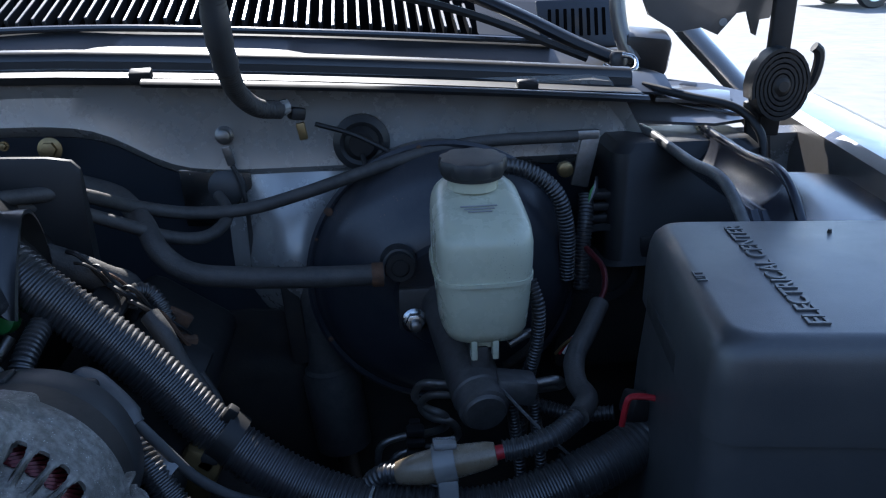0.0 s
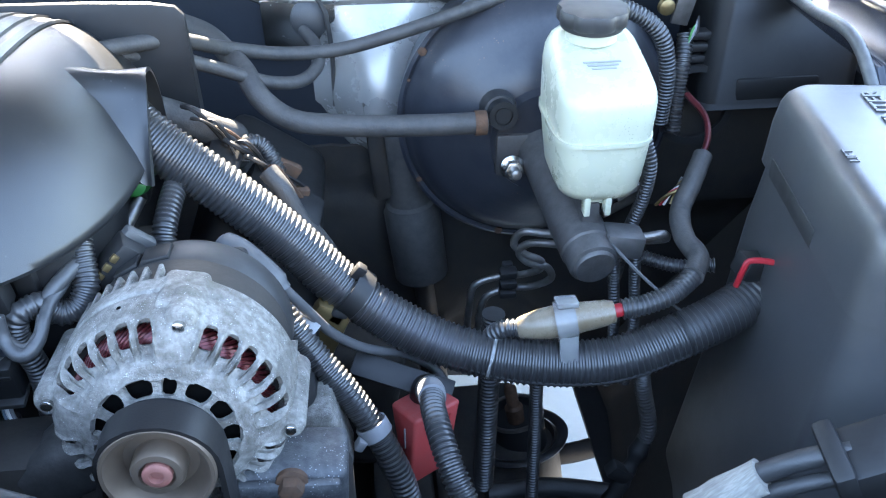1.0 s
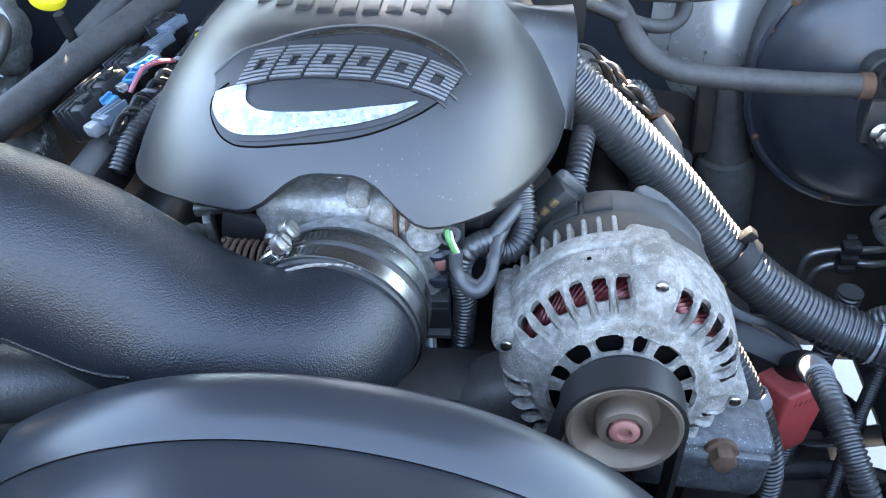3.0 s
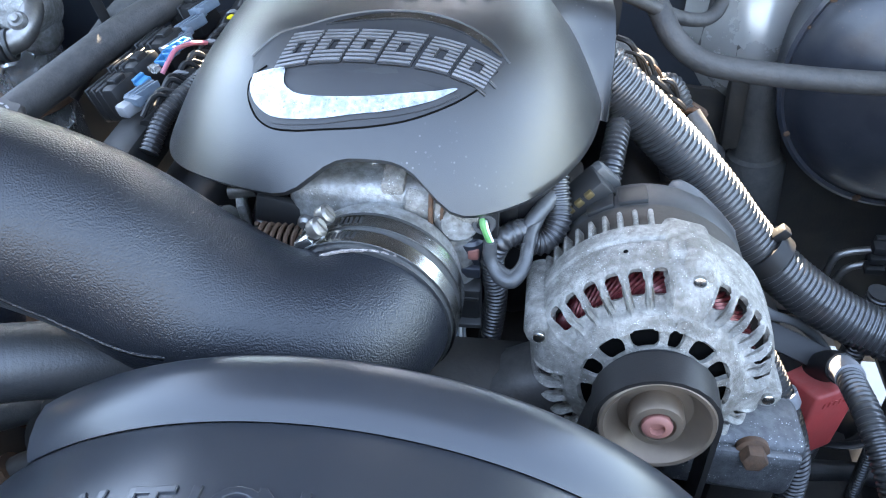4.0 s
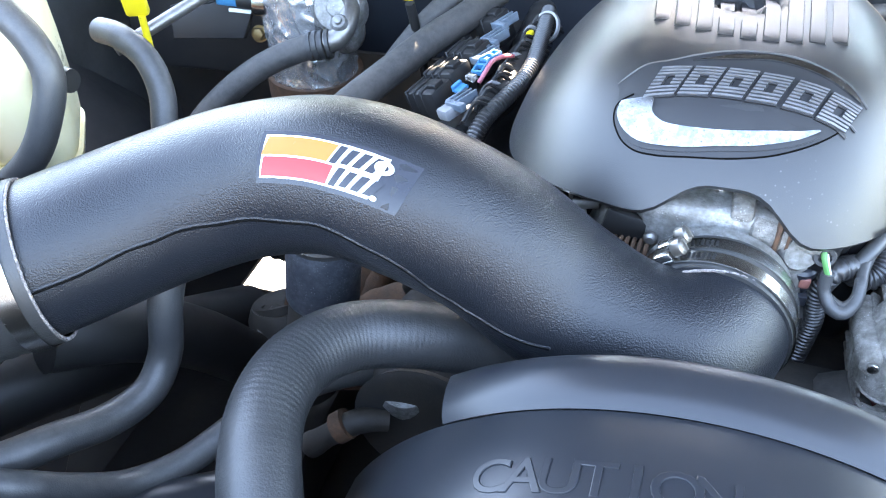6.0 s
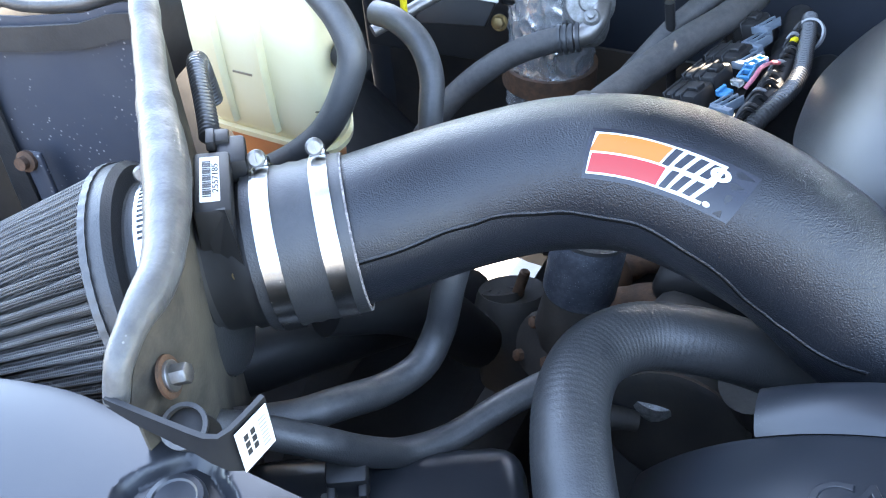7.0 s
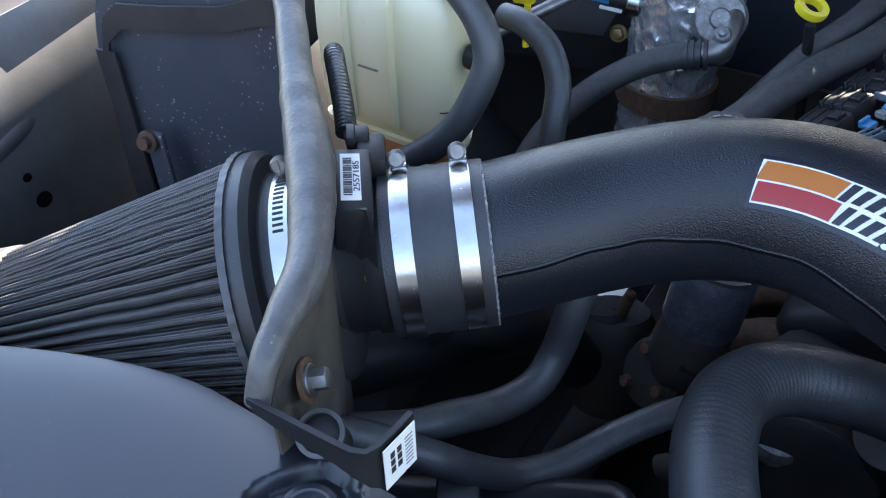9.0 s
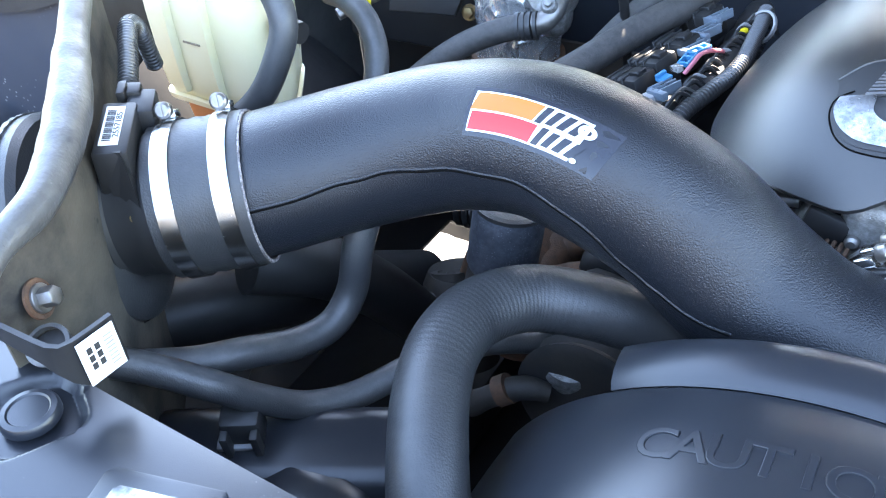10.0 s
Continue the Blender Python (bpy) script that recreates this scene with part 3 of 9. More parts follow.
part("corner_flange", sheet([[(0.69, 0.826, 1.208), (0.72, 0.845, 1.222), (0.745, 0.87, 1.240)], [(0.745, 0.79, 1.208), (0.76, 0.83, 1.222), (0.785, 0.87, 1.243)], [(0.815, 0.765, 1.207), (0.83, 0.815, 1.220), (0.845, 0.87, 1.238)], [(0.875, 0.785, 1.208), (0.885, 0.82, 1.215), (0.90, 0.86, 1.225)]], 0.004), PAINT, cowl, "grey painted corner flange")
part("step_plate", prism([(-0.04, -0.022), (0.05, -0.030), (0.06, 0.012), (0.0, 0.03), (-0.035, 0.025)], 0.005, pose(0.80, 0.832, 1.229, 10, 2, -8), 0.002), PAINT, cowl, "grey painted step plate")
for x, y, z in [(0.8098, 0.87, 1.2373), (0.8312, 0.855, 1.2293), (0.8469, 0.84, 1.2203), (0.8594, 0.825, 1.2094)]:
    part("vent_slat", rbox((0.040, 0.014, 0.006), pose(x, y, z, 18, 6, -24), 0.0015), COWL_BLACK, cowl)
part("drain_tube", sweep([(0.7679, 0.87, 1.2426), (0.7733, 0.85, 1.2300), (0.7931, 0.825, 1.220), (0.8297, 0.80, 1.214), (0.8629, 0.79, 1.204), (0.8758, 0.785, 1.175)], 0.0045, seg=10), STRIP, cowl, "thin black drain tube")

wsh = thing("windscreen", "tinted windscreen glass behind the cowl", "windscreen", (0, 1.2, 1.4), kind="structure")
gl = part("pane", grid_sheet(lambda u, v: (u, 1.13 + 0.25 * (1 - math.cos(u * 0.7)) * 0.35 + 0.67 * v, 1.34 + 0.45 * v - 0.02 * abs(u)), np.linspace(-0.8, 0.8, 14), np.linspace(0, 1, 6), 0.005), GLASS, wsh)
gl.visible_shadow = False

wip = thing("wiper_arm", "black windscreen wiper arm with its blade, parked on the cowl", "wiper", (0.66, 0.93, 1.31))
part("arm", sweep([(0.44, 1.03, 1.395), (0.53, 0.985, 1.360), (0.613, 0.96, 1.324), (0.690, 0.95, 1.286), (0.742, 0.94, 1.264)], 0.0150, seg=10, flat=0.6), COWL_BLACK, wip)
part("blade", sweep([(0.40, 1.00, 1.365), (0.54, 0.955, 1.330), (0.70, 0.930, 1.268)], 0.006, seg=6), DARK, wip)
part("pivot", lathe([(0.012, 0), (0.013, 0.012), (0.009, 0.018)], pose(0.742, 0.925, 1.258), 16), COWL_BLACK, wip)
hose("washer_jet_tube", [(0.715, 0.90, 1.262), (0.73, 0.885, 1.255), (0.75, 0.88, 1.258), (0.755, 0.90, 1.270), (0.74, 0.905, 1.274)], 0.0035, STEEL, "looped thin washer tube at the wiper pivot", "tube")

# fenders
def fender_side(name, s, label):
    """The outer fender's top rail and the inner apron; s = 1 on the driver's side."""
    th = thing(name, label, "fender", (s * 0.9, 0.3, 1.2), kind="structure")
    prof = [(0.80, 0.62), (0.815, 0.90), (0.83, 1.04), (0.845, 1.075), (0.870, 1.085), (0.893, 1.09), (0.898, 1.19), (0.908, 1.199), (0.96, 1.200), (1.03, 1.17), (1.07, 1.05), (1.08, 0.75)]
    if s < 0:
        prof = [(0.90, 0.62), (0.915, 0.90), (0.922, 1.08), (0.924, 1.15), (0.938, 1.178), (0.966, 1.192), (0.990, 1.206), (1.0, 1.217), (1.02, 1.214), (1.05, 1.18), (1.07, 1.05), (1.08, 0.75)]
    lift, lean = (0.20, 0.0) if s < 0 else (0.02, 0.14)
    part("apron", grid_sheet(lambda u, v: (s * (prof[int(v)][0] + lean * (u - 0.55)), u, prof[int(v)][1] + lift * (u - (0.1 if s < 0 else 0.3)) * min(1.0, v / 5)), np.linspace(-0.55, 0.82, 24), range(6), 0.002), FENDER_GREY if s < 0 else DARK, th)
    part("outer_panel", grid_sheet(lambda u, v: (s * (prof[int(v)][0] + lean * (u - 0.55)), u, prof[int(v)][1] + lift * (u - (0.1 if s < 0 else 0.3)) * min(1.0, v / 5)), np.linspace(-0.6, 0.95, 24), range(5, 12), 0.002), PAINT, th)
    return th


fd = fender_side("driver_fender", 1, "pewter painted front fender with a black inner apron")
fender_side("passenger_fender", -1, "pewter painted front fender with a grimy grey inner apron")
# shade on the painted shelf is put into its black colour
part("shelf", sheet([[(0.796 + 0.100 * v + 0.10 * (u - 0.5) * v, u - 0.02 * v, 1.170 + 0.006 * math.sin(math.pi * v)) for v in np.linspace(0, 1, 8)] for u in np.linspace(0.05, 0.655, 20)], 0.003), FENDER_PLASTIC, fd, "fender shelf coloured black for the shade on it")

# radiator support and its smooth black covers
def edge_y(x):
    return -0.073 - 0.075 * max(0.0, (-x - 0.53) / 0.19) ** 1.5


sup = thing("radiator_cover", "smooth dark grey plastic cover over the radiator support", "cover", (-0.5, -0.2, 1.17), kind="structure")


def recess(x, y):
    """Depth of the rounded square pocket round the push pin."""
    a, b = (x + 0.431) * 0.90 - (y + 0.104) * 0.44, (x + 0.431) * 0.44 + (y + 0.104) * 0.90
    d = ((abs(a) / 0.0235) ** 4 + (abs(b) / 0.0225) ** 4) ** 0.25
    return 0.009 * min(1.0, max(0.0, (1.25 - d) / 0.25))


us = np.unique(np.r_[np.linspace(-1.0, -0.16, 60), np.linspace(-0.475, -0.387, 60)])
KS = [0.004, 0.0015, -0.002] + [-0.006 - 0.0017 * q for q in range(46)] + [-0.1, -0.14, -0.2, -0.3]
part("top", sheet([[(u, edge_y(u) + k, 1.168 + (-0.018 if k > 0.003 else -0.003 if k > 0.0012 else 0.008 * (1 - math.exp(k / 0.03)) - 0.0025) - recess(u, edge_y(u) + k)) for k in KS] for u in us], 0.003), SHROUD_BLACK, sup)
part("push_pin", joined(lathe([(0.0165, 0), (0.0165, 0.004), (0.0150, 0.0062), (0.0120, 0.0066), (0.0110, 0.0056), (0.004, 0.0056)], pose(-0.431, -0.104, 1.1655), 28)), SHROUD_BLACK, sup)

ln_ = thing("cover_window", "clear reflective decal in a raised frame on the radiator cover", "decal", (-0.32, -0.115, 1.176))
LNM = pose(-0.318, -0.128, 1.1762, 0, 0, 16)
part("frame", prism([(0.034, 0.026), (0.030, 0.030), (-0.030, 0.030), (-0.034, 0.026), (-0.034, -0.06), (0.034, -0.06)], 0.0012, LNM, 0.0012), SHROUD_BLACK, ln_)
part("pane", prism([(0.024, 0.017), (0.021, 0.020), (-0.021, 0.020), (-0.024, 0.017), (-0.024, -0.055), (0.024, -0.055)], 0.0012, LNM @ Matrix.Translation((0, 0, 0.0014)), 0.0006), HEAD_GLASS, ln_, "clear speckled pane")

# unseen body and cab, added to shade the ground and darken reflections
cab = thing("truck_body", "plain pewter body and cab of the truck, added out of view to block light", "truck", (0, 2.75, 0.8), kind="structure")
part("tub", rbox((1.92, 3.2, 0.72), pose(0, 2.85, 0.82), 0.06, 4), PAINT, cab)
part("roof", rbox((1.56, 1.50, 0.05), pose(0, 2.55, 1.805), 0.02, 3), PAINT, cab)
part("rear_wall", rbox((1.56, 0.06, 0.66), pose(0, 3.27, 1.48), 0.02), DARK, cab, "dark rear wall of the cabin")
part("dashboard", rbox((1.50, 0.36, 0.22), pose(0, 1.52, 1.29), 0.05, 3), DARK, cab, "black dashboard")
part("bench", rbox((1.40, 0.18, 0.60), pose(0, 2.55, 1.38, -8, 0, 0), 0.06, 3), DARK, cab, "dark seat back")
for x in (-0.80, 0.80):
    part("cab_side", rbox((0.05, 1.50, 0.30), pose(x, 2.55, 1.32), 0.02), PAINT, cab)
    part("windscreen_pillar", sweep([(x, 1.16, 1.35), (x * 0.99, 1.50, 1.60), (x * 0.96, 1.82, 1.80)], 0.035, seg=10, flat=0.6), PAINT, cab)

# hood, propped open above the bay
hood = thing("hood", "open pewter hood raised over the engine bay", "hood", (0, 0.7, 1.45), kind="structure")
HY, HZ, HA, HC, HW = HOOD


def hood_crown(x):
    """Unseen rear edge: middle rise and outer droop set where sun patches fall."""
    return HC * math.exp(-((x / HW) ** 2)) - 0.13 * max(0.0, abs(x) - 0.26)


part("panel", grid_sheet(lambda u, v: (u, HY - v * math.cos(radians(HA)), HZ + v * math.sin(radians(HA)) + hood_crown(u)), np.linspace(-0.82, 0.82, 90), np.linspace(0, 1.30, 10), 0.008), PAINT, hood)
# dark liner added out of view to darken what upward faces reflect
part("liner", grid_sheet(lambda u, v: (u, HY + 0.012 - v * math.cos(radians(HA)), HZ - 0.022 + v * math.sin(radians(HA)) + hood_crown(u)), np.linspace(-0.76, 0.76, 90), np.linspace(0.05, 1.25, 10), 0.012), DARK, hood, "black hood liner, out of view, added to darken reflections")
part("rear_lip", sweep([(x, HY + 0.005, HZ + hood_crown(x)) for x in np.linspace(-0.8, 0.8, 60)], 0.012, seg=8, step=0.03), PAINT, hood)

# ---- engine block mass under the covers ----
eng = thing("engine_block", "grimy black engine block and intake manifold under the cover", "engine", (-0.03, 0.5, 0.9))
part("manifold", rbox((0.24, 0.34, 0.16), pose(-0.03, 0.50, 1.10), 0.03, 3), DARK, eng)
part("block", rbox((0.42, 0.46, 0.40), pose(-0.03, 0.52, 0.80), 0.04, 3), GRIME, eng)
for s in (-1, 1):
    part("rocker_cover", rbox((0.12, 0.42, 0.08), pose(-0.03 + s * 0.20, 0.53, 1.01, 0, s * 35, 0), 0.02, 3), DARK, eng)
part("timing_cover", rbox((0.30, 0.06, 0.30), pose(-0.03, 0.27, 0.90), 0.02, 2), GRIME, eng)

# ---- engine cover ----
CX, CY, ZT, DROP, PW = -0.027, 0.452, 1.255, 0.105, 3.4


def cover_s(x, y):
    hx = 0.181 if x < CX else 0.146
    hy = 0.183 if y < CY else 0.225
    e = 2.3 if x > CX and y < CY else 2.6
    return (abs((x - CX) / hx) ** e + abs((y - CY) / hy) ** e) ** (1 / e)


def cover_z(x, y):
    s = cover_s(x, y)
    return ZT - DROP * min(s, 1.15) ** PW


def cover_normal(x, y):
    e = 1e-4
    return Vector((-(cover_z(x + e, y) - cover_z(x - e, y)) / (2 * e), -(cover_z(x, y + e) - cover_z(x, y - e)) / (2 * e), 1)).normalized()


cov = thing("engine_cover", "satin black domed engine cover with a chrome swoosh badge", "engine cover", (CX, CY, 1.16))


def cover_edge(a):
    """How far down the dome the skirt reaches, by the way round; a notch over the throttle body."""
    d = math.degrees((a + math.pi / 2 + math.pi) % (2 * math.pi) - math.pi)      # 0 at the front
    notch = 0.085 * math.exp(-(((d + 2) / 14.0) ** 4))
    if d > 0:
        return 0.97 - 0.025 * math.exp(-((d / 12.0) ** 2)) - notch
    return 1.03 - 0.085 * math.exp(-((d / 55.0) ** 4)) - notch


NA, NS = 144, 26
rows_ = []
for j in range(NS + 1):
    row = []
    for k in range(NA):
        a = 2 * math.pi * k / NA
        c, s_ = math.cos(a), math.sin(a)
        lo, hi = 0.0, 0.5
        for _ in range(30):
            mid = (lo + hi) / 2
            if cover_s(CX + mid * c, CY + mid * s_) < 1:
                lo = mid
            else:
                hi = mid
        t_ = cover_edge(a) * (1 - (1 - j / NS) ** 1.3)
        x, y = CX + lo * t_ * c, CY + lo * t_ * s_
        z = cover_z(x, y)
        hd = math.hypot((x + 0.041) / 0.024, (y - 0.456) / 0.014)
        z -= 0.010 * max(0, min(1, (1.2 - hd) / 0.35))
        row.append((x, y, z))
    rows_.append(row)
bm = bmesh.new()
ctr = bm.verts.new((CX, CY, ZT))
vv = [[bm.verts.new(q) for q in r] for r in rows_[1:]]
for k in range(NA):
    bm.faces.new((ctr, vv[0][k], vv[0][(k + 1) % NA]))
    for a, b in zip(vv, vv[1:]):
        bm.faces.new((a[k], b[k], b[(k + 1) % NA], a[(k + 1) % NA]))
# turned-in skirt
low = [bm.verts.new((CX + (q.co.x - CX) * 0.985, CY + (q.co.y - CY) * 0.985, q.co.z - 0.004)) for q in vv[-1]]
low2 = [bm.verts.new((CX + (q.co.x - CX) * 0.965, CY + (q.co.y - CY) * 0.965, q.co.z + 0.004)) for q in vv[-1]]
for k in range(NA):
    bm.faces.new((vv[-1][k], low[k], low[(k + 1) % NA], vv[-1][(k + 1) % NA]))
    bm.faces.new((low[k], low2[k], low2[(k + 1) % NA], low[(k + 1) % NA]))
bmesh.ops.recalc_face_normals(bm, faces=bm.faces)
part("shell", bm, BLACK_COVER, cov, angle=60)


def on_cover(outline, lift, thick, cut=6):
    """A thin inlay that follows the dome: outline in plan."""
    bm = bmesh.new()
    f = bm.faces.new([bm.verts.new((x, y, 0)) for x, y in outline])
    r = bmesh.ops.triangulate(bm, faces=[f])
    for _ in range(2):
        bmesh.ops.subdivide_edges(bm, edges=[e for e in bm.edges if e.calc_length() > 0.012], cuts=1)
    bmesh.ops.triangulate(bm, faces=bm.faces)
    for v in bm.verts:
        x, y = v.co.x, v.co.y
        v.co = Vector((x, y, cover_z(x, y))) + cover_normal(x, y) * lift
    bmesh.ops.recalc_face_normals(bm, faces=bm.faces)
    up = sum((f.normal.z for f in bm.faces))
    if up < 0:
        bmesh.ops.reverse_faces(bm, faces=bm.faces)
    geo = bmesh.ops.extrude_face_region(bm, geom=list(bm.faces))
    for v in [q for q in geo["geom"] if isinstance(q, bmesh.types.BMVert)]:
        v.co += cover_normal(v.co.x, v.co.y) * thick
    bmesh.ops.recalc_face_normals(bm, faces=bm.faces)
    return bm


def smooth_loop(pts):
    c, _ = spline([(*p, 0) for p in pts] + [(*pts[0], 0)], 0.0022)
    return [(q[0], q[1]) for q in c[:-1]]


def cover_line(pts, r, lift=0.0):
    """A thin bead that follows the dome along points in plan."""
    c, _ = spline([(*p, 0) for p in pts], 0.003)
    return sweep([Vector((q[0], q[1], cover_z(q[0], q[1]))) + cover_normal(q[0], q[1]) * lift for q in c], r, seg=6, step=0.0025)


UPPER_LINE = [(-0.121, 0.355), (-0.104, 0.366), (-0.087, 0.368), (-0.069, 0.373), (-0.055, 0.377), (-0.040, 0.380), (-0.022, 0.381), (-0.003, 0.380), (0.016, 0.376), (0.035, 0.370), (0.047, 0.362)]
LOWER_LINE = [(-0.108, 0.344), (-0.118, 0.340), (-0.119, 0.332), (-0.112, 0.319), (-0.101, 0.311), (-0.085, 0.307), (-0.066, 0.306), (-0.037, 0.307), (-0.009, 0.312), (0.014, 0.323), (0.030, 0.337), (0.040, 0.352)]
part("badge_field", on_cover(smooth_loop(LOWER_LINE[1:] + [(0.044, 0.361)] + UPPER_LINE[-2::-1] + [(-0.119, 0.350)]), -0.0004, 0.0008), BADGE_GREY, cov, "dark grey oval badge field")
part("badge_rim", cover_line(UPPER_LINE, 0.0011, 0.0004), BLACK_COVER, cov, "raised badge edge")
part("badge_groove", cover_line(LOWER_LINE, 0.0007, 0.0002), HOLE_SHADE, cov, "fine dark groove round the badge")
part("badge_nib", cover_line([(0.028, 0.345), (0.034, 0.344), (0.040, 0.342)], 0.0010, 0.0006), BLACK_COVER, cov)
part("badge_nib", cover_line([(0.026, 0.337), (0.030, 0.336), (0.034, 0.335)], 0.0010, 0.0006), BLACK_COVER, cov)
sw = [(-0.115, 0.3405), (-0.1165, 0.334), (-0.112, 0.325), (-0.104, 0.318), (-0.094, 0.3135), (-0.070, 0.3105), (-0.045, 0.312), (-0.017, 0.3155), (0.004, 0.3225), (0.017, 0.3315), (0.003, 0.3265), (-0.018, 0.3225), (-0.046, 0.3200), (-0.072, 0.3210), (-0.085, 0.3240), (-0.0925, 0.330), (-0.0935, 0.3385), (-0.1005, 0.3395)]
part("swoosh", on_cover(smooth_loop(sw), 0.0006, 0.0020), SPEC_CHROME, cov, "flaking chrome swoosh")
part("swoosh_border", on_cover(smooth_loop([(x + (0.0016 if x > -0.02 else -0.0016) * (abs(x + 0.05) > 0.03), y - 0.0022) for x, y in sw]), 0.0002, 0.0010), BADGE_GREY, cov)
arc = [(-0.072, 0.3660), (-0.054, 0.3705), (-0.040, 0.3745), (-0.021, 0.3770), (0.001, 0.3757), (0.020, 0.3720), (0.034, 0.3672), (0.042, 0.3610), (0.030, 0.3635), (0.013, 0.3680), (-0.006, 0.3710), (-0.024, 0.3717), (-0.046, 0.3690)]
part("upper_arc", on_cover(smooth_loop(arc), 0.0006, 0.0016), SPEC_CHROME, cov, "flaking chrome arc")
# six slanted plain blocks, each of fine ribs
for k in range(6):
    x0 = -0.1005 + k * 0.0223 + 0.0012 * (k > 3)
    y0 = 0.3395 - 0.0008 * max(0, k - 2)
    ribs, caps = [], []
    for j in range(9):
        b0 = y0 + 0.0024 * j
        s0 = 0.0011 * j
        spans = [(0.0, 0.0196)] if j in (0, 1, 2, 6, 7, 8) else [(0.0, 0.0066), (0.0130, 0.0196)]
        for p0, p1 in spans:
            ribs.append(on_cover([(x0 + s0 + p0, b0), (x0 + s0 + p1, b0 - 0.0003), (x0 + s0 + p1 + 0.0006, b0 + 0.0011), (x0 + s0 + p0 + 0.0006, b0 + 0.0014)], 0.0010, 0.0022))
            caps.append(on_cover([(x0 + s0 + p0 - 0.0006, b0 - 0.0009), (x0 + s0 + p1 + 0.0006, b0 - 0.0012), (x0 + s0 + p1 + 0.0015, b0 + 0.0016), (x0 + s0 + p0 + 0.0005, b0 + 0.0019)], 0.0002, 0.0016))
    bl = part("badge_block", joined(*caps), BADGE_GREY, cov)
    part("rib", joined(*ribs), BADGE_LETTER, bl, "fine bright ribs")
# flutes on the crown
for k in range(9):
    x0 = -0.100 + 0.0156 * k
    y0 = 0.394 + 0.0150 * ((x0 + 0.031) / 0.054) ** 2
    ln = 0.585 - y0
    rr = []
    for q in (0, 0.02, 0.06, 0.12, 0.25, 0.37, 0.5, 0.62, 0.75, 0.87, 1.0):
        x, y = x0 + (x0 + 0.031) * 0.16 * q, y0 + ln * q
        p_ = Vector((x, y, cover_z(x, y)))
        w_ = 0.0062
        hd = math.hypot((x + 0.041) / 0.024, (y - 0.456) / 0.014)
        dz = -0.010 * max(0, min(1, (1.2 - hd) / 0.35))
        hgt = 0.0008 if q == 0 else 0.0014
        rr.append([p_ + Vector((-w_, 0, dz - 0.001)), p_ + Vector((-w_ * 0.84, 0, dz + hgt)), p_ + Vector((w_ * 0.84, 0, dz + hgt)), p_ + Vector((w_, 0, dz - 0.001))])
    part("flute", rings_mesh(rr), BLACK_COVER, cov)

# snout of the cover, flaring out over the harness
RIM = [(0.1175, 0.430, 1.149), (0.1185, 0.438, 1.169), (0.1190, 0.448, 1.187), (0.1190, 0.460, 1.203), (0.1180, 0.474, 1.215), (0.1170, 0.489, 1.220), (0.1160, 0.504, 1.217), (0.1150, 0.518, 1.205), (0.1140, 0.530, 1.185), (0.1130, 0.538, 1.158)]
ROOT = [(0.103, 0.420), (0.095, 0.428), (0.083, 0.437), (0.066, 0.446), (0.048, 0.457), (0.036, 0.476), (0.036, 0.495), (0.045, 0.512), (0.056, 0.526), (0.066, 0.538)]
rim_c, _ = spline(RIM, 0.004)
root_c, _ = spline([(x, y, cover_z(x, y) - 0.003) for x, y in ROOT], 0.004)
pick = lambda c, n: c[np.round(np.linspace(0, len(c) - 1, n)).astype(int)]
rim_c, root_c = pick(rim_c, 27), pick(root_c, 27)
sn = []
for q in range(13):
    u = q / 12
    row = []
    for k in range(27):
        p_ = root_c[k] * (1 - u) + rim_c[k] * u
        edge = 1 - abs(k / 13 - 1)
        p_ = p_ - np.array([0, -0.004 * (k < 13) + 0.004 * (k > 13), 0.010]) * math.sin(math.pi * u) * (0.35 + 0.65 * min(1, 3 * (1 - edge)))
        if k < 13 and q == 12:
            p_ = p_ + np.array([0.0012, -0.0012, 0])
        row.append(tuple(p_))
    sn.append(row)
part("snout", sheet(sn, 0.0032), BLACK_COVER, cov, "flared outlet for the wiring conduit", angle=50)

# ---- intake: throttle body, pipe, coupling, air meter, filter ----
TBX, TBZ = -0.017, -0.004
tb = thing("throttle_unit", "cast aluminium throttle body, stained and dusty", "throttle body", (-0.01, 0.31, 1.11))
part("bore", lathe([(0.050, 0), (0.054, 0.004), (0.054, 0.03), (0.050, 0.034), (0.050, 0.07)], frame_at((-0.012, 0.258, 1.113), (0, 1, 0)), 40), CAST, tb)
part("housing", rbox((0.125, 0.06, 0.10), pose(-0.012, 0.325, 1.125), 0.012, 3), CAST, tb)
part("top_web", rbox((0.0155, 0.040, 0.042), pose(-0.0035, 0.318, 1.160, 8, 0, 0), 0.003), ALU, tb, "pale cast web")
part("bowl", rbox((0.062, 0.050, 0.036), pose(-0.040, 0.322, 1.158, 10, 0, 0), 0.013, 4), CAST, tb, "smooth stained bowl of the casting")
part("side_flange", rbox((0.015, 0.026, 0.092), pose(0.0285, 0.306, 1.112, 0, 6, 0), 0.005, 3), ALU, tb)
part("flange_step", rbox((0.016, 0.020, 0.022), pose(0.031, 0.318, 1.145, 0, 6, 0), 0.005, 3), CAST, tb)
part("cast_ridge", rbox((0.003, 0.026, 0.040), pose(0.0215, 0.302, 1.158, 0, 2, 0), 0.001), RUST, tb, "brown-stained ridge of the casting")
part("cross_pipe", lathe([(0.010, 0), (0.0125, 0.002), (0.0125, 0.020), (0.0140, 0.021), (0.0140, 0.026), (0.0120, 0.027), (0.0120, 0.048), (0.0095, 0.050)], frame_at((0.003, 0.304, 1.161), (1, 0.02, -0.06)), 28), ALU, tb, "pale cast idle air passage")
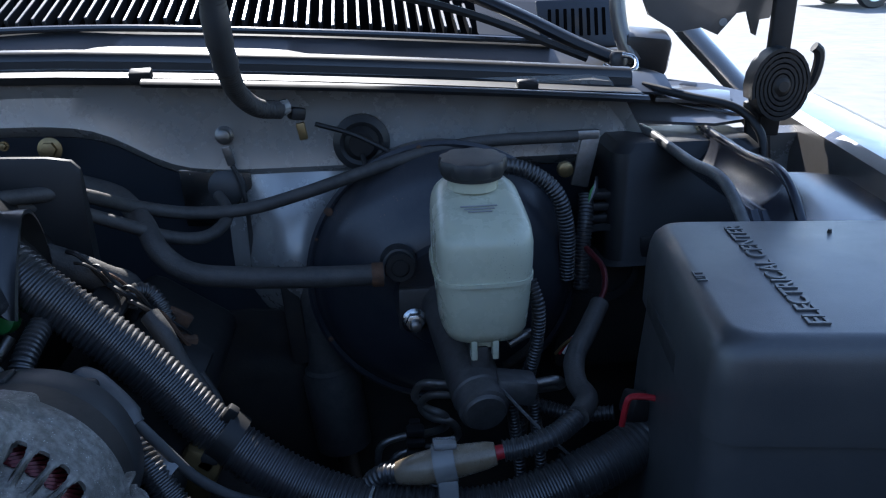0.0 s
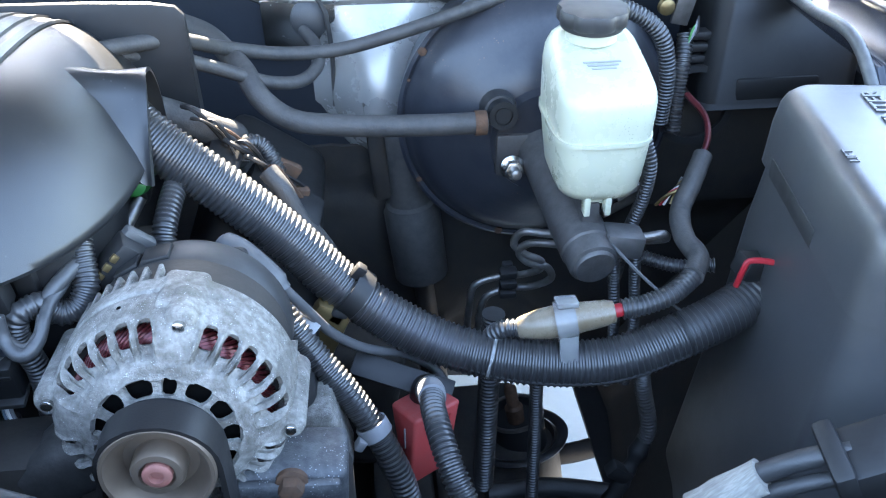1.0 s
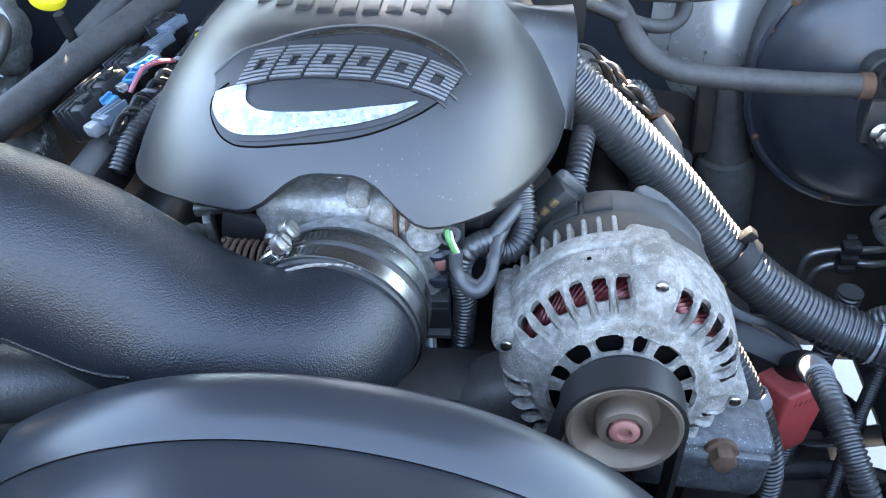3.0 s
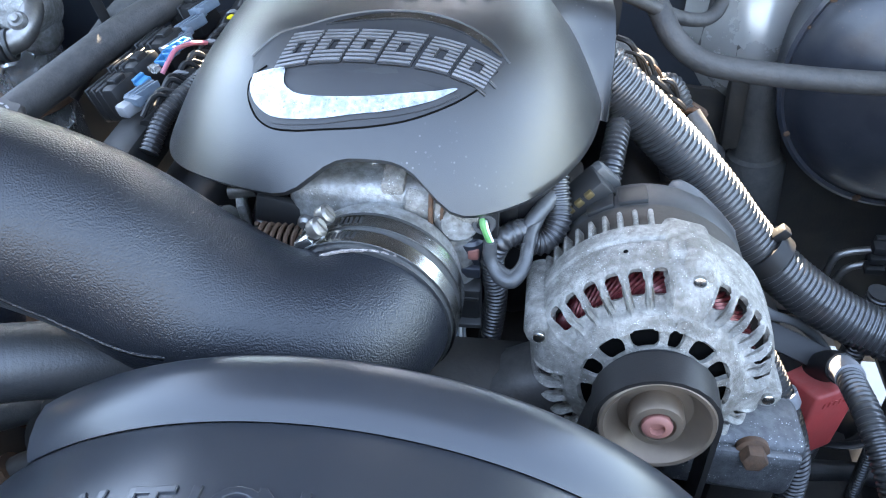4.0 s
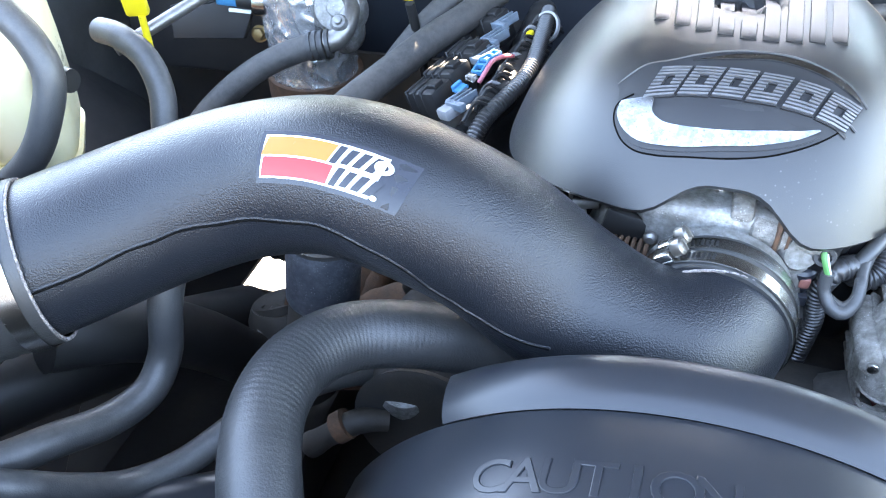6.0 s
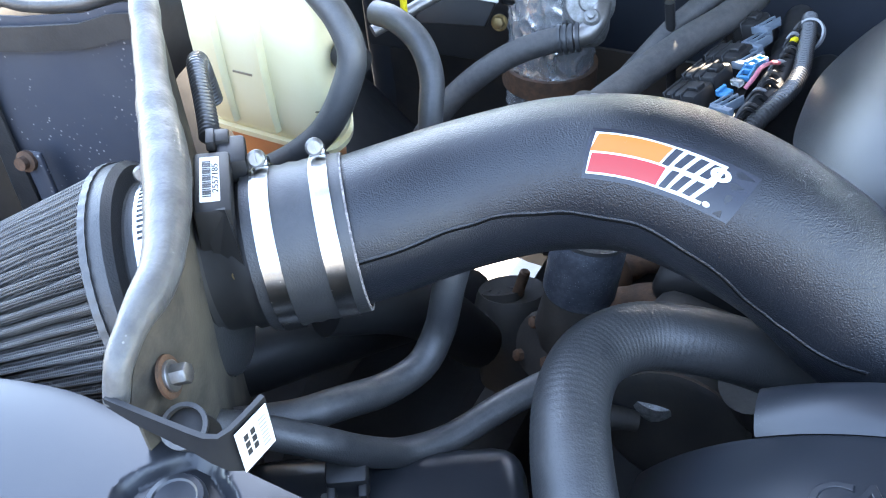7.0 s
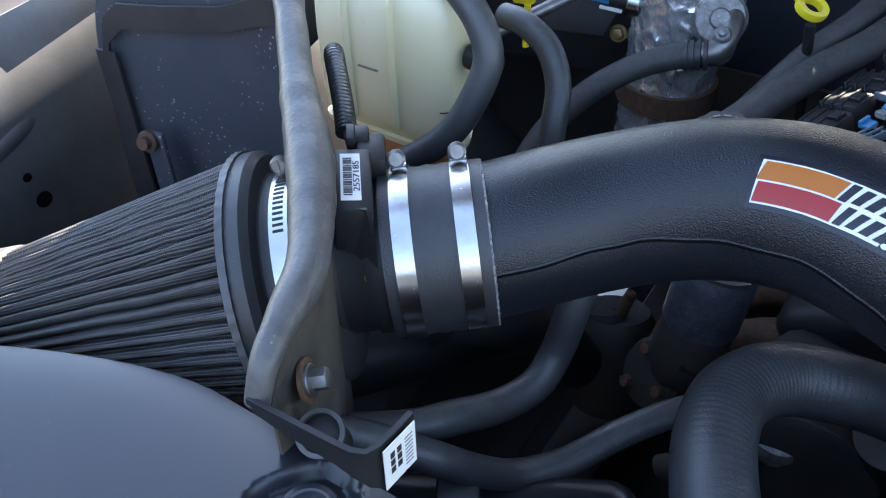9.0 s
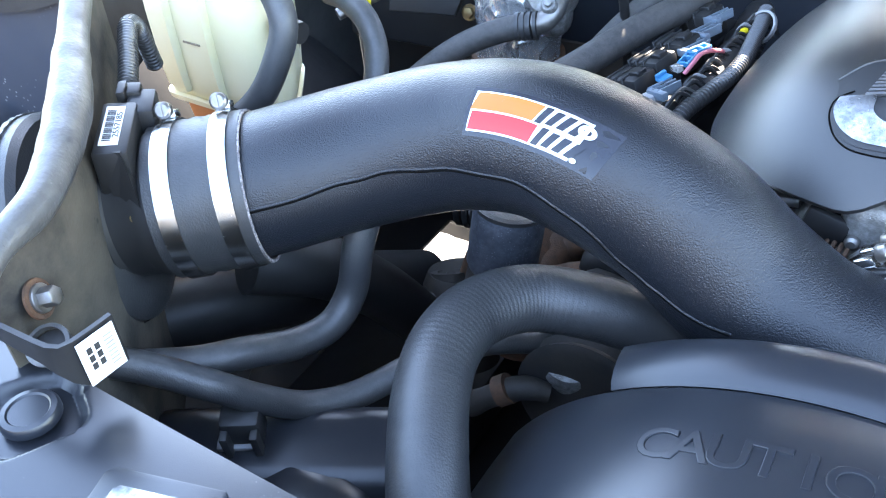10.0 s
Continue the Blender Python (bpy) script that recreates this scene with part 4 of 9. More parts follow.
part("rust_band", ring_lathe([(0.0122, 0.0245), (0.0150, 0.0245), (0.0150, 0.0265), (0.0122, 0.0265)], frame_at((0.003, 0.304, 1.161), (1, 0.02, -0.06)), 28), RUST, tb)
part("round_boss", lathe([(0.0100, -0.01), (0.0100, 0.004), (0.0085, 0.006), (0.002, 0.0065)], frame_at((0.020, 0.292, 1.138), (0, -1, 0.5)), 24), ALU, tb)
part("rear_flange", rbox((0.118, 0.012, 0.070), pose(-0.012, 0.352, 1.145, 0, 0, 0), 0.006, 3), CAST, tb)
part("top_screw", joined(lathe([(0.0052, 0), (0.0052, 0.006), (0.004, 0.008)], pose(-0.020, 0.325, 1.172), 14), prism(hexagon(0.0064), 0.004, pose(-0.020, 0.325, 1.170), 0.0006)), STEEL, tb)
part("cross_web", rbox((0.040, 0.016, 0.014), pose(0.022, 0.306, 1.148), 0.004), CAST, tb)
part("boss", lathe([(0.016, 0), (0.016, 0.012), (0.013, 0.016)], frame_at((0.035, 0.308, 1.150), (0.4, -1, 0.2)), 20), CAST, tb)
for x, z in ((-0.062, 1.145), (-0.062, 1.075)):
    part("screw", lathe([(0.005, 0), (0.005, 0.004), (0.003, 0.006)], frame_at((x, 0.294, z), (0, -1, 0)), 12), DULL_STEEL, tb)
part("spring", sweep([(-0.062 - 0.008 * k / 60 * 6, 0.288 + 0.013 * math.cos(k * 1.05), 1.128 + 0.013 * math.sin(k * 1.05)) for k in range(44)], 0.0016, seg=6, step=0.003), RUST, tb, "rusty return spring")
part("lever", rbox((0.045, 0.008, 0.022), pose(-0.075, 0.300, 1.146, 0, 12, 0), 0.003), DARK, tb, "black plastic throttle lever")

tb.location += Vector((TBX, 0, TBZ))
TP = [(-0.028, 0.262, 1.109), (-0.031, 0.240, 1.109), (-0.048, 0.220, 1.110), (-0.085, 0.213, 1.118), (-0.132, 0.218, 1.140), (-0.180, 0.220, 1.173), (-0.238, 0.216, 1.200), (-0.288, 0.218, 1.205), (-0.345, 0.211, 1.195), (-0.402, 0.183, 1.180), (-0.458, 0.132, 1.168), (-0.480, 0.113, 1.163)]
ip = thing("intake_pipe", "large grained black plastic intake pipe with a striped sticker", "intake pipe", (-0.25, 0.21, 1.19))
part("pipe", sweep(TP, 0.0535, seg=48, step=0.006), TUBE_BLACK, ip)
# mould seam along the front
seam_c, seam_s = spline(TP, 0.006)
SEAM_S = [0.128, 0.145, 0.165, 0.190, 0.225, 0.255, 0.280, 0.310, 0.340, 0.380, 0.430, 0.478, 0.530]
SEAM_A = [-42, -50, -58, -66, -64, -54.5, -48.5, -45, -41, -35.5, -30.7, -33, -34]
STICK_S, STICK_DIR = 0.3385, (0.20, -0.66, 0.70)


def round_pipe(s, a, rad):
    """A point at s metres along the pipe, a radians round it, rad from its axis."""
    k = np.clip(s / seam_s[-1] * (len(seam_c) - 1), 1, len(seam_c) - 2)
    i = int(k)
    c = seam_c[i] + (seam_c[i + 1] - seam_c[i]) * (k - i)
    t_ = (seam_c[i + 1] - seam_c[i - 1]) * (1 - (k - i)) + (seam_c[min(i + 2, len(seam_c) - 1)] - seam_c[i]) * (k - i)
    t_ /= np.linalg.norm(t_)
    f_ = np.array(STICK_DIR)
    f_ = f_ - t_ * (f_ @ t_)
    f_ /= np.linalg.norm(f_)
    g_ = np.cross(f_, t_)
    if g_[2] < 0:
        g_ = -g_
    return tuple(c + rad * (math.cos(a) * f_ + math.sin(a) * g_))


for off, rad, nm, m_ in ((0.0, 0.0532, "mould_seam", TUBE_BLACK), (-2.0, 0.0530, "seam_crease", HOLE_SHADE)):
    part(nm, sweep([round_pipe(q, radians(float(np.interp(q, SEAM_S, SEAM_A)) + off + 0.8 * math.sin(q * 110)), rad) for q in np.linspace(0.128, 0.53, 60)], 0.0010, seg=6, step=0.004), m_, ip)

# sticker laid on the pipe
def on_pipe(u, v, lift=0.0006):
    """u: metres along the pipe from the sticker's start, v: metres round it, upwards."""
    return round_pipe(STICK_S - u, (v + 0.0028 - 0.11 * u + 0.10 * max(0.0, u - 0.045)) / 0.0535, 0.0535 + lift)


def sticker_patch(u0, u1, v0, v1, lift, skew=0.0, thick=0.0002):
    return grid_sheet(lambda a, b: on_pipe(u0 + (u1 - u0) * a + skew * b, v0 + (v1 - v0) * b, lift), np.linspace(0, 1, 8), np.linspace(0, 1, 5), thick)


part("sticker_field", sticker_patch(-0.004, 0.080, -0.0170, 0.0165, 0.0003, 0.004), NAVY_INK, ip, "glossy black sticker field with plain white marks")
part("sticker_border", sticker_patch(-0.0010, 0.0668, -0.0138, 0.0136, 0.0006, 0.0035), WHITE_INK, ip, "white sticker border")
part("sticker_orange", sticker_patch(0.0006, 0.0412, 0.0006, 0.0124, 0.0009, 0.0040), ORANGE_INK, ip, "orange sticker bar")
part("sticker_red", sticker_patch(0.0000, 0.0436, -0.0126, -0.0006, 0.0009, 0.0022), RED_INK, ip, "red sticker bar")
# plain slanted marks: dark bars on the white field, a round mark and a dot beside it
for row, v0 in ((0, 0.0006), (1, -0.0126)):
    for q in range(4):
        part("sticker_mark", sticker_patch(0.0425 + 0.0026 * row + 0.0062 * q, 0.0465 + 0.0026 * row + 0.0062 * q, v0 + 0.0008 * (q > 0), v0 + 0.0118 - 0.0008 * (q > 0), 0.0009, 0.0040), NAVY_INK, ip)

def sticker_ring(u, v, r0, r1):
    """A round mark on the sticker."""
    return grid_sheet(lambda a, b: on_pipe(u + (r0 + (r1 - r0) * b) * math.cos(a), v + (r0 + (r1 - r0) * b) * math.sin(a), 0.0012), np.linspace(0, 2 * math.pi, 25), [0, 1], 0.0002)


for u, v, r0, r1 in ((0.0690, 0.0070, 0.0020, 0.0042), (0.0690, -0.0120, 0.0001, 0.0016)):
    part("round_mark", sticker_ring(u, v, r0, r1), WHITE_INK, ip)

band_clamp("hose_clamp", "bright steel worm-drive clamp on the throttle coupling", (-0.0285, 0.266, 1.109), (-0.05, -1, 0.0), 0.0565, 0.011, 128, tail=6)
band_clamp("hose_clamp", "bright steel worm-drive clamp on the throttle coupling", (-0.0300, 0.250, 1.109), (-0.12, -1, 0.0), 0.0570, 0.011, 128, tail=6)
hose("throttle_coupling", [(-0.0280, 0.276, 1.109), (-0.0290, 0.258, 1.109), (-0.031, 0.240, 1.109)], 0.0562, RUBBER, "black rubber sleeve between throttle body and pipe", "coupling", seg=48)

cut_ = []
for k in range(150):
    a = 2 * math.pi * k / 150
    q = 0.0002 * math.sin(k * 2.3)
    cut_.append([Vector((-0.0312 + (0.0547 + r_ + q) * math.cos(a), 0.2400 + y_ - 0.10 * (0.0547 + r_) * math.cos(a) * -1, 1.109 + (0.0547 + r_ + q) * math.sin(a))) for r_, y_ in ((0, -0.0006), (0.0016, -0.0010), (0.0016, 0.0006), (0, 0.0006))])
solo("cut_fibre_edge", rings_mesh(cut_, False, True), FRAY, "pale frayed cut edge of the coupling hose", "hose edge", smooth=False)

AX = Vector((-0.80, -0.585, -0.10)).normalized()       # from the pipe towards the filter
E0 = Vector((-0.470, 0.121, 1.165))
cp = thing("silicone_coupling", "grey-black silicone coupling hose beside the air meter", "coupling", tuple(E0))
part("sleeve", lathe([(0.0545, -0.006), (0.0575, -0.0058), (0.0577, 0.020), (0.0570, 0.024), (0.0580, 0.030), (0.0570, 0.036), (0.0577, 0.040), (0.0575, 0.062), (0.053, 0.0625)], frame_at(E0, AX), 56, False), RUBBER, cp)
cut_ = []
for k in range(150):
    a = 2 * math.pi * k / 150
    q = 0.0003 * math.sin(k * 2.3)
    cut_.append([frame_at(E0, AX) @ Vector(((0.0548 + r_ + q) * math.cos(a), (0.0548 + r_ + q) * math.sin(a), -0.0062 + h_)) for r_, h_ in ((0, -0.0008), (0.0022, -0.0010 + q), (0.0022, 0.0004), (0, 0.0004))])
part("cut_edge", rings_mesh(cut_, False, True), FRAY, cp, "pale frayed cut edge", smooth=False)
band_clamp("hose_clamp", "shiny steel clamp on the pipe's coupling hose", tuple(E0 + AX * 0.008), tuple(AX), 0.0582, 0.0125, 118)
band_clamp("hose_clamp", "shiny steel clamp beside the air meter", tuple(E0 + AX * 0.048), tuple(AX), 0.0582, 0.0125, 118)
maf = thing("air_meter", "black plastic air flow meter with a barcode label", "sensor", tuple(E0 + AX * 0.08))
part("body", lathe([(0.049, 0.055), (0.0535, 0.060), (0.0535, 0.072), (0.051, 0.075), (0.051, 0.092), (0.055, 0.095), (0.055, 0.103), (0.050, 0.106), (0.050, 0.135)], frame_at(E0, AX), 48), DARK, maf)
L0, L1 = Vector((-0.5455, 0.0825, 1.2325)), Vector((-0.519, 0.050, 1.2285))      # the label's two ends
ld = (L1 - L0).normalized()
mf = frame_at((L0 + L1) / 2, (0.12, -0.03, 0.99), tuple(-ld))
part("sensor_block", rbox((0.024, 0.060, 0.036), mf @ Matrix.Translation((0.0015, -0.001, -0.0185)), 0.003), DARK, maf)
part("sensor_tail", rings_mesh([[(-0.517, 0.0405, 1.180), (-0.497, 0.0440, 1.184), (-0.515, 0.070, 1.180), (-0.535, 0.066, 1.178)], [(-0.5225, 0.0405, 1.2265), (-0.5060, 0.0480, 1.2265), (-0.530, 0.078, 1.2265), (-0.5465, 0.070, 1.2265)]]), DARK, maf, "slanted sensor housing", smooth=False)
part("label", rbox((0.0125, 0.044, 0.0006), mf @ Matrix.Translation((0.0, 0.0, -0.0002)), 0), WHITE_LABEL, maf, "white barcode label")
for k in range(16):
    part("bar", rbox((0.0056, 0.0009 + 0.0006 * (k * 7 % 3), 0.0003), mf @ Matrix.Translation((-0.0018, -0.0175 + 0.0023 * k, 0.0003)), 0), INK, maf)
part("number", text_mesh("2557185", 0.0058, mf @ Matrix.Translation((0.0038, 0.0, 0.0004)) @ Matrix.Rotation(radians(90), 4, "Z") @ Matrix.Scale(1.45, 4, (1, 0, 0)), 0.0002), INK, maf)
part("plug", rbox((0.020, 0.030, 0.022), mf @ Matrix.Translation((0.014, 0.034, -0.014)), 0.003), DARK, maf)
part("plug_collar", rbox((0.015, 0.014, 0.016), mf @ Matrix.Translation((0.006, 0.046, -0.008)), 0.002), DARK, maf)
part("plug_latch", rbox((0.006, 0.016, 0.008), mf @ Matrix.Translation((0.001, 0.042, -0.001)), 0.001), DARK, maf)
part("brass_screw", lathe([(0.0032, 0), (0.0032, 0.001), (0.0022, 0.0014), (0.0016, 0.0004)], frame_at((-0.5025, 0.0403, 1.1790), (0.45, -0.75, 0.45)), 16), BRASS, maf, "brass insert")
hose("sensor_conduit", [(-0.577, 0.117, 1.220), (-0.583, 0.124, 1.223), (-0.600, 0.142, 1.230), (-0.617, 0.159, 1.236), (-0.632, 0.174, 1.238), (-0.650, 0.195, 1.225), (-0.66, 0.21, 1.18)], 0.0078, LOOM, "ribbed conduit from the air meter's plug", "conduit", corr=(0.0036, 0.0012))
hose("sensor_wire", [(-0.565, 0.106, 1.217), (-0.572, 0.112, 1.219), (-0.580, 0.120, 1.222)], 0.0022, OLD_RUBBER, "bare wires between the plug and its conduit", "wire", seg=8)

FB = Vector((-0.600, 0.034, 1.128))
FAX = Vector((-0.80, -0.585, -0.20)).normalized()
fl = thing("air_filter", "conical black gauze air filter with a chrome end cap", "air filter", tuple(FB))
fm = frame_at(FB, FAX)
part("neck", lathe([(0.056, -0.066), (0.072, -0.060), (0.0765, -0.056), (0.0770, -0.029), (0.0790, -0.027)], fm, 48), RUBBER, fl)
part("flange", lathe([(0.076, -0.028), (0.090, -0.027), (0.0945, -0.022), (0.0945, -0.012), (0.092, -0.008), (0.080, -0.006)], fm, 64), RUBBER, fl, "moulded rubber flange")
flr = []
for r_, h_ in ((0.0925, -0.012), (0.0962, -0.0125), (0.0962, -0.0075), (0.0925, -0.007)):
    flr.append([fm @ Vector(((r_ - 0.0006 * (0.5 + 0.5 * math.cos(56 * a))) * math.cos(a), (r_ - 0.0006 * (0.5 + 0.5 * math.cos(56 * a))) * math.sin(a), h_)) for a in np.linspace(0, 2 * math.pi, 276, endpoint=False)])
part("flange_rim", rings_mesh(flr, False, True), TRIM_RUBBER, fl, "pale scalloped flange edge")
NP, FL = 56, 0.165      # pleats, length of the cone
rg = []
for j in range(15):
    u = j / 14
    r0 = 0.0925 - 0.0315 * u
    ring = []
    for k in range(NP * 8):
        a = 2 * math.pi * k / (NP * 8)
        ph = (k % 8) / 8
        d = 0.0130 * (1 - abs(ph - 0.5) * 2) ** 2.0
        w = 0.03 * noise.noise(Vector((math.cos(a) * 3, math.sin(a) * 3, u * 5)))
        ring.append(fm @ Vector(((r0 - d) * math.cos(a + w * 0.6), (r0 - d) * math.sin(a + w * 0.6), -0.009 + (FL + 0.021) * u)))
    rg.append(ring)
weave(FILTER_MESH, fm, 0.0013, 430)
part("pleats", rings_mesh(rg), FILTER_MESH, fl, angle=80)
part("end_cap", lathe([(0.061, FL + 0.004), (0.0645, FL + 0.006), (0.0648, FL + 0.020), (0.062, FL + 0.024), (0.03, FL + 0.026)], fm, 56), BRUSHED, fl, "chrome end cap")
band_clamp("hose_clamp", "steel worm-drive clamp on the filter's neck", tuple(FB - FAX * 0.042), tuple(FAX), 0.0775, 0.0125, 112, tail=11)

# ---- heat shield ----
hs = thing("heat_shield", "black steel heat shield with a grey rubber edge, spotted and dusty", "heat shield", (-0.6, 0.05, 1.1))
TRIM = [(-0.868, 0.135, 1.00), (-0.872, 0.140, 1.12), (-0.872, 0.146, 1.20), (-0.862, 0.153, 1.245), (-0.835, 0.160, 1.262), (-0.790, 0.166, 1.262), (-0.735, 0.174, 1.270), (-0.700, 0.180, 1.282), (-0.676, 0.180, 1.284)]
TRIM2 = [(-0.676, 0.180, 1.284), (-0.640, 0.142, 1.272), (-0.594, 0.094, 1.258), (-0.551, 0.052, 1.247), (-0.517, 0.013, 1.241), (-0.490, -0.025, 1.238), (-0.478, -0.058, 1.236), (-0.472, -0.078, 1.228), (-0.471, -0.088, 1.210)]
part("back_wall", grid_sheet(lambda u, v: (-0.872 + 0.198 * u, 0.138 + 0.042 * u, 0.86 + (np.interp(u, [0, 0.05, 0.15, 0.4, 0.7, 0.88, 1], [1.20, 1.245, 1.26, 1.262, 1.27, 1.282, 1.284]) - 0.865) * v), np.linspace(0, 1, 24), np.linspace(0, 1, 14), 0.002), SHIELD, hs)
TT = np.array(TRIM2)
ts = np.linspace(0, 1, len(TT))
part("side_wall", grid_sheet(lambda u, v: (float(np.interp(u, ts, TT[:, 0])) + 0.004, float(np.interp(u, ts, TT[:, 1])) + 0.003, 0.95 + (float(np.interp(u, ts, TT[:, 2])) - 0.953) * v), np.linspace(0, 1, 30), np.linspace(0, 1, 14), 0.002), SHIELD_DIRTY, hs, "dust-stained side panel")
part("edge_trim", sweep(TRIM, 0.0080, seg=12, step=0.006, wob=0.10, flat=0.8), SHIELD_BAND, hs, "grey rubber edge trim")
part("side_trim", sweep(TRIM2, 0.0112, seg=18, step=0.005, wob=0.10, radius=lambda s, L: (1.0 + 0.35 * math.exp(-((s / L - 0.52) / 0.17) ** 2)) * (1.0 if s / L < 0.8 else 1.0 - 2.2 * (s / L - 0.8))), TRIM_RUBBER, hs, "bent grey rubber edge trim")
part("trim_band", grid_sheet(lambda u, v: (-0.858 + 0.176 * u, 0.1365 + 0.0405 * u - 0.0035, np.interp(u, [0, 0.05, 0.15, 0.4, 0.7, 0.88, 1], [1.20, 1.232, 1.248, 1.252, 1.259, 1.270, 1.272]) - 0.022 * v), np.linspace(0, 1, 60), [0, 0.33, 0.66, 1], 0.003), SHIELD_BAND, hs)
part("side_band", grid_sheet(lambda u, v: (-0.8655 + 0.020 * v, 0.1315 + 0.004 * v, 0.98 + 0.222 * u), np.linspace(0, 1, 8), [0, 0.5, 1], 0.003), SHIELD_BAND, hs)
part("bracket", rbox((0.020, 0.006, 0.11), pose(-0.808, 0.124, 1.085, 0, 0, 12), 0.004), SHIELD, hs, "black mounting strap")
part("bracket_stud", lathe([(0.010, 0), (0.010, 0.004), (0.006, 0.005), (0.006, 0.011)], frame_at((-0.811, 0.120, 1.132), (0.2, -1, 0.25)), 14), RUST, hs, "rusty nut")
solo("rusty_washer", ring_lathe([(0.005, 0), (0.0125, 0), (0.0122, 0.0015), (0.005, 0.002)], frame_at((-0.4665, -0.0580, 1.2000), (0.80, 0.42, 0.25)), 24), RUST, "rusty washer under the shield's bolt", "washer")
bolt("flange_bolt", "zinc flange bolt on the shield", (-0.4650, -0.0572, 1.2005), (0.80, 0.42, 0.25), 0.0062, 0.009, DULL_STEEL, 0.009)

# bracket with the label, from the shield to the radiator cover
lb = thing("label_bracket", "black steel bracket with a white printed label", "bracket", (-0.41, -0.08, 1.2))
strap = []
for k, (x, y) in enumerate([(-0.472, -0.0905), (-0.455, -0.0900), (-0.420, -0.0885), (-0.411, -0.0878), (-0.4055, -0.0855), (-0.4035, -0.0800), (-0.4025, -0.0700), (-0.4018, -0.0565)]):
    c_ = Vector((x, y, 1.218))
    n_ = (Vector((0, -1, 0)), Vector((0, -1, 0)), Vector((0.05, -1, 0)), Vector((0.3, -1, 0)), Vector((0.8, -0.8, 0)), Vector((1, -0.3, 0)), Vector((1, -0.08, 0)), Vector((1, -0.05, 0)))[k].normalized() * 0.0030
    h_ = (0.007, 0.012, 0.016, 0.020, 0.026, 0.033, 0.034, 0.034)[k]
    strap.append([c_, c_ + n_, c_ + n_ - Vector((0, 0, h_)), c_ - Vector((0, 0, h_))])
part("strap", rings_mesh(strap), DARK, lb, angle=60)
LBM = frame_at((-0.3983, -0.0705, 1.2015), (1, -0.07, 0.0), (0.0, 0.0, 1))
part("label", rbox((0.0225, 0.030, 0.0006), LBM @ Matrix.Translation((0, 0, 0.0008)), 0), WHITE_LABEL, lb, "white printed label")
for k in range(6):
    part("print_bar", rbox((0.0030, 0.0042, 0.0003), LBM @ Matrix.Translation((-0.0055 + 0.0048 * (k // 3), -0.004 + 0.0055 * (k % 3), 0.0012)), 0), INK, lb)
for k in range(8):
    part("print_line", rbox((0.0055, 0.0010, 0.0003), LBM @ Matrix.Translation((0.0062, -0.010 + 0.0028 * k, 0.0012)), 0), GREY_CONN, lb)
part("stud_ring", ring_lathe([(0.0105, -0.002), (0.0130, -0.0015), (0.0130, 0.0015), (0.0105, 0.002)], frame_at((-0.448, -0.072, 1.184), (0.2, -0.4, 0.9)), 28), HOSE_GREY, lb, "grey plastic ring")
part("stud_cup", lathe([(0.012, -0.03), (0.0110, -0.004), (0.008, -0.002)], frame_at((-0.448, -0.072, 1.184), (0.2, -0.4, 0.9)), 24), DARK, lb)

# ---- alternator ----
AO = Vector((0.151, 0.243, 1.080))
AR = Vector((0.0, math.cos(radians(5)), -math.sin(radians(5))))        # towards the rear
am = frame_at(AO, AR)        # local: z rearwards, y up, x to -x world
alt = thing("alternator", "corroded aluminium alternator with slotted end frame", "alternator", tuple(AO))
PR, _ = spline([(0.028, -0.0178, 0), (0.034, -0.0160, 0), (0.040, -0.0142, 0), (0.048, -0.0128, 0), (0.055, -0.0112, 0), (0.060, -0.0095, 0), (0.066, -0.006, 0), (0.0705, -0.0015, 0), (0.0745, 0.005, 0), (0.0762, 0.012, 0), (0.0770, 0.022, 0), (0.0774, 0.033, 0), (0.0762, 0.0345, 0), (0.0762, 0.0365, 0), (0.0776, 0.038, 0), (0.0778, 0.052, 0)], 0.0009)
bolts_a = (103, 17, 190, 284)
VENTS = [86.5 - 11.3 * k for k in range(6)] + [118 + 11.3 * k for k in range(6)] + [5 - 11.3 * k for k in range(1, 6)] + [203 + 11.3 * k for k in range(7)]
EYES = [(75, 12), (45, 11), (17, 9), (-12, 10), (101, 6), (127, 11), (154, 10), (182, 10), (212, 10), (242, 10), (272, 10), (302, 10), (330, 8)]
NG = 480
arc_d = lambda a, b: abs((a - b + 180) % 360 - 180)


def vent_at(d, r):
    """Where a place on the frame lies in its nearest vent, in half sizes, and the vent."""
    v = min(VENTS, key=lambda q: arc_d(d, q))
    return ((d - v + 180) % 360 - 180) * r * 0.01745 / 0.0040, (r - 0.0702) / 0.0052, v


def eye_at(d, r):
    c, w = min(EYES, key=lambda q: arc_d(d, q[0]) / q[1])
    return ((d - c + 180) % 360 - 180) / w, (r - 0.0405) / 0.0056, c, w


def round4(a, b):
    return (a ** 4 + b ** 4) ** 0.25


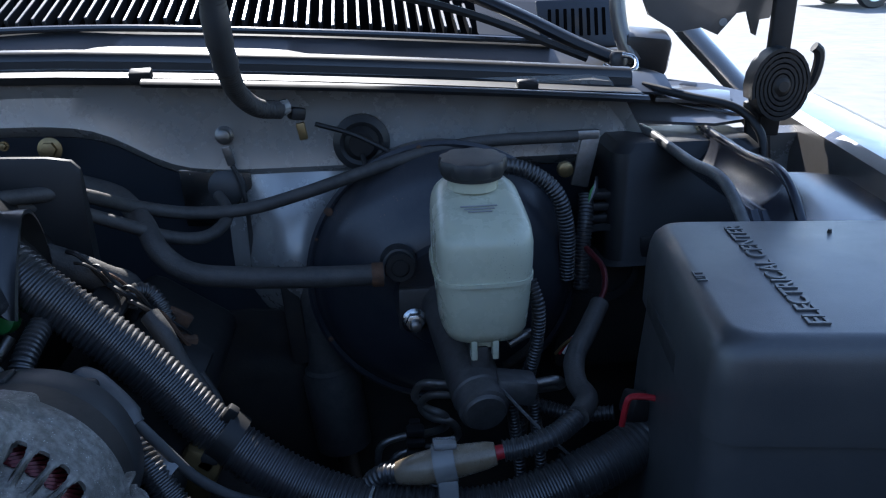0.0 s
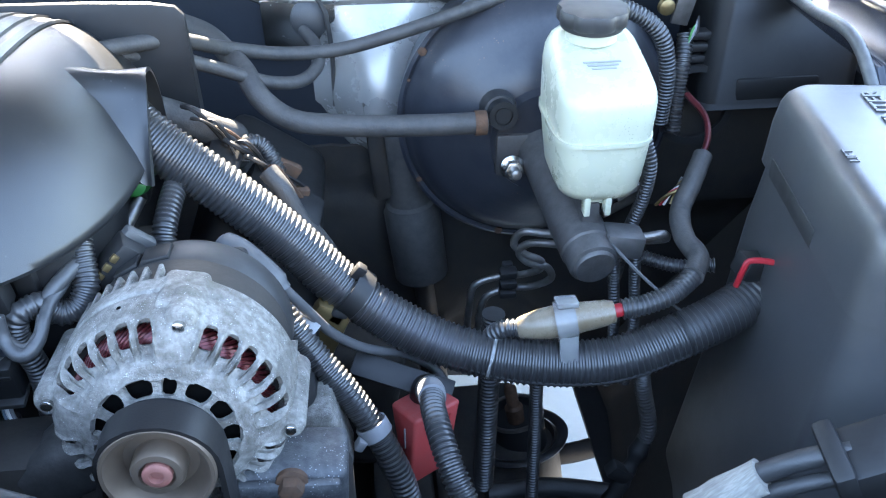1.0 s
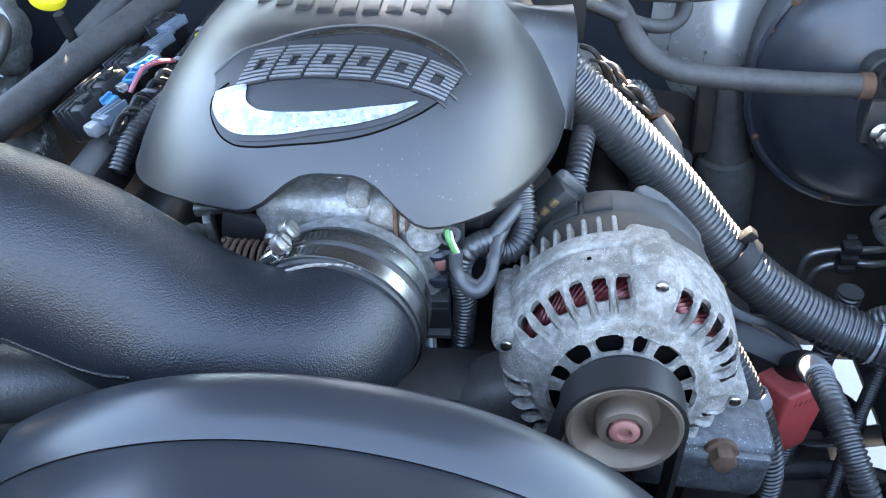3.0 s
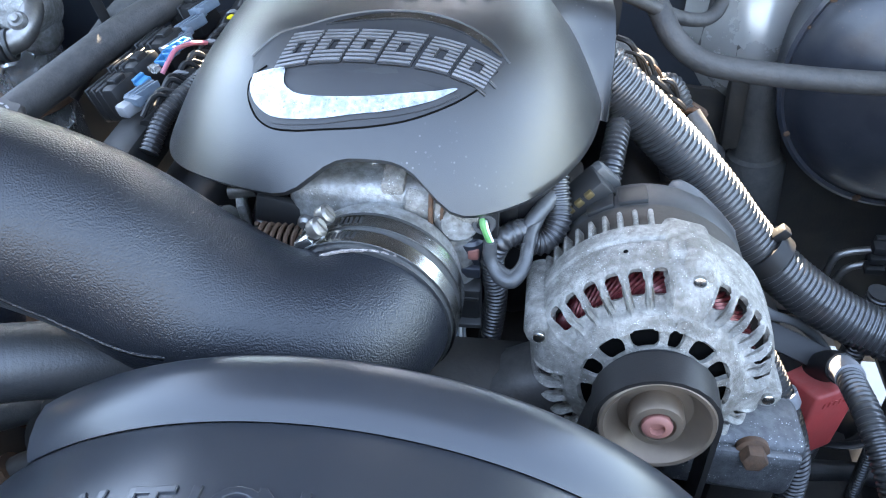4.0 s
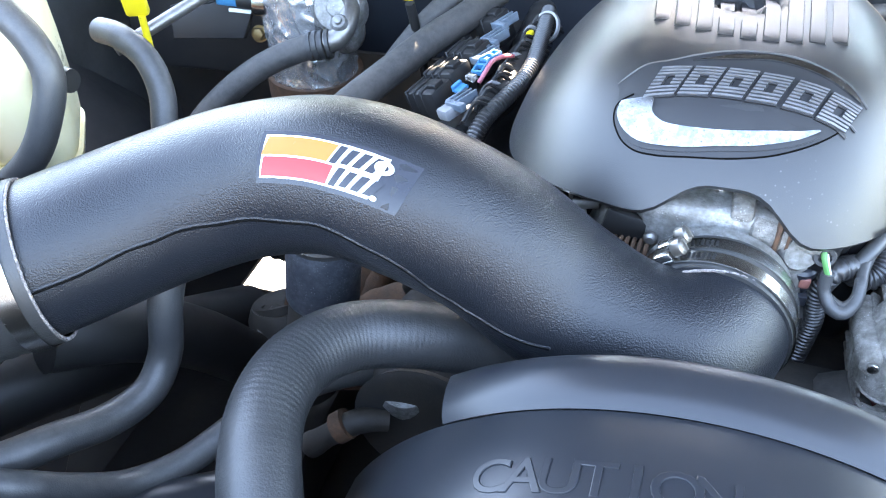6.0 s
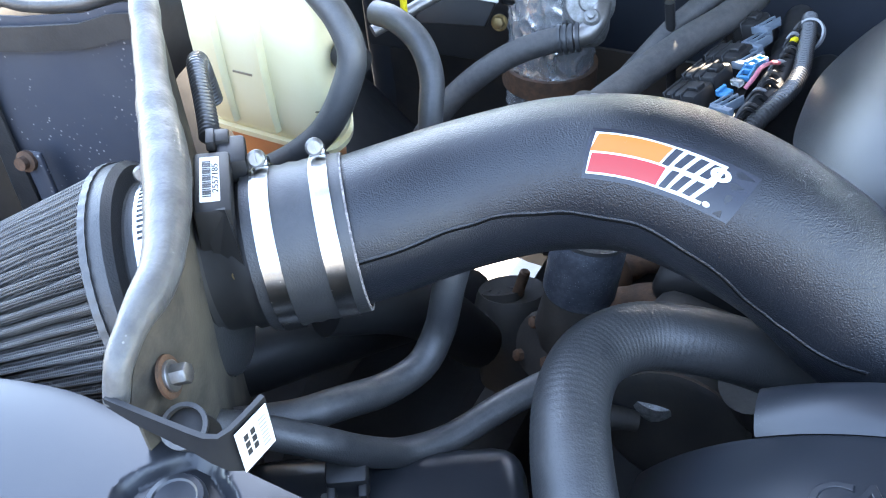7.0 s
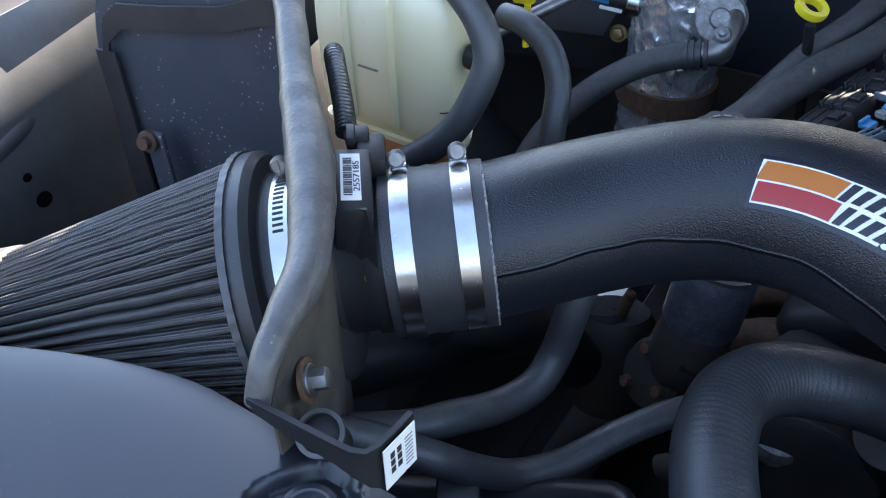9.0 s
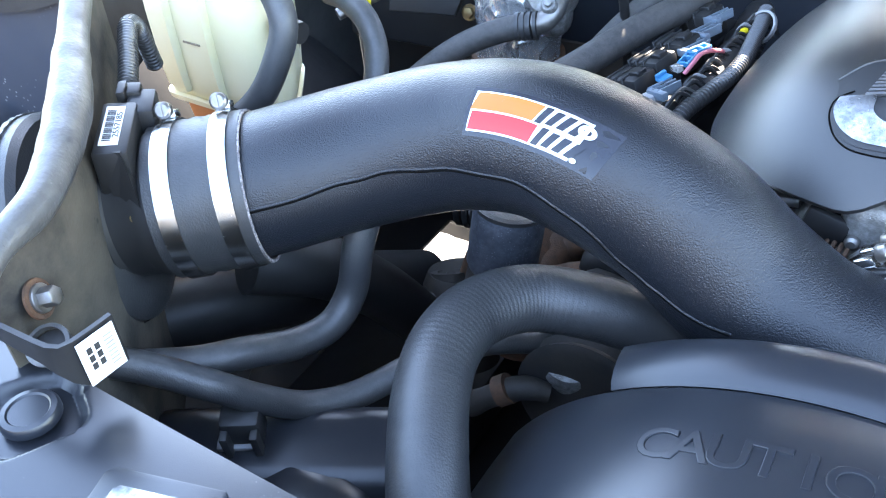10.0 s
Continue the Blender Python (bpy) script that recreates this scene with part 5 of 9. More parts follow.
def frame_point(d, r, h):
    """The cast front frame: hollows between the ribs round its vents, a swelling over the top lug."""
    near = min(arc_d(d, v) for v in VENTS) * r * 0.01745
    sink = 0.0074 * max(0.0, 1 - (near / 0.0062) ** 3) * math.exp(-(((r - 0.0655) / 0.0085) ** 4)) * (1.0 if h < 0.012 else 0.0)
    lift = 0.0035 * math.exp(-((arc_d(d, 101) / 11.0) ** 4)) * min(1.0, max(0.0, (r - 0.060) / 0.014))
    rim = 0.0012 * math.exp(-(((r - 0.0455) / 0.0014) ** 2))
    rib = 0.0016 * max(0.0, 1 - ((0.0069 - min(near, 0.0069)) / 0.0028) ** 2) * math.exp(-(((r - 0.0665) / 0.0075) ** 4)) if near < 0.0075 else 0.0
    rr = r + lift + 0.7 * rib - 0.45 * sink
    a = radians(d)
    return am @ Vector((rr * math.cos(a), rr * math.sin(a), h + sink - rim - 0.8 * rib - 0.6 * lift))


bm = bmesh.new()
vr = [[bm.verts.new(frame_point(k * 360 / NG, q[0], q[1])) for k in range(NG)] for q in PR]
for j in range(len(PR) - 1):
    r, h = (PR[j][0] + PR[j + 1][0]) / 2, (PR[j][1] + PR[j + 1][1]) / 2
    for k in range(NG):
        d = (k + 0.5) * 360 / NG
        a, b, _ = vent_at(d, r)
        vent = h < 0.012 and round4(a, b) < 1
        a, b, _, _ = eye_at(d, r)
        eye = round4(a, b) < 1
        if not (vent or eye):
            bm.faces.new((vr[j][k], vr[j][(k + 1) % NG], vr[j + 1][(k + 1) % NG], vr[j + 1][k]))
bmesh.ops.delete(bm, geom=[v for v in bm.verts if not v.link_faces], context="VERTS")
rim_v = [v for v in bm.verts if v.is_boundary]
for _ in range(4):
    bmesh.ops.smooth_vert(bm, verts=rim_v, factor=0.5, use_axis_x=True, use_axis_y=True, use_axis_z=True)
bmesh.ops.recalc_face_normals(bm, faces=bm.faces)
bmesh.ops.solidify(bm, geom=list(bm.faces), thickness=0.0038)
part("front_frame", bm, ALU, alt, angle=50)
for b in bolts_a:
    a = radians(b)
    mm = am @ Matrix.Translation((0.0755 * math.cos(a), 0.0755 * math.sin(a), 0))
    part("bolt_lug", lathe([(0.0060, 0.0005), (0.0085, 0.0015), (0.0100, 0.006), (0.0105, 0.030 if b == 103 else 0.068)], mm, 24), ALU, alt)
    part("through_bolt", lathe([(0.0030, -0.0032), (0.0038, -0.0026), (0.0040, 0.002)], mm, 16), STEEL, alt)
part("top_saddle", rbox((0.030, 0.016, 0.048), am @ Matrix.Rotation(radians(101 - 90), 4, "Z") @ Matrix.Translation((0, 0.0735, 0.036)) @ Matrix.Rotation(radians(3), 4, "X"), 0.006, 3), ALU, alt)
part("mount_boss", lathe([(0.004, 0.0020), (0.0105, 0.0035), (0.0135, 0.010), (0.0158, 0.028), (0.0162, 0.046), (0.0150, 0.058), (0.0120, 0.063), (0.004, 0.064)], am @ Matrix.Translation((0.0610 * math.cos(radians(102)), 0.0610 * math.sin(radians(102)), 0)), 36), ALU, alt)
part("dowel_ring", ring_lathe([(0.0022, -0.002), (0.0050, -0.0022), (0.0062, 0.002), (0.0062, 0.006), (0.0022, 0.006)], am @ Matrix.Translation((0.0505 * math.cos(radians(103)), 0.0505 * math.sin(radians(103)), -0.0115)), 20), ALU, alt)
part("oil_hole", lathe([(0.0016, 0), (0.0014, 0.0004), (0.0003, 0.0004)], frame_at(am @ Vector((0.0775 * math.cos(radians(72)), 0.0775 * math.sin(radians(72)), 0.0245)), am.to_3x3() @ Vector((math.cos(radians(72)), math.sin(radians(72)), -0.05))), 12), HOLE_SHADE, alt)
part("winding", ring_lathe([(0.050, 0.006), (0.058, 0.008), (0.0625, 0.014), (0.0632, 0.046), (0.054, 0.046)], am, 72), COPPER, alt, "red enamelled copper winding")
coil = []
for k in range(90):
    a = 2 * math.pi * k / 90
    coil.append(sweep([am @ Vector((r_ * math.cos(a + d_), r_ * math.sin(a + d_), h_)) for r_, d_, h_ in ((0.050, 0, 0.0055), (0.058, 0.16, 0.007), (0.0632, 0.36, 0.0125), (0.0645, 0.52, 0.026))], 0.0016, seg=5, step=0.006))
part("stator_winding", joined(*coil), COPPER, alt)["kind"] = "stuff"
# black disc behind the openings carries the shade inside the frame
part("hollow_disc", lathe([(0.02, -0.006), (0.052, -0.004), (0.053, 0.000)], am, 40), HOLE_SHADE, alt)
part("stator", lathe([(0.066, 0.020), (0.0712, 0.022), (0.0715, 0.086), (0.06, 0.086)], am, 64), GRIME, alt)
for k in range(48):
    a = 2 * math.pi * k / 48 + 0.05
    if arc_d(math.degrees(a), 132) > 43:
        part("rear_fin", rbox((0.0105, 0.0034, 0.021), am @ Matrix.Rotation(a, 4, "Z") @ Matrix.Translation((0.0725, 0, 0.0610)), 0.0014, 2), ALU, alt)
part("rear_frame", lathe([(0.066, 0.060), (0.0685, 0.075), (0.0685, 0.100), (0.062, 0.106)], am, 48), GRIME, alt)
part("rear_cover", lathe([(0.069, 0.082), (0.0715, 0.086), (0.0715, 0.112), (0.068, 0.120), (0.050, 0.124)], am, 56), CAP_BLACK, alt, "black plastic rear cover")
for d in (60, 78):
    part("cover_clip", rbox((0.004, 0.020, 0.020), am @ Matrix.Rotation(radians(d), 4, "Z") @ Matrix.Translation((0.0725, 0, 0.097)), 0.0015), DARK, alt)
part("terminal_boot", sweep([(0.168, 0.398, 1.112), (0.180, 0.392, 1.110), (0.196, 0.381, 1.101), (0.209, 0.372, 1.090), (0.2135, 0.369, 1.084)], 0.0125, seg=16, step=0.004, flat=0.8, radius=lambda q, L: min(1.0, 0.72 + 6 * q / L) * (1.0 if q / L < 0.92 else 0.8)), CABLE_GREY, alt, "grey rubber terminal boot")
part("plug", rbox((0.040, 0.024, 0.022), pose(0.104, 0.356, 1.129, 0, -44, 18), 0.003), DARK, alt)
part("plug_shell", rbox((0.046, 0.012, 0.026), pose(0.106, 0.366, 1.128, 0, -44, 18), 0.004), HOSE_GREY, alt)
for k in range(3):
    part("plug_pin", rbox((0.0062, 0.004, 0.0052), pose(0.0945 + 0.0060 * k, 0.3415 + 0.0016 * k, 1.1285 + 0.0062 * k, 0, -44, 18), 0.001), BRASS, alt)
PM = frame_at(AO - AR * 0.047, -AR)
PUR = 0.0338
part("pulley", lathe([(0.0115, -0.0135), (0.0120, -0.0132), (0.0225, -0.014), (0.0290, -0.006), (0.0315, 0.0), (PUR, 0.0005), (PUR + 0.001, -0.002), (PUR, -0.004), (PUR, -0.03)], PM, 56), PULLEY, alt, "worn tan pulley")
part("hub", lathe([(0.0165, -0.016), (0.0165, -0.003), (0.0150, 0.0000), (0.0110, 0.0004), (0.0104, -0.003)], PM, 36), PULLEY, alt)
part("shaft_nut", joined(lathe([(0.0090, -0.006), (0.0090, 0.0010), (0.0075, 0.0022), (0.0046, 0.0024), (0.0040, -0.001), (0.001, -0.001)], PM, 24)), RED_RUST, alt, "rusty shaft nut")
part("pulley_ribs", joined(*[ring_lathe([(PUR - 0.001, -0.008 - 0.0036 * k), (PUR + 0.0022, -0.0095 - 0.0036 * k), (PUR - 0.001, -0.011 - 0.0036 * k)], PM, 48) for k in range(6)]), DARK, alt)

blt = thing("drive_belt", "black ribbed drive belt over the alternator pulley", "belt", (0.151, 0.222, 1.0))
bc = AO - AR * 0.047 + AR * 0.0145
path = [Vector((0.188, bc.y, 0.70)), Vector((0.1873, bc.y, 1.0))]
for k in range(13):
    a = radians(-2 + 190 * k / 12)
    path.append(Vector((bc.x + 0.0362 * math.cos(a), bc.y, bc.z + 0.0362 * math.sin(a))))
path += [Vector((0.095, bc.y, 0.98)), Vector((0.05, bc.y, 0.80))]
rings = []
for k, p in enumerate(path):
    t_ = (path[min(k + 1, len(path) - 1)] - path[max(k - 1, 0)]).normalized()
    n_ = Vector((t_.z, 0, -t_.x))
    n_ = -n_ if n_.dot(Vector((bc.x, bc.y, bc.z)) - p) > 0 else n_
    w = Vector((0, 0.0115, 0))
    rings.append([p - n_ * 0.0018 - w, p + n_ * 0.0018 - w, p + n_ * 0.0018 + w, p - n_ * 0.0018 + w])
part("strap", rings_mesh(rings), BELT, blt)

ab = thing("alternator_bracket", "corroded aluminium mounting bracket with a rusty bolt", "bracket", (0.22, 0.25, 1.02))
part("plate", rbox((0.088, 0.05, 0.052), pose(0.2150, 0.256, 1.006, -4, 4, 0), 0.008, 3), DARK_ALU, ab)
part("raised_rim", rbox((0.080, 0.008, 0.012), pose(0.2150, 0.229, 1.024, -4, 4, 0), 0.003), DARK_ALU, ab)
part("web", rbox((0.11, 0.03, 0.05), pose(0.175, 0.262, 0.985, 0, 0, 0), 0.008), DARK_ALU, ab)
part("column", rbox((0.05, 0.05, 0.16), pose(0.235, 0.275, 0.91), 0.01), GRIME, ab)
part("side_block", rbox((0.040, 0.040, 0.070), pose(0.2335, 0.338, 0.966, 0, -12, 0), 0.006, 3), ALU, ab)
part("block_groove", rbox((0.026, 0.0016, 0.0012), pose(0.2400, 0.3172, 0.962, 0, -4, 0), 0), GRIME, ab)
part("bolt_head", prism(hexagon(0.0088), 0.011, frame_at((0.2225, 0.229, 1.0285), (0, -1, 0.1)), 0.0022), RUST, ab, "rusty hexagon bolt")
part("bolt_flange", lathe([(0.0110, -0.002), (0.0110, 0.002), (0.009, 0.003)], frame_at((0.2225, 0.230, 1.0285), (0, -1, 0.1)), 20), RUST, ab)
part("lower_lug", rbox((0.07, 0.05, 0.05), pose(0.070, 0.264, 1.030, 0, -30, 0), 0.015, 3), MC_IRON, ab)

# ---- fan shroud ----
SC, SR = (-0.022, 0.936), 0.250
sh = thing("fan_shroud", "dark grey plastic fan shroud with raised warning letters", "fan shroud", (SC[0], 0.05, 1.1))


def barrel(y0, y1, dr0, dr1, a0, a1, mat_, name, thick=0.003, n=60, prof=None):
    prof = prof or [(y0, dr0), (y1, dr1)]
    return part(name, grid_sheet(lambda u, v: (SC[0] + (SR + prof[int(v)][1]) * math.sin(radians(u)), prof[int(v)][0], SC[1] + (SR + prof[int(v)][1]) * math.cos(radians(u))), np.linspace(a0, a1, n), range(len(prof)), thick), mat_, sh)


barrel(0, 0, 0, 0, -39, 75, SHROUD_BLACK, "rim", prof=[(0.128, -0.012), (0.134, -0.004), (0.135, 0.0), (0.132, 0.002), (0.122, 0.002), (0.112, 0.0), (0.104, -0.003), (0.100, -0.006)])
barrel(0, 0, 0, 0, -62, 80, SHROUD_BLACK, "barrel", prof=[(0.102, -0.012), (0.100, -0.007), (0.096, -0.006), (0.06, -0.004), (0.02, -0.003), (-0.03, -0.006), (-0.06, -0.012), (-0.075, -0.030)])
def caution(word, a_start, y, step):
    for k, ch in enumerate(word):
        if ch == " ":
            continue
        a = radians(a_start + k * step)
        n_ = Vector((math.sin(a), 0, math.cos(a)))
        p_ = Vector((SC[0], y, SC[1])) + n_ * (SR - 0.0045)
        m_ = frame_at(p_, n_, (0, 1, 0))
        part("letter", text_mesh(ch, 0.030, m_ @ Matrix.Scale(1.10, 4, (1, 0, 0)), 0.0010, bevel=0.0005), SHROUD_BLACK, sh)


caution("CAUTION FAN", -27, 0.052, 4.45)

# ---- brake booster, master cylinder, reservoir ----
BC = Vector((0.480, 0.70, 1.050))
bo = thing("brake_booster", "large round black brake booster, chipped and rusty at the rim", "brake booster", tuple(BC))
bmx = frame_at((BC.x, 0.78, BC.z), (0, -1, 0.03))
part("shell", lathe([(0.150, 0.0), (0.154, 0.03), (0.156, 0.055), (0.1565, 0.062), (0.151, 0.066), (0.146, 0.074), (0.138, 0.088), (0.120, 0.104), (0.095, 0.114), (0.088, 0.121), (0.062, 0.128), (0.058, 0.138), (0.03, 0.140)], bmx, 72), BOOSTER, bo)
part("crimp_rim", ring_lathe([(0.1545, 0.056), (0.1595, 0.057), (0.1600, 0.066), (0.1560, 0.069), (0.1525, 0.066)], bmx, 72), BOOSTER, bo)
for k in range(9):
    a = 0.9 + k * 0.63 + 0.2 * (k % 3)
    part("rust_chip", lathe([(0.0022 + 0.0016 * (k % 3), 0.0685), (0.002, 0.0692)], bmx @ Matrix.Translation((0.1545 * math.cos(a), 0.1545 * math.sin(a), 0.0)), 7), RUST, bo)
vc = thing("check_valve", "black rubber vacuum check valve with a rusty clip", "valve", (0.424, 0.62, 1.098))
part("grommet", lathe([(0.019, 0), (0.020, 0.006), (0.017, 0.012), (0.017, 0.018), (0.012, 0.019)], frame_at((0.424, 0.650, 1.098), (0.05, -1, 0.12)), 28), RUBBER, vc)
part("valve_face", ring_lathe([(0.0100, 0.030), (0.0145, 0.030), (0.0150, 0.034), (0.0100, 0.034)], frame_at((0.424, 0.650, 1.098), (0.05, -1, 0.12)), 28), DARK, vc)
part("valve_hub", lathe([(0.0145, 0.016), (0.0145, 0.030), (0.008, 0.031), (0.008, 0.033)], frame_at((0.424, 0.650, 1.098), (0.05, -1, 0.12)), 28), DARK, vc)
part("rusty_clip", ring_lathe([(0.0115, -0.006), (0.0128, -0.006), (0.0128, 0.006), (0.0115, 0.006)], frame_at((0.402, 0.617, 1.096), (1, 0, 0)), 24), RUST, vc)
M0, M1 = Vector((0.493, 0.478, 1.010)), Vector((0.474, 0.648, 1.046))
mcx = (M1 - M0).normalized()
mc = thing("master_cylinder", "grey cast brake master cylinder", "master cylinder", tuple(M0))
mcm = frame_at(M0, mcx)
part("barrel", lathe([(0.020, -0.002), (0.0235, 0.0), (0.0242, 0.006), (0.0242, 0.018), (0.026, 0.020), (0.026, 0.16), (0.030, 0.172)], mcm, 36), MC_IRON, mc)
part("end_plug", lathe([(0.019, -0.006), (0.0205, -0.004), (0.0205, 0.001)], mcm, 28), MC_IRON, mc)
part("flange", rbox((0.105, 0.010, 0.05), frame_at(M0 + mcx * 0.168, (0, 0, 1), (0, 1, 0)), 0.006), MC_IRON, mc)
part("port_block", rbox((0.04, 0.03, 0.026), pose(M0.x + 0.032, M0.y + 0.022, M0.z + 0.010, 0, 10, 0), 0.005), MC_IRON, mc)
part("reservoir_leg", rbox((0.018, 0.05, 0.035), pose(M0.x + 0.0, M0.y + 0.05, M0.z + 0.035), 0.004), MC_IRON, mc)
nutm = frame_at((0.4385, 0.628, 1.037), (0.02, -1, 0.15))
part("nut", joined(lathe([(0.0135, 0), (0.0135, 0.004), (0.011, 0.006)], nutm, 24), prism(hexagon(0.0105), 0.011, nutm @ Matrix.Translation((0, 0, 0.005)), 0.001)), STEEL, mc, "shiny zinc nut")
part("stud", lathe([(0.0055, 0.012), (0.0055, 0.028), (0.004, 0.029)], nutm, 16), DULL_STEEL, mc)

rs = thing("brake_fluid_reservoir", "milky blue-green plastic brake fluid reservoir with a black cap", "reservoir", (0.497, 0.545, 1.13))


def res_ring(z, x0, x1, y0, y1, e=4.0, n=48):
    cx_, cy_, hx, hy = (x0 + x1) / 2, (y0 + y1) / 2, (x1 - x0) / 2, (y1 - y0) / 2
    out = []
    for k in range(n):
        a = 2 * math.pi * k / n
        c, s_ = math.cos(a), math.sin(a)
        f = (abs(c) ** e + abs(s_) ** e) ** (-1 / e)
        yy = cy_ + hy * f * s_
        out.append((cx_ + hx * f * c, yy, z + max(0.0, z - 1.15) / 0.045 * (yy - 0.545) * 0.26))
    return out


prof = [(1.068, 0.470, 0.532, 0.505, 0.56, 3), (1.070, 0.463, 0.537, 0.497, 0.585, 3.2), (1.080, 0.459, 0.540, 0.492, 0.595, 3.8), (1.105, 0.457, 0.542, 0.490, 0.603, 4.5), (1.128, 0.455, 0.543, 0.488, 0.607, 5),
        (1.150, 0.455, 0.544, 0.488, 0.608, 5.5), (1.170, 0.455, 0.544, 0.488, 0.608, 5.5), (1.180, 0.456, 0.543, 0.490, 0.607, 5), (1.1865, 0.459, 0.540, 0.494, 0.605, 4.6), (1.1905, 0.464, 0.535, 0.500, 0.602, 4.2), (1.1922, 0.471, 0.528, 0.508, 0.598, 3.8), (1.1926, 0.482, 0.517, 0.530, 0.590, 3.0)]
part("body", rings_mesh([res_ring(z, x0, x1, y0, y1, e) for z, x0, x1, y0, y1, e in prof]), RESERVOIR, rs, angle=70)
sr0 = [res_ring(z, 0.455 - d, 0.543 + d, 0.488 - d, 0.607 + d, 4.2) for z, d in ((1.1285, -0.001), (1.1285, 0.0025), (1.1325, 0.0025), (1.1325, -0.001))]
part("weld_seam", rings_mesh(sr0, False, True), RESERVOIR, rs, "raised weld seam")
part("neck", lathe([(0.024, 0), (0.0245, 0.012), (0.023, 0.018)], pose(0.497, 0.575, 1.198, 3, 0, 0), 32), RESERVOIR, rs)
for s in (-1, 1):
    part("foot", rbox((0.006, 0.014, 0.020), pose(0.497 + s * 0.010, 0.503, 1.062), 0.0015), RESERVOIR, rs)
part("foot_web", rbox((0.016, 0.004, 0.012), pose(0.497, 0.508, 1.066), 0.001), RESERVOIR, rs)
capr = []
for h, r in ((0.0, 0.0290), (0.002, 0.0302), (0.0115, 0.0302), (0.0140, 0.0288), (0.0150, 0.024), (0.0150, 0.010)):
    capr.append([pose(0.497, 0.575, 1.213, 3, 0, 0) @ Vector(((r + 0.0030 * (0.5 + 0.5 * math.cos(9 * a)) ** 0.6 * (r > 0.0285)) * math.cos(a), (r + 0.0030 * (0.5 + 0.5 * math.cos(9 * a)) ** 0.6 * (r > 0.0285)) * math.sin(a), h)) for a in np.linspace(0, 2 * math.pi, 72, endpoint=False)])
part("cap", rings_mesh(capr), CAP_BLACK, rs, "scalloped black screw cap")
part("cap_collar", lathe([(0.029, -0.004), (0.0295, 0.001), (0.027, 0.002)], pose(0.497, 0.575, 1.213, 3, 0, 0), 36), CAP_BLACK, rs)
for k in range(3):
    part("print_bar", rbox((0.034 - 0.006 * k, 0.0022, 0.0003), pose(0.497, 0.532 - 0.0045 * k, 1.1905 - 0.0012 * k + 0.0006, 14, 0, 0), 0), GREY_CONN, rs)

# brake lines
LN1 = [(0.390, 0.62, 0.80), (0.39, 0.60, 0.869), (0.396, 0.60, 0.901), (0.422, 0.60, 0.911), (0.448, 0.595, 0.916), (0.466, 0.580, 0.933), (0.463, 0.570, 0.952), (0.445, 0.57, 0.962), (0.433, 0.57, 0.976), (0.440, 0.565, 0.993), (0.462, 0.55, 1.000), (0.485, 0.53, 1.008)]
LN2 = [(0.404, 0.61, 0.79), (0.402, 0.60, 0.855), (0.410, 0.60, 0.884), (0.435, 0.60, 0.894), (0.460, 0.59, 0.902), (0.478, 0.575, 0.924), (0.470, 0.570, 0.943), (0.450, 0.57, 0.950), (0.439, 0.57, 0.964), (0.446, 0.562, 0.980), (0.468, 0.545, 0.990), (0.486, 0.525, 0.998)]
for p in (LN1, LN2):
    hose("brake_line", p, 0.0042, DULL_STEEL, "bent steel brake line below the master cylinder", "pipe", "brake lines", seg=10, step=0.004)
hose("brake_line", [(0.522, 0.503, 1.018), (0.545, 0.500, 1.022), (0.566, 0.500, 1.024), (0.572, 0.505, 1.016), (0.560, 0.515, 1.008), (0.535, 0.545, 0.99), (0.52, 0.60, 0.94)], 0.0045, DULL_STEEL, "bent steel brake line out of the port block", "pipe", "brake lines", seg=10, step=0.004)
hose("brake_line", [(0.525, 0.53, 1.050), (0.545, 0.535, 1.058), (0.556, 0.545, 1.050), (0.552, 0.56, 1.03), (0.53, 0.58, 1.00)], 0.0045, DULL_STEEL, "bent steel brake line behind the reservoir", "pipe", "brake lines", seg=10, step=0.004)
solo("line_fitting", prism(hexagon(0.009), 0.012, frame_at((0.520, 0.503, 1.018), (1, 0, 0.1)), 0.001), BRASS, "brass brake line nut", "fitting")
lcp = thing("line_clip", "black plastic clip holding two brake lines", "clip", (0.433, 0.595, 0.90))
for k in range(3):
    part("jaw", rbox((0.020, 0.014, 0.010), pose(0.433, 0.593, 0.921 - 0.014 * k, 8, 0, 0), 0.003), DARK, lcp)
part("spine", rbox((0.012, 0.008, 0.046), pose(0.433, 0.604, 0.907, 8, 0, 0), 0.002), DARK, lcp)

# ---- electrical centre ----
ec = thing("electrical_centre", "black plastic fuse box with raised lettering on its lid", "fuse box", (0.75, 0.37, 1.05))


def rrect(x0, x1, y0, y1, z, r, n=6):
    out = []
    for cx_, cy_, a0 in ((x1 - r, y1 - r, 0), (x0 + r, y1 - r, 90), (x0 + r, y0 + r, 180), (x1 - r, y0 + r, 270)):
        for k in range(n + 1):
            a = radians(a0 + 90 * k / n)
            out.append((cx_ + r * math.cos(a), cy_ + r * math.sin(a), z))
    return out


EZ = 1.184
BOXM = pose(0.607, 0.2505, 0, 0, 0, -8.5)        # the box's own frame: its near inner corner


def box_ring(d, z, r=0.022, back=0.245, wide=0.285):
    """A level outline of the box, grown by d."""
    return [BOXM @ Vector(q) for q in rrect(-d, wide, -d, back + d, z, r)]


part("lid", rings_mesh([box_ring(0.004, 1.112), box_ring(0.003, 1.150), box_ring(0.001, EZ - 0.016), box_ring(-0.0015, EZ - 0.008), box_ring(-0.006, EZ - 0.0022), box_ring(-0.011, EZ - 0.0003), box_ring(-0.014, EZ, 0.020)]), BOX_PLASTIC, ec, angle=45)
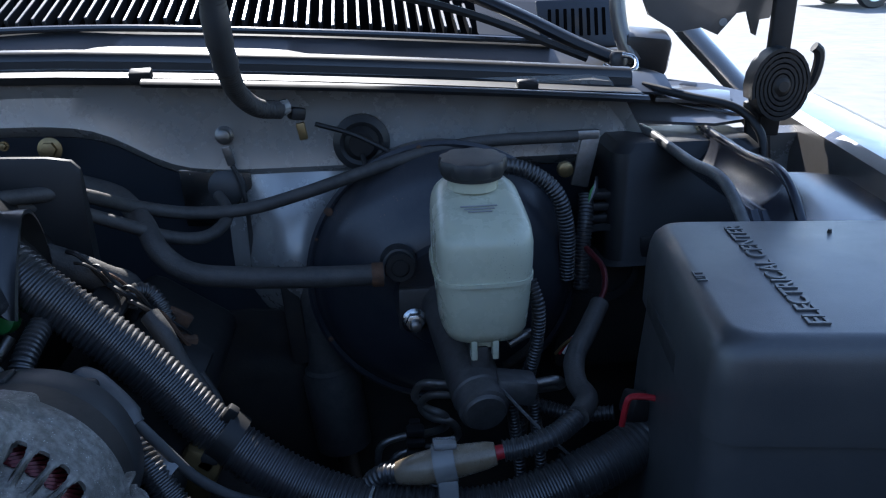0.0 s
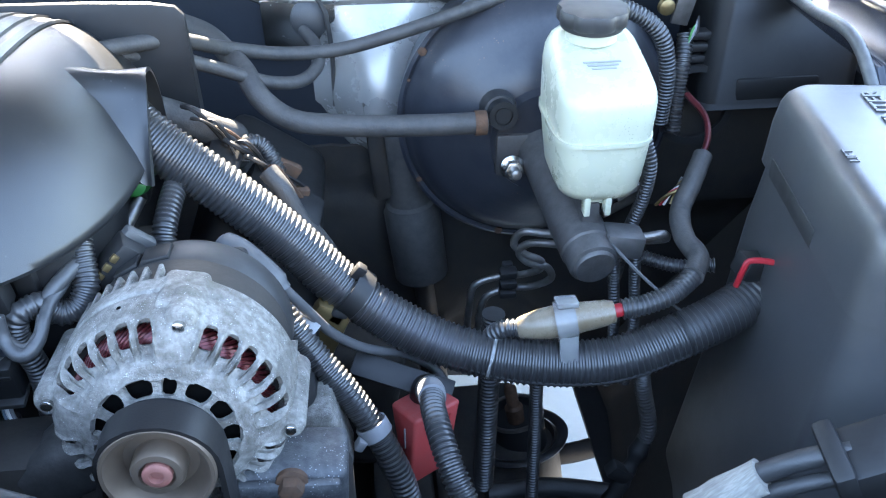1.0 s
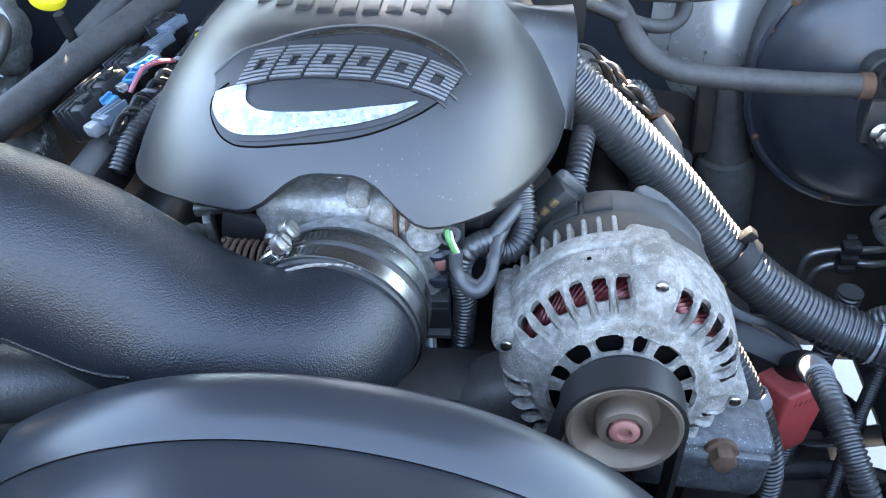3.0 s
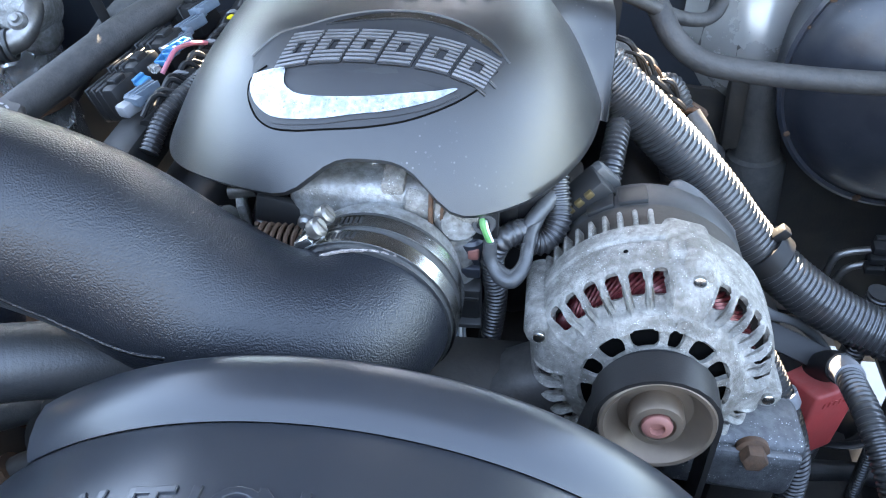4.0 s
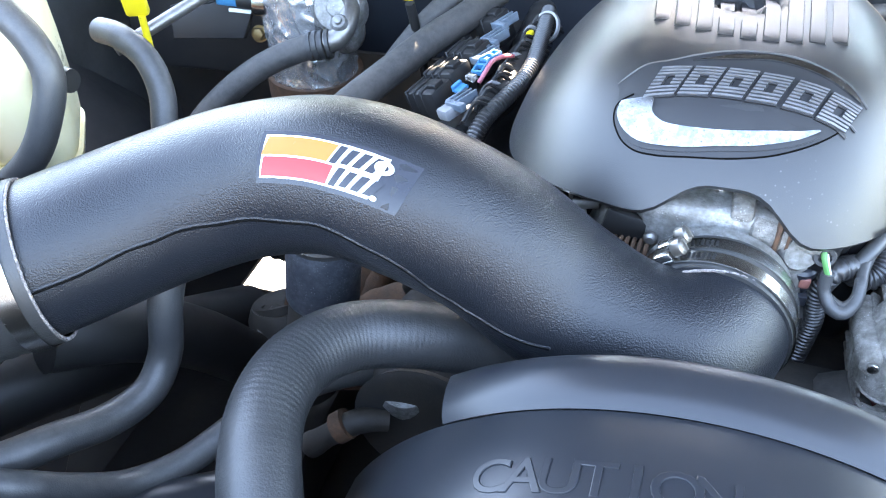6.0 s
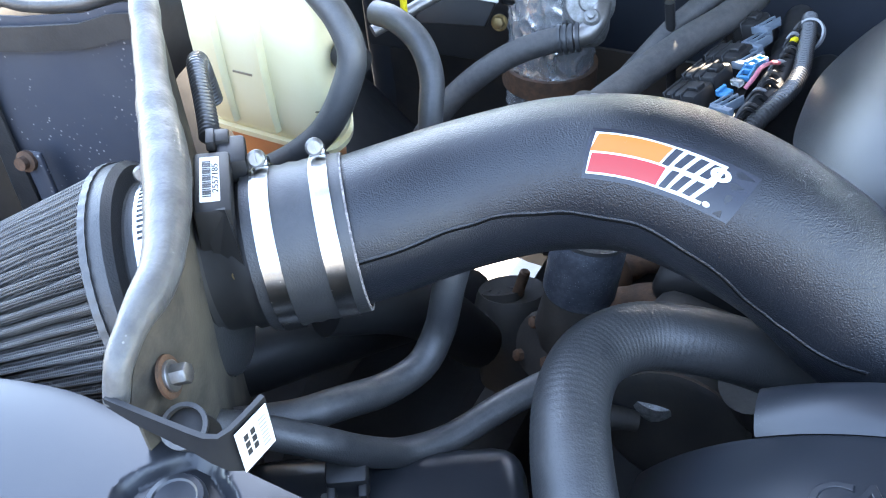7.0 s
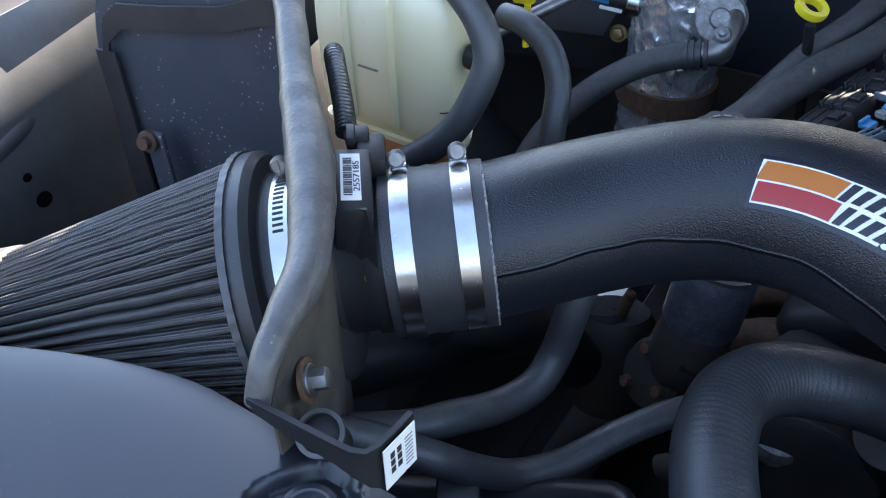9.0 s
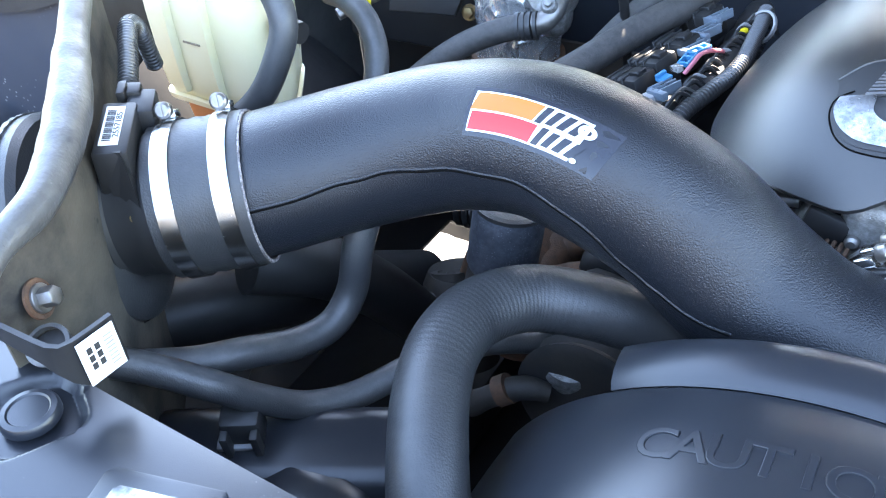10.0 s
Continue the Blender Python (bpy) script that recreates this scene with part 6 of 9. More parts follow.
part("base", rings_mesh([box_ring(0.030, 0.70, 0.03), box_ring(0.010, 0.95, 0.025), box_ring(0.005, 1.05), box_ring(0.0, 1.111)]), BOX_PLASTIC, ec, "grimy lower box", angle=45)
# black box stands for the shade inside the slot
part("side_slot", rbox((0.010, 0.115, 0.018), BOXM @ Matrix.Translation((0.0006, 0.150, 1.119)), 0.002), INK, ec, "dark slot under the lid")
part("lid_latch", rbox((0.11, 0.010, 0.020), BOXM @ Matrix.Translation((0.17, -0.010, 1.132)), 0.005), BOX_PLASTIC, ec)
ELM = Matrix.Translation((0.691, 0.360, EZ + 0.0002)) @ Matrix.Rotation(radians(82.5), 4, "Z")
part("lettering", text_mesh("ELECTRICAL CENTER", 0.0200, ELM @ Matrix.Scale(1.04, 4, (1, 0, 0)), 0.0012, bevel=0.0003), BOX_PLASTIC, ec, "raised lid lettering")
part("lift_mark", text_mesh("LIFT", 0.0105, Matrix.Translation((0.635, 0.353, EZ + 0.0002)) @ Matrix.Rotation(radians(82.5), 4, "Z"), 0.0008), BOX_PLASTIC, ec)
part("lid_peg", lathe([(0.002, 0), (0.0015, 0.003)], pose(0.776, 0.430, EZ), 8), DARK, ec)

# ---- main wiring conduit ----
LM = [(0.080, 0.478, 1.196), (0.105, 0.470, 1.180), (0.128, 0.463, 1.160), (0.162, 0.460, 1.129), (0.210, 0.455, 1.081), (0.264, 0.440, 1.024), (0.337, 0.420, 0.979), (0.408, 0.400, 0.966), (0.488, 0.390, 0.967), (0.552, 0.395, 0.985), (0.620, 0.415, 1.006), (0.660, 0.445, 1.018)]
mcn = thing("main_conduit", "thick black ribbed wiring conduit across the bay", "conduit", (0.337, 0.42, 0.979))
part("sleeve", sweep(LM, 0.0214, seg=24, corr=(0.0052, 0.0017)), LOOM, mcn)
part("split", sweep([(x, y - 0.0195, z - 0.0075) for x, y, z in LM[6:-1]], 0.0016, seg=8, step=0.006), DARK, mcn, "slit along the conduit")
lc = thing("conduit_clip", "black plastic clip round the main conduit", "clip", (0.266, 0.438, 1.026))
cm_ = frame_at((0.266, 0.4395, 1.026), (0.073 + 0.054, -0.02, -0.048 - 0.062))
part("collar", ring_lathe([(0.0202, -0.008), (0.0230, -0.008), (0.0230, 0.008), (0.0202, 0.008)], cm_, 32), DARK, lc)
part("lug", rbox((0.016, 0.010, 0.016), pose(0.250, 0.425, 1.012, 0, 40, 0), 0.003), DARK, lc)
part("buckle", rbox((0.010, 0.010, 0.014), pose(0.272, 0.436, 1.050, 0, 40, 0), 0.002), DARK, lc)
for at, ax in (((0.385, 0.405, 0.969), (0.07, -0.02, -0.014)), ((0.556, 0.397, 0.987), (0.06, 0.01, 0.02))):
    tie = thing("cable_tie", "thin cable tie round the main conduit", "cable tie", at, "cable ties")
    mm = frame_at(at, ax)
    part("loop", ring_lathe([(0.0213, -0.0013), (0.0224, -0.0013), (0.0224, 0.0013), (0.0213, 0.0013)], mm, 28), CLEAR if at[0] < 0.5 else DARK, tie)
    part("tie_head", rbox((0.006, 0.007, 0.007), mm @ Matrix.Translation((0.012, -0.016, 0)), 0.001), CLEAR if at[0] < 0.5 else DARK, tie)
hose("cable_tie_tail", [(0.508, 0.492, 1.028), (0.53, 0.45, 1.015), (0.556, 0.405, 1.004)], 0.0016, HOSE_GREY, "pale cable tie from the master cylinder to the conduit", "cable tie", seg=6)

RW = [(0.600, 0.405, 1.030), (0.602, 0.402, 1.052), (0.6045, 0.402, 1.058), (0.625, 0.398, 1.058), (0.638, 0.396, 1.050)]
hose("red_wire_loop", RW, 0.0028, RED, "bright red wire loop at the fuse box", "wire", seg=8, step=0.003)
solo("relay_plug", rbox((0.035, 0.025, 0.022), pose(0.625, 0.425, 1.035, 0, 15, 10), 0.004), DARK, "black plug below the red wire", "plug")
PWR = [(0.498, 0.400, 1.017), (0.517, 0.40, 1.02), (0.543, 0.405, 1.026), (0.566, 0.42, 1.032), (0.582, 0.45, 1.031), (0.580, 0.48, 1.031), (0.588, 0.52, 1.036), (0.608, 0.55, 1.050), (0.628, 0.58, 1.064)]
pcn = thing("power_conduit", "half ribbed, half taped conduit of the red power cable", "conduit", (0.57, 0.45, 1.03))
part("ribbed_end", sweep(PWR[:4], 0.0095, seg=16, corr=(0.0042, 0.0014)), LOOM, pcn)
part("taped_sleeve", sweep(PWR[3:], 0.0100, seg=16, step=0.004, wob=0.08), OLD_RUBBER, pcn, "smooth black taped sleeve")
hose("power_cable", [(0.488, 0.400, 1.0145), (0.50, 0.40, 1.0172), (0.515, 0.40, 1.02)], 0.0062, RED, "red power cable at the fuse holder", "cable", seg=12)
hose("power_cable", [(0.626, 0.578, 1.063), (0.638, 0.598, 1.074), (0.643, 0.625, 1.086), (0.634, 0.660, 1.096)], 0.0034, COPPER, "red power cable leaving its conduit", "cable", seg=12)
fh = thing("inline_fuse_holder", "amber clear plastic inline fuse holder with a clip", "fuse holder", (0.448, 0.40, 1.006))
fc = frame_at((0.407, 0.405, 0.9995), (0.083, -0.005, 0.0155))
part("barrel", lathe([(0.0075, 0.0), (0.0095, 0.002), (0.0135, 0.02), (0.0145, 0.034), (0.0145, 0.045), (0.013, 0.062), (0.0115, 0.078), (0.0095, 0.086), (0.007, 0.0865)], fc, 28), AMBER, fh)
part("clip_band", ring_lathe([(0.0142, 0.034), (0.0175, 0.034), (0.0175, 0.052), (0.0142, 0.052)], fc, 28), CLEAR, fh, "clear plastic clip")
part("clip_tab", rbox((0.017, 0.006, 0.030), pose(0.450, 0.386, 0.990, -20, 0, 0), 0.002), CLEAR, fh)
part("clip_top", rbox((0.020, 0.016, 0.006), pose(0.449, 0.404, 1.026, -8, 0, 0), 0.002), CLEAR, fh)
hose("fuse_lead", [(0.408, 0.405, 1.0), (0.397, 0.408, 0.998), (0.388, 0.412, 0.99), (0.384, 0.42, 0.975)], 0.0085, LOOM, "ribbed conduit into the fuse holder", "conduit", seg=14, corr=(0.004, 0.0012))

# ---- smaller conduits and wires on the driver's side ----
hose("alternator_conduit", [(0.196, 0.396, 1.068), (0.216, 0.377, 1.044), (0.235, 0.365, 1.018), (0.255, 0.352, 0.994), (0.277, 0.338, 0.959), (0.292, 0.327, 0.927), (0.301, 0.320, 0.893), (0.306, 0.318, 0.80)], 0.0118, LOOM, "ribbed conduit beside the alternator", "conduit", seg=18, corr=(0.0045, 0.0016))
cst = thing("conduit_strap", "grey plastic strap with a buckle round a conduit", "strap", (0.277, 0.338, 0.959))
part("band", ring_lathe([(0.0121, -0.006), (0.0140, -0.006), (0.0140, 0.006), (0.0121, 0.006)], frame_at((0.277, 0.338, 0.959), (0.37, -0.25, -0.67)), 24), GREY_CONN, cst)
part("buckle", rbox((0.008, 0.010, 0.012), pose(0.2655, 0.3285, 0.953, 0, 30, 0), 0.002), GREY_CONN, cst)
bcn = thing("battery_conduit", "ribbed conduit with a smooth boot out of the red terminal cover", "conduit", (0.33, 0.30, 0.95))
part("sleeve", sweep([(0.3275, 0.357, 0.9755), (0.3262, 0.335, 0.982), (0.3280, 0.312, 0.984), (0.3315, 0.292, 0.979), (0.337, 0.274, 0.969), (0.347, 0.255, 0.946), (0.357, 0.240, 0.900), (0.364, 0.232, 0.80)], 0.0107, seg=18, corr=(0.0045, 0.0016)), LOOM, bcn)
# sunlit end of the boot: the sun is in its pale grey
part("collar", sweep([(0.3262, 0.368, 0.9695), (0.3272, 0.358, 0.9752), (0.3268, 0.349, 0.979)], 0.0118, seg=20, step=0.003), GREY_CONN, bcn, "smooth collar coloured pale for the sun on it")
part("boot", sweep([(0.322, 0.395, 0.930), (0.3235, 0.386, 0.951), (0.3255, 0.375, 0.964), (0.3265, 0.366, 0.9705)], 0.0132, seg=20, step=0.003), DARK, bcn, "black rubber boot")
hose("alternator_cable", [(0.208, 0.370, 1.096), (0.216, 0.372, 1.084), (0.233, 0.38, 1.051), (0.246, 0.39, 1.023), (0.266, 0.405, 0.993), (0.283, 0.416, 0.976), (0.304, 0.428, 0.961), (0.321, 0.436, 0.944), (0.335, 0.436, 0.931), (0.345, 0.431, 0.918), (0.348, 0.424, 0.895)], 0.0044, CABLE_GREY, "grey charging cable from the alternator", "cable", seg=12)
hose("injector_conduit", [(0.142, 0.475, 1.150), (0.133, 0.455, 1.140), (0.128, 0.43, 1.130), (0.125, 0.41, 1.118), (0.124, 0.40, 1.100), (0.124, 0.395, 1.08)], 0.0098, LOOM, "short ribbed conduit behind the alternator", "conduit", seg=16, corr=(0.0042, 0.0016))
rb = thing("terminal_box", "faded red plastic terminal cover", "terminal cover", (0.32, 0.36, 0.90))
RB_TOP = [Vector(p) for p in ((0.2915, 0.3863, 0.9397), (0.3121, 0.3534, 0.9466), (0.3540, 0.3740, 0.9490), (0.3310, 0.4173, 0.9337))]
RB_LOW = [Vector(p) for p in ((0.2990, 0.3580, 0.8790), (0.3037, 0.3420, 0.8760), (0.3410, 0.3600, 0.8820), (0.3280, 0.3900, 0.8780))]
bm = rings_mesh([RB_LOW, RB_TOP])
bmesh.ops.bevel(bm, geom=list(bm.edges), offset=0.0036, segments=3, profile=0.5, affect="EDGES")
part("cover", bm, RED_PLASTIC, rb)
rb_u, rb_d = (RB_TOP[2] - RB_TOP[1]), (RB_LOW[1] - RB_TOP[1])
rb_n = rb_d.cross(rb_u).normalized()
rb_n = -rb_n if rb_n.y > 0 else rb_n
for k in range(6):
    p = RB_TOP[1] + rb_u * (0.24 + 0.11 * k) + rb_d * 0.17 + rb_n * 0.0004
    part("print_bar", rbox((0.0026, 0.0052, 0.0008), frame_at(p, rb_n, (0.25, 0.1, 1)), 0.0002), RED_PLASTIC, rb)
rb_w = RB_TOP[0] - RB_TOP[1]
rb_m = rb_d.cross(rb_w).normalized()
rb_m = -rb_m if rb_m.x > 0 else rb_m
part("face_line", sweep([RB_TOP[1] + rb_w * 0.34 + rb_d * 0.20 + rb_m * 0.0006, RB_TOP[1] + rb_w * 0.26 + rb_d * 0.46 + rb_m * 0.0006], 0.0008, seg=6), GREY_CONN, rb, "pale line down the left face")
solo("battery_plate", rbox((0.094, 0.022, 0.003), frame_at((0.3045, 0.400, 0.9560), (0.10, -0.62, 0.75), (0.2, 0.8, 0.5)) @ Matrix.Rotation(radians(-8), 4, "Z"), 0.001), DARK, "dark metal plate behind the red cover", "plate")

# ---- hoses at the firewall ----
hose("vacuum_hose", [(0.408, 0.617, 1.096), (0.343, 0.612, 1.099), (0.259, 0.610, 1.105), (0.212, 0.610, 1.114), (0.185, 0.620, 1.133), (0.170, 0.64, 1.153), (0.154, 0.67, 1.159), (0.123, 0.72, 1.166), (0.07, 0.77, 1.168)], 0.0112, OLD_RUBBER, "thick dusty vacuum hose to the brake booster", seg=18)
hose("heater_hose", [(0.06, 0.56, 1.212), (0.114, 0.60, 1.203), (0.152, 0.66, 1.171), (0.204, 0.69, 1.151), (0.262, 0.70, 1.149), (0.322, 0.70, 1.163), (0.388, 0.70, 1.183), (0.445, 0.715, 1.196), (0.52, 0.73, 1.205), (0.64, 0.74, 1.205)], 0.0072, OLD_RUBBER, "long dark hose along the firewall", seg=14)
hose("purge_hose", [(0.06, 0.58, 1.20), (0.108, 0.60, 1.188), (0.146, 0.62, 1.167), (0.194, 0.64, 1.141), (0.223, 0.66, 1.133), (0.239, 0.69, 1.137), (0.236, 0.73, 1.143), (0.222, 0.77, 1.146)], 0.0068, OLD_RUBBER, "dusty hose looping into the firewall", seg=14)
hose("breather_hose", [(0.08, 0.55, 1.165), (0.112, 0.55, 1.153), (0.135, 0.55, 1.142), (0.150, 0.56, 1.128), (0.158, 0.575, 1.118), (0.158, 0.592, 1.105), (0.152, 0.61, 1.085), (0.145, 0.62, 1.05)], 0.0145, OLD_RUBBER, "thick bent breather hose behind the engine", seg=18)
fg = thing("firewall_fitting", "bright steel heater port plate on the firewall", "fitting", (0.215, 0.80, 1.14))
part("plate", rbox((0.085, 0.006, 0.075), pose(0.215, 0.808, 1.135, 6, 0, 0), 0.012), STEEL, fg)
part("grommet", lathe([(0.022, 0), (0.022, 0.012), (0.014, 0.016)], frame_at((0.228, 0.806, 1.148), (0, -1, 0.2)), 24), RUBBER, fg)
solo("pressed_panel", grid_sheet(lambda u, v: (0.225 + 0.16 * u, 0.812 - 0.060 * math.sin(math.pi * u) ** 1.5 * math.sin(math.pi * (1 - v) * 0.7) + 0.10 * (max(0.0, 0.62 - v) / 0.62) ** 2, 1.165 - 0.24 * (1 - v)), np.linspace(0, 1, 24), np.linspace(0, 1, 24), 0.003), INNER_PAINT, "bulged painted panel beside the booster", "panel", kind="structure")
gr = thing("cable_grommet", "round rubber grommet with cables in the firewall", "grommet", (0.392, 0.79, 1.197))
part("ring", ring_lathe([(0.020, 0), (0.034, 0.0), (0.034, 0.006), (0.026, 0.012), (0.020, 0.008)], frame_at((0.392, 0.797, 1.197), (0, -1, 0)), 32), RUBBER, gr)
part("plug", lathe([(0.021, 0), (0.021, 0.010), (0.015, 0.016)], frame_at((0.392, 0.797, 1.197), (0, -1, 0)), 24), DARK, gr)
hose("cable", [(0.34, 0.775, 1.225), (0.385, 0.765, 1.212), (0.43, 0.755, 1.190), (0.455, 0.745, 1.183)], 0.003, DARK, "thin black cable at the grommet", "cable", seg=8)
hose("cable", [(0.392, 0.78, 1.185), (0.40, 0.76, 1.170), (0.43, 0.745, 1.172), (0.50, 0.735, 1.185)], 0.0035, DARK, "thin black cable below the grommet", "cable", seg=8)
st = thing("ground_stud", "zinc ground stud with its green cable", "stud", (0.232, 0.79, 1.21))
part("stud", joined(lathe([(0.011, 0), (0.011, 0.004), (0.008, 0.006), (0.008, 0.016), (0.005, 0.018)], frame_at((0.232, 0.798, 1.212), (0, -1, 0.1)), 18)), DULL_STEEL, st)
part("lug", rbox((0.010, 0.004, 0.024), pose(0.236, 0.785, 1.190, 5, -12, 0), 0.002), DULL_STEEL, st)
part("cable", sweep([(0.239, 0.784, 1.178), (0.246, 0.785, 1.160), (0.25, 0.79, 1.12), (0.248, 0.80, 1.04)], 0.0028, seg=8), OLD_RUBBER, st)
bolt("firewall_bolt", "zinc bolt on the firewall panel", (0.035, 0.79, 1.206), (0, -1, 0.1), 0.009, 0.014, BRASS, 0.006)
bolt("firewall_bolt", "zinc bolt on the firewall panel", (-0.015, 0.79, 1.212), (0, -1, 0.1), 0.004, 0.006, BRASS, 0.004)

hw = thing("hood_harness", "grey taped wiring harness hanging at the cowl", "harness", (0.26, 0.72, 1.3))
HWP = [(0.266, 0.56, 1.52), (0.2685, 0.595, 1.390), (0.2680, 0.615, 1.340), (0.2675, 0.650, 1.305), (0.2700, 0.690, 1.276), (0.2840, 0.715, 1.257), (0.3050, 0.735, 1.250)]
part("sleeve", sweep(HWP, 0.0115, seg=16, corr=(0.0042, 0.0007), radius=lambda s, L: 1.20 - 0.32 * s / L), OLD_RUBBER, hw)
part("tape_wrap", sweep([(0.2684, 0.597, 1.385), (0.2680, 0.615, 1.341), (0.2676, 0.640, 1.312)], 0.0142, seg=16, wob=0.12, flat=0.9), HOSE_GREY, hw, "dusty cloth tape wrap")
part("white_collar", lathe([(0.0085, 0), (0.009, 0.004), (0.009, 0.012), (0.007, 0.014)], frame_at((0.303, 0.734, 1.251), (0.75, 0.6, 0.1)), 16), CLEAR, hw)
part("plug", rbox((0.018, 0.014, 0.014), pose(0.322, 0.748, 1.243, 0, 10, 30), 0.003), DARK, hw)
part("rusty_clip", rbox((0.010, 0.006, 0.020), pose(0.326, 0.752, 1.222, 0, -10, 0), 0.002), BRASS, hw)

ss = thing("steering_coupling", "dark grey cylindrical steering shaft boot", "steering shaft", (0.325, 0.60, 1.0))
part("boot", lathe([(0.030, 0.0), (0.036, 0.004), (0.037, 0.105), (0.033, 0.112), (0.033, 0.116), (0.028, 0.120), (0.024, 0.15), (0.021, 0.24), (0.017, 0.245)], pose(0.347, 0.772, 0.795, -2, -6, 0), 36), OLD_RUBBER, ss)
part("shaft", lathe([(0.014, -0.30), (0.014, 0.0), (0.018, 0.006)], pose(0.347, 0.772, 0.795, -2, -6, 0), 20), GRIME, ss)
solo("firewall_bracket", rbox((0.022, 0.02, 0.14), pose(0.296, 0.775, 0.99, 0, -4, 0), 0.005), GRIME, "grimy upright bracket at the firewall", "bracket")

# cabin fan housing and connectors behind the reservoir
hb_ = thing("heater_box", "black plastic heater housing on the firewall", "housing", (0.74, 0.77, 1.1))
part("case", rings_mesh([rrect(0.665, 0.865, 0.70, 0.83, 1.055, 0.02), rrect(0.672, 0.862, 0.705, 0.83, 1.06, 0.02), rrect(0.680, 0.860, 0.72, 0.83, 1.185, 0.02), rrect(0.69, 0.85, 0.73, 0.82, 1.195, 0.02)]), DARK, hb_)
part("step", rbox((0.10, 0.02, 0.03), pose(0.76, 0.715, 1.075), 0.005), DARK, hb_)
cb = thing("connector_bracket", "grey steel bracket with plugs beside the heater housing", "bracket", (0.65, 0.76, 1.15))
part("plate", rbox((0.022, 0.006, 0.065), pose(0.652, 0.745, 1.175, 0, 12, 0), 0.003), DULL_STEEL, cb)
part("ear", rbox((0.040, 0.008, 0.012), pose(0.648, 0.745, 1.205, 0, 0, 0), 0.003), DULL_STEEL, cb)
part("screw", lathe([(0.010, 0), (0.009, 0.006), (0.005, 0.008)], frame_at((0.628, 0.745, 1.165), (0, -1, 0)), 16), BRASS, cb)
for k in range(3):
    part("plug", rbox((0.030, 0.018, 0.010), pose(0.672, 0.735, 1.135 - 0.014 * k, 0, 0, 0), 0.003), DARK, cb)
hose("connector_conduit", [(0.652, 0.735, 1.135), (0.648, 0.72, 1.11), (0.643, 0.71, 1.07), (0.640, 0.70, 1.03)], 0.0095, LOOM, "ribbed conduit dropping from the plugs", "conduit", seg=14, corr=(0.0042, 0.0014))
for k, c in enumerate((LIME, GREY_CONN, DARK)):
    hose("wire", [(0.662, 0.73, 1.150 + 0.004 * k), (0.655 + 0.003 * k, 0.725, 1.142), (0.652, 0.723, 1.128)], 0.0015, c, "thin coloured wire at the plugs", "wire", "wires at the plugs", seg=6)
hose("clutch_hose", [(0.53, 0.70, 1.185), (0.565, 0.69, 1.183), (0.60, 0.68, 1.160), (0.615, 0.68, 1.12), (0.62, 0.69, 1.05)], 0.0095, LOOM, "ribbed conduit behind the reservoir", "conduit", seg=16, corr=(0.0044, 0.0010))
hose("sensor_wire", [(0.545, 0.53, 1.115), (0.552, 0.525, 1.09), (0.552, 0.53, 1.05), (0.545, 0.54, 1.00), (0.54, 0.55, 0.93)], 0.007, LOOM, "ribbed sensor conduit beside the reservoir", "conduit", seg=12, corr=(0.0038, 0.001))

# hood hinge with its coiled spring, fender edge seal
hg = thing("hood_spring", "dark steel hood hinge with a coiled flat spring", "hinge", (0.88, 0.76, 1.25))
spi = []
for k in range(110):
    a = k * 0.32
    r = 0.006 + 0.0271 * k / 110
    spi.append((0.876, 0.742 + 0 * r, 1.254, r, a))
cs = [[Vector((0.876 + (r + w) * math.cos(a), 0.742 + d, 1.254 + (r + w) * 1.25 * math.sin(a))) for w, d in ((0, -0.012), (0.0034, -0.012), (0.0034, 0.012), (0, 0.012))] for _, _, _, r, a in spi]
part("spiral_spring", rings_mesh(cs), DARK, hg, "coiled flat spring")
part("spring_core", lathe([(0.012, 0), (0.012, 0.02), (0.006, 0.026)], frame_at((0.876, 0.752, 1.254), (0, -1, 0)), 20), GRIME, hg)
part("upright", rbox((0.026, 0.012, 0.30), pose(0.884, 0.762, 1.34, 0, 2, 0), 0.003), DARK, hg)
part("lower_link", rbox((0.030, 0.012, 0.13), pose(0.872, 0.765, 1.17, 0, -8, 0), 0.004), DARK, hg)
part("hook", sweep([(0.905, 0.75, 1.235), (0.920, 0.745, 1.258), (0.922, 0.742, 1.290), (0.915, 0.742, 1.296)], 0.006, seg=8), DARK, hg)
part("hinge_arm", prism([(0.737, 1.3325), (0.773, 1.3115), (0.802, 1.316), (0.823, 1.307), (0.844, 1.331), (0.857, 1.333), (0.866, 1.307), (0.8705, 1.3045), (0.873, 1.323), (0.885, 1.3245), (0.899, 1.349), (0.92, 1.40), (0.73, 1.42), (0.725, 1.36)], 0.006, Matrix(((1, 0, 0, 0), (0, 0, -1, 0.803), (0, 1, 0, 0), (0, 0, 0, 1))), 0.001), PAINT, hg, "grey painted hinge arm")
part("hinge_hole", lathe([(0.005, 0), (0.0045, 0.0006), (0.001, 0.0006)], frame_at((0.828, 0.7968, 1.3215), (0, -1, 0)), 16), GROUND, hg)
solo("inner_panel", sweep([(0.835, 1.03, 1.335), (0.868, 1.01, 1.292), (0.905, 0.99, 1.250), (0.938, 0.96, 1.210), (0.968, 0.92, 1.180)], 0.034, seg=14, flat=0.45), PAINT, "grey painted panel edge behind the hinge", "panel", kind="structure")
RAIL_IN = [(0.725, 0.885), (0.735, 0.850), (0.742, 0.767), (0.739, 0.690), (0.737, 0.628), (0.738, 0.545), (0.742, 0.500), (0.746, 0.460)]
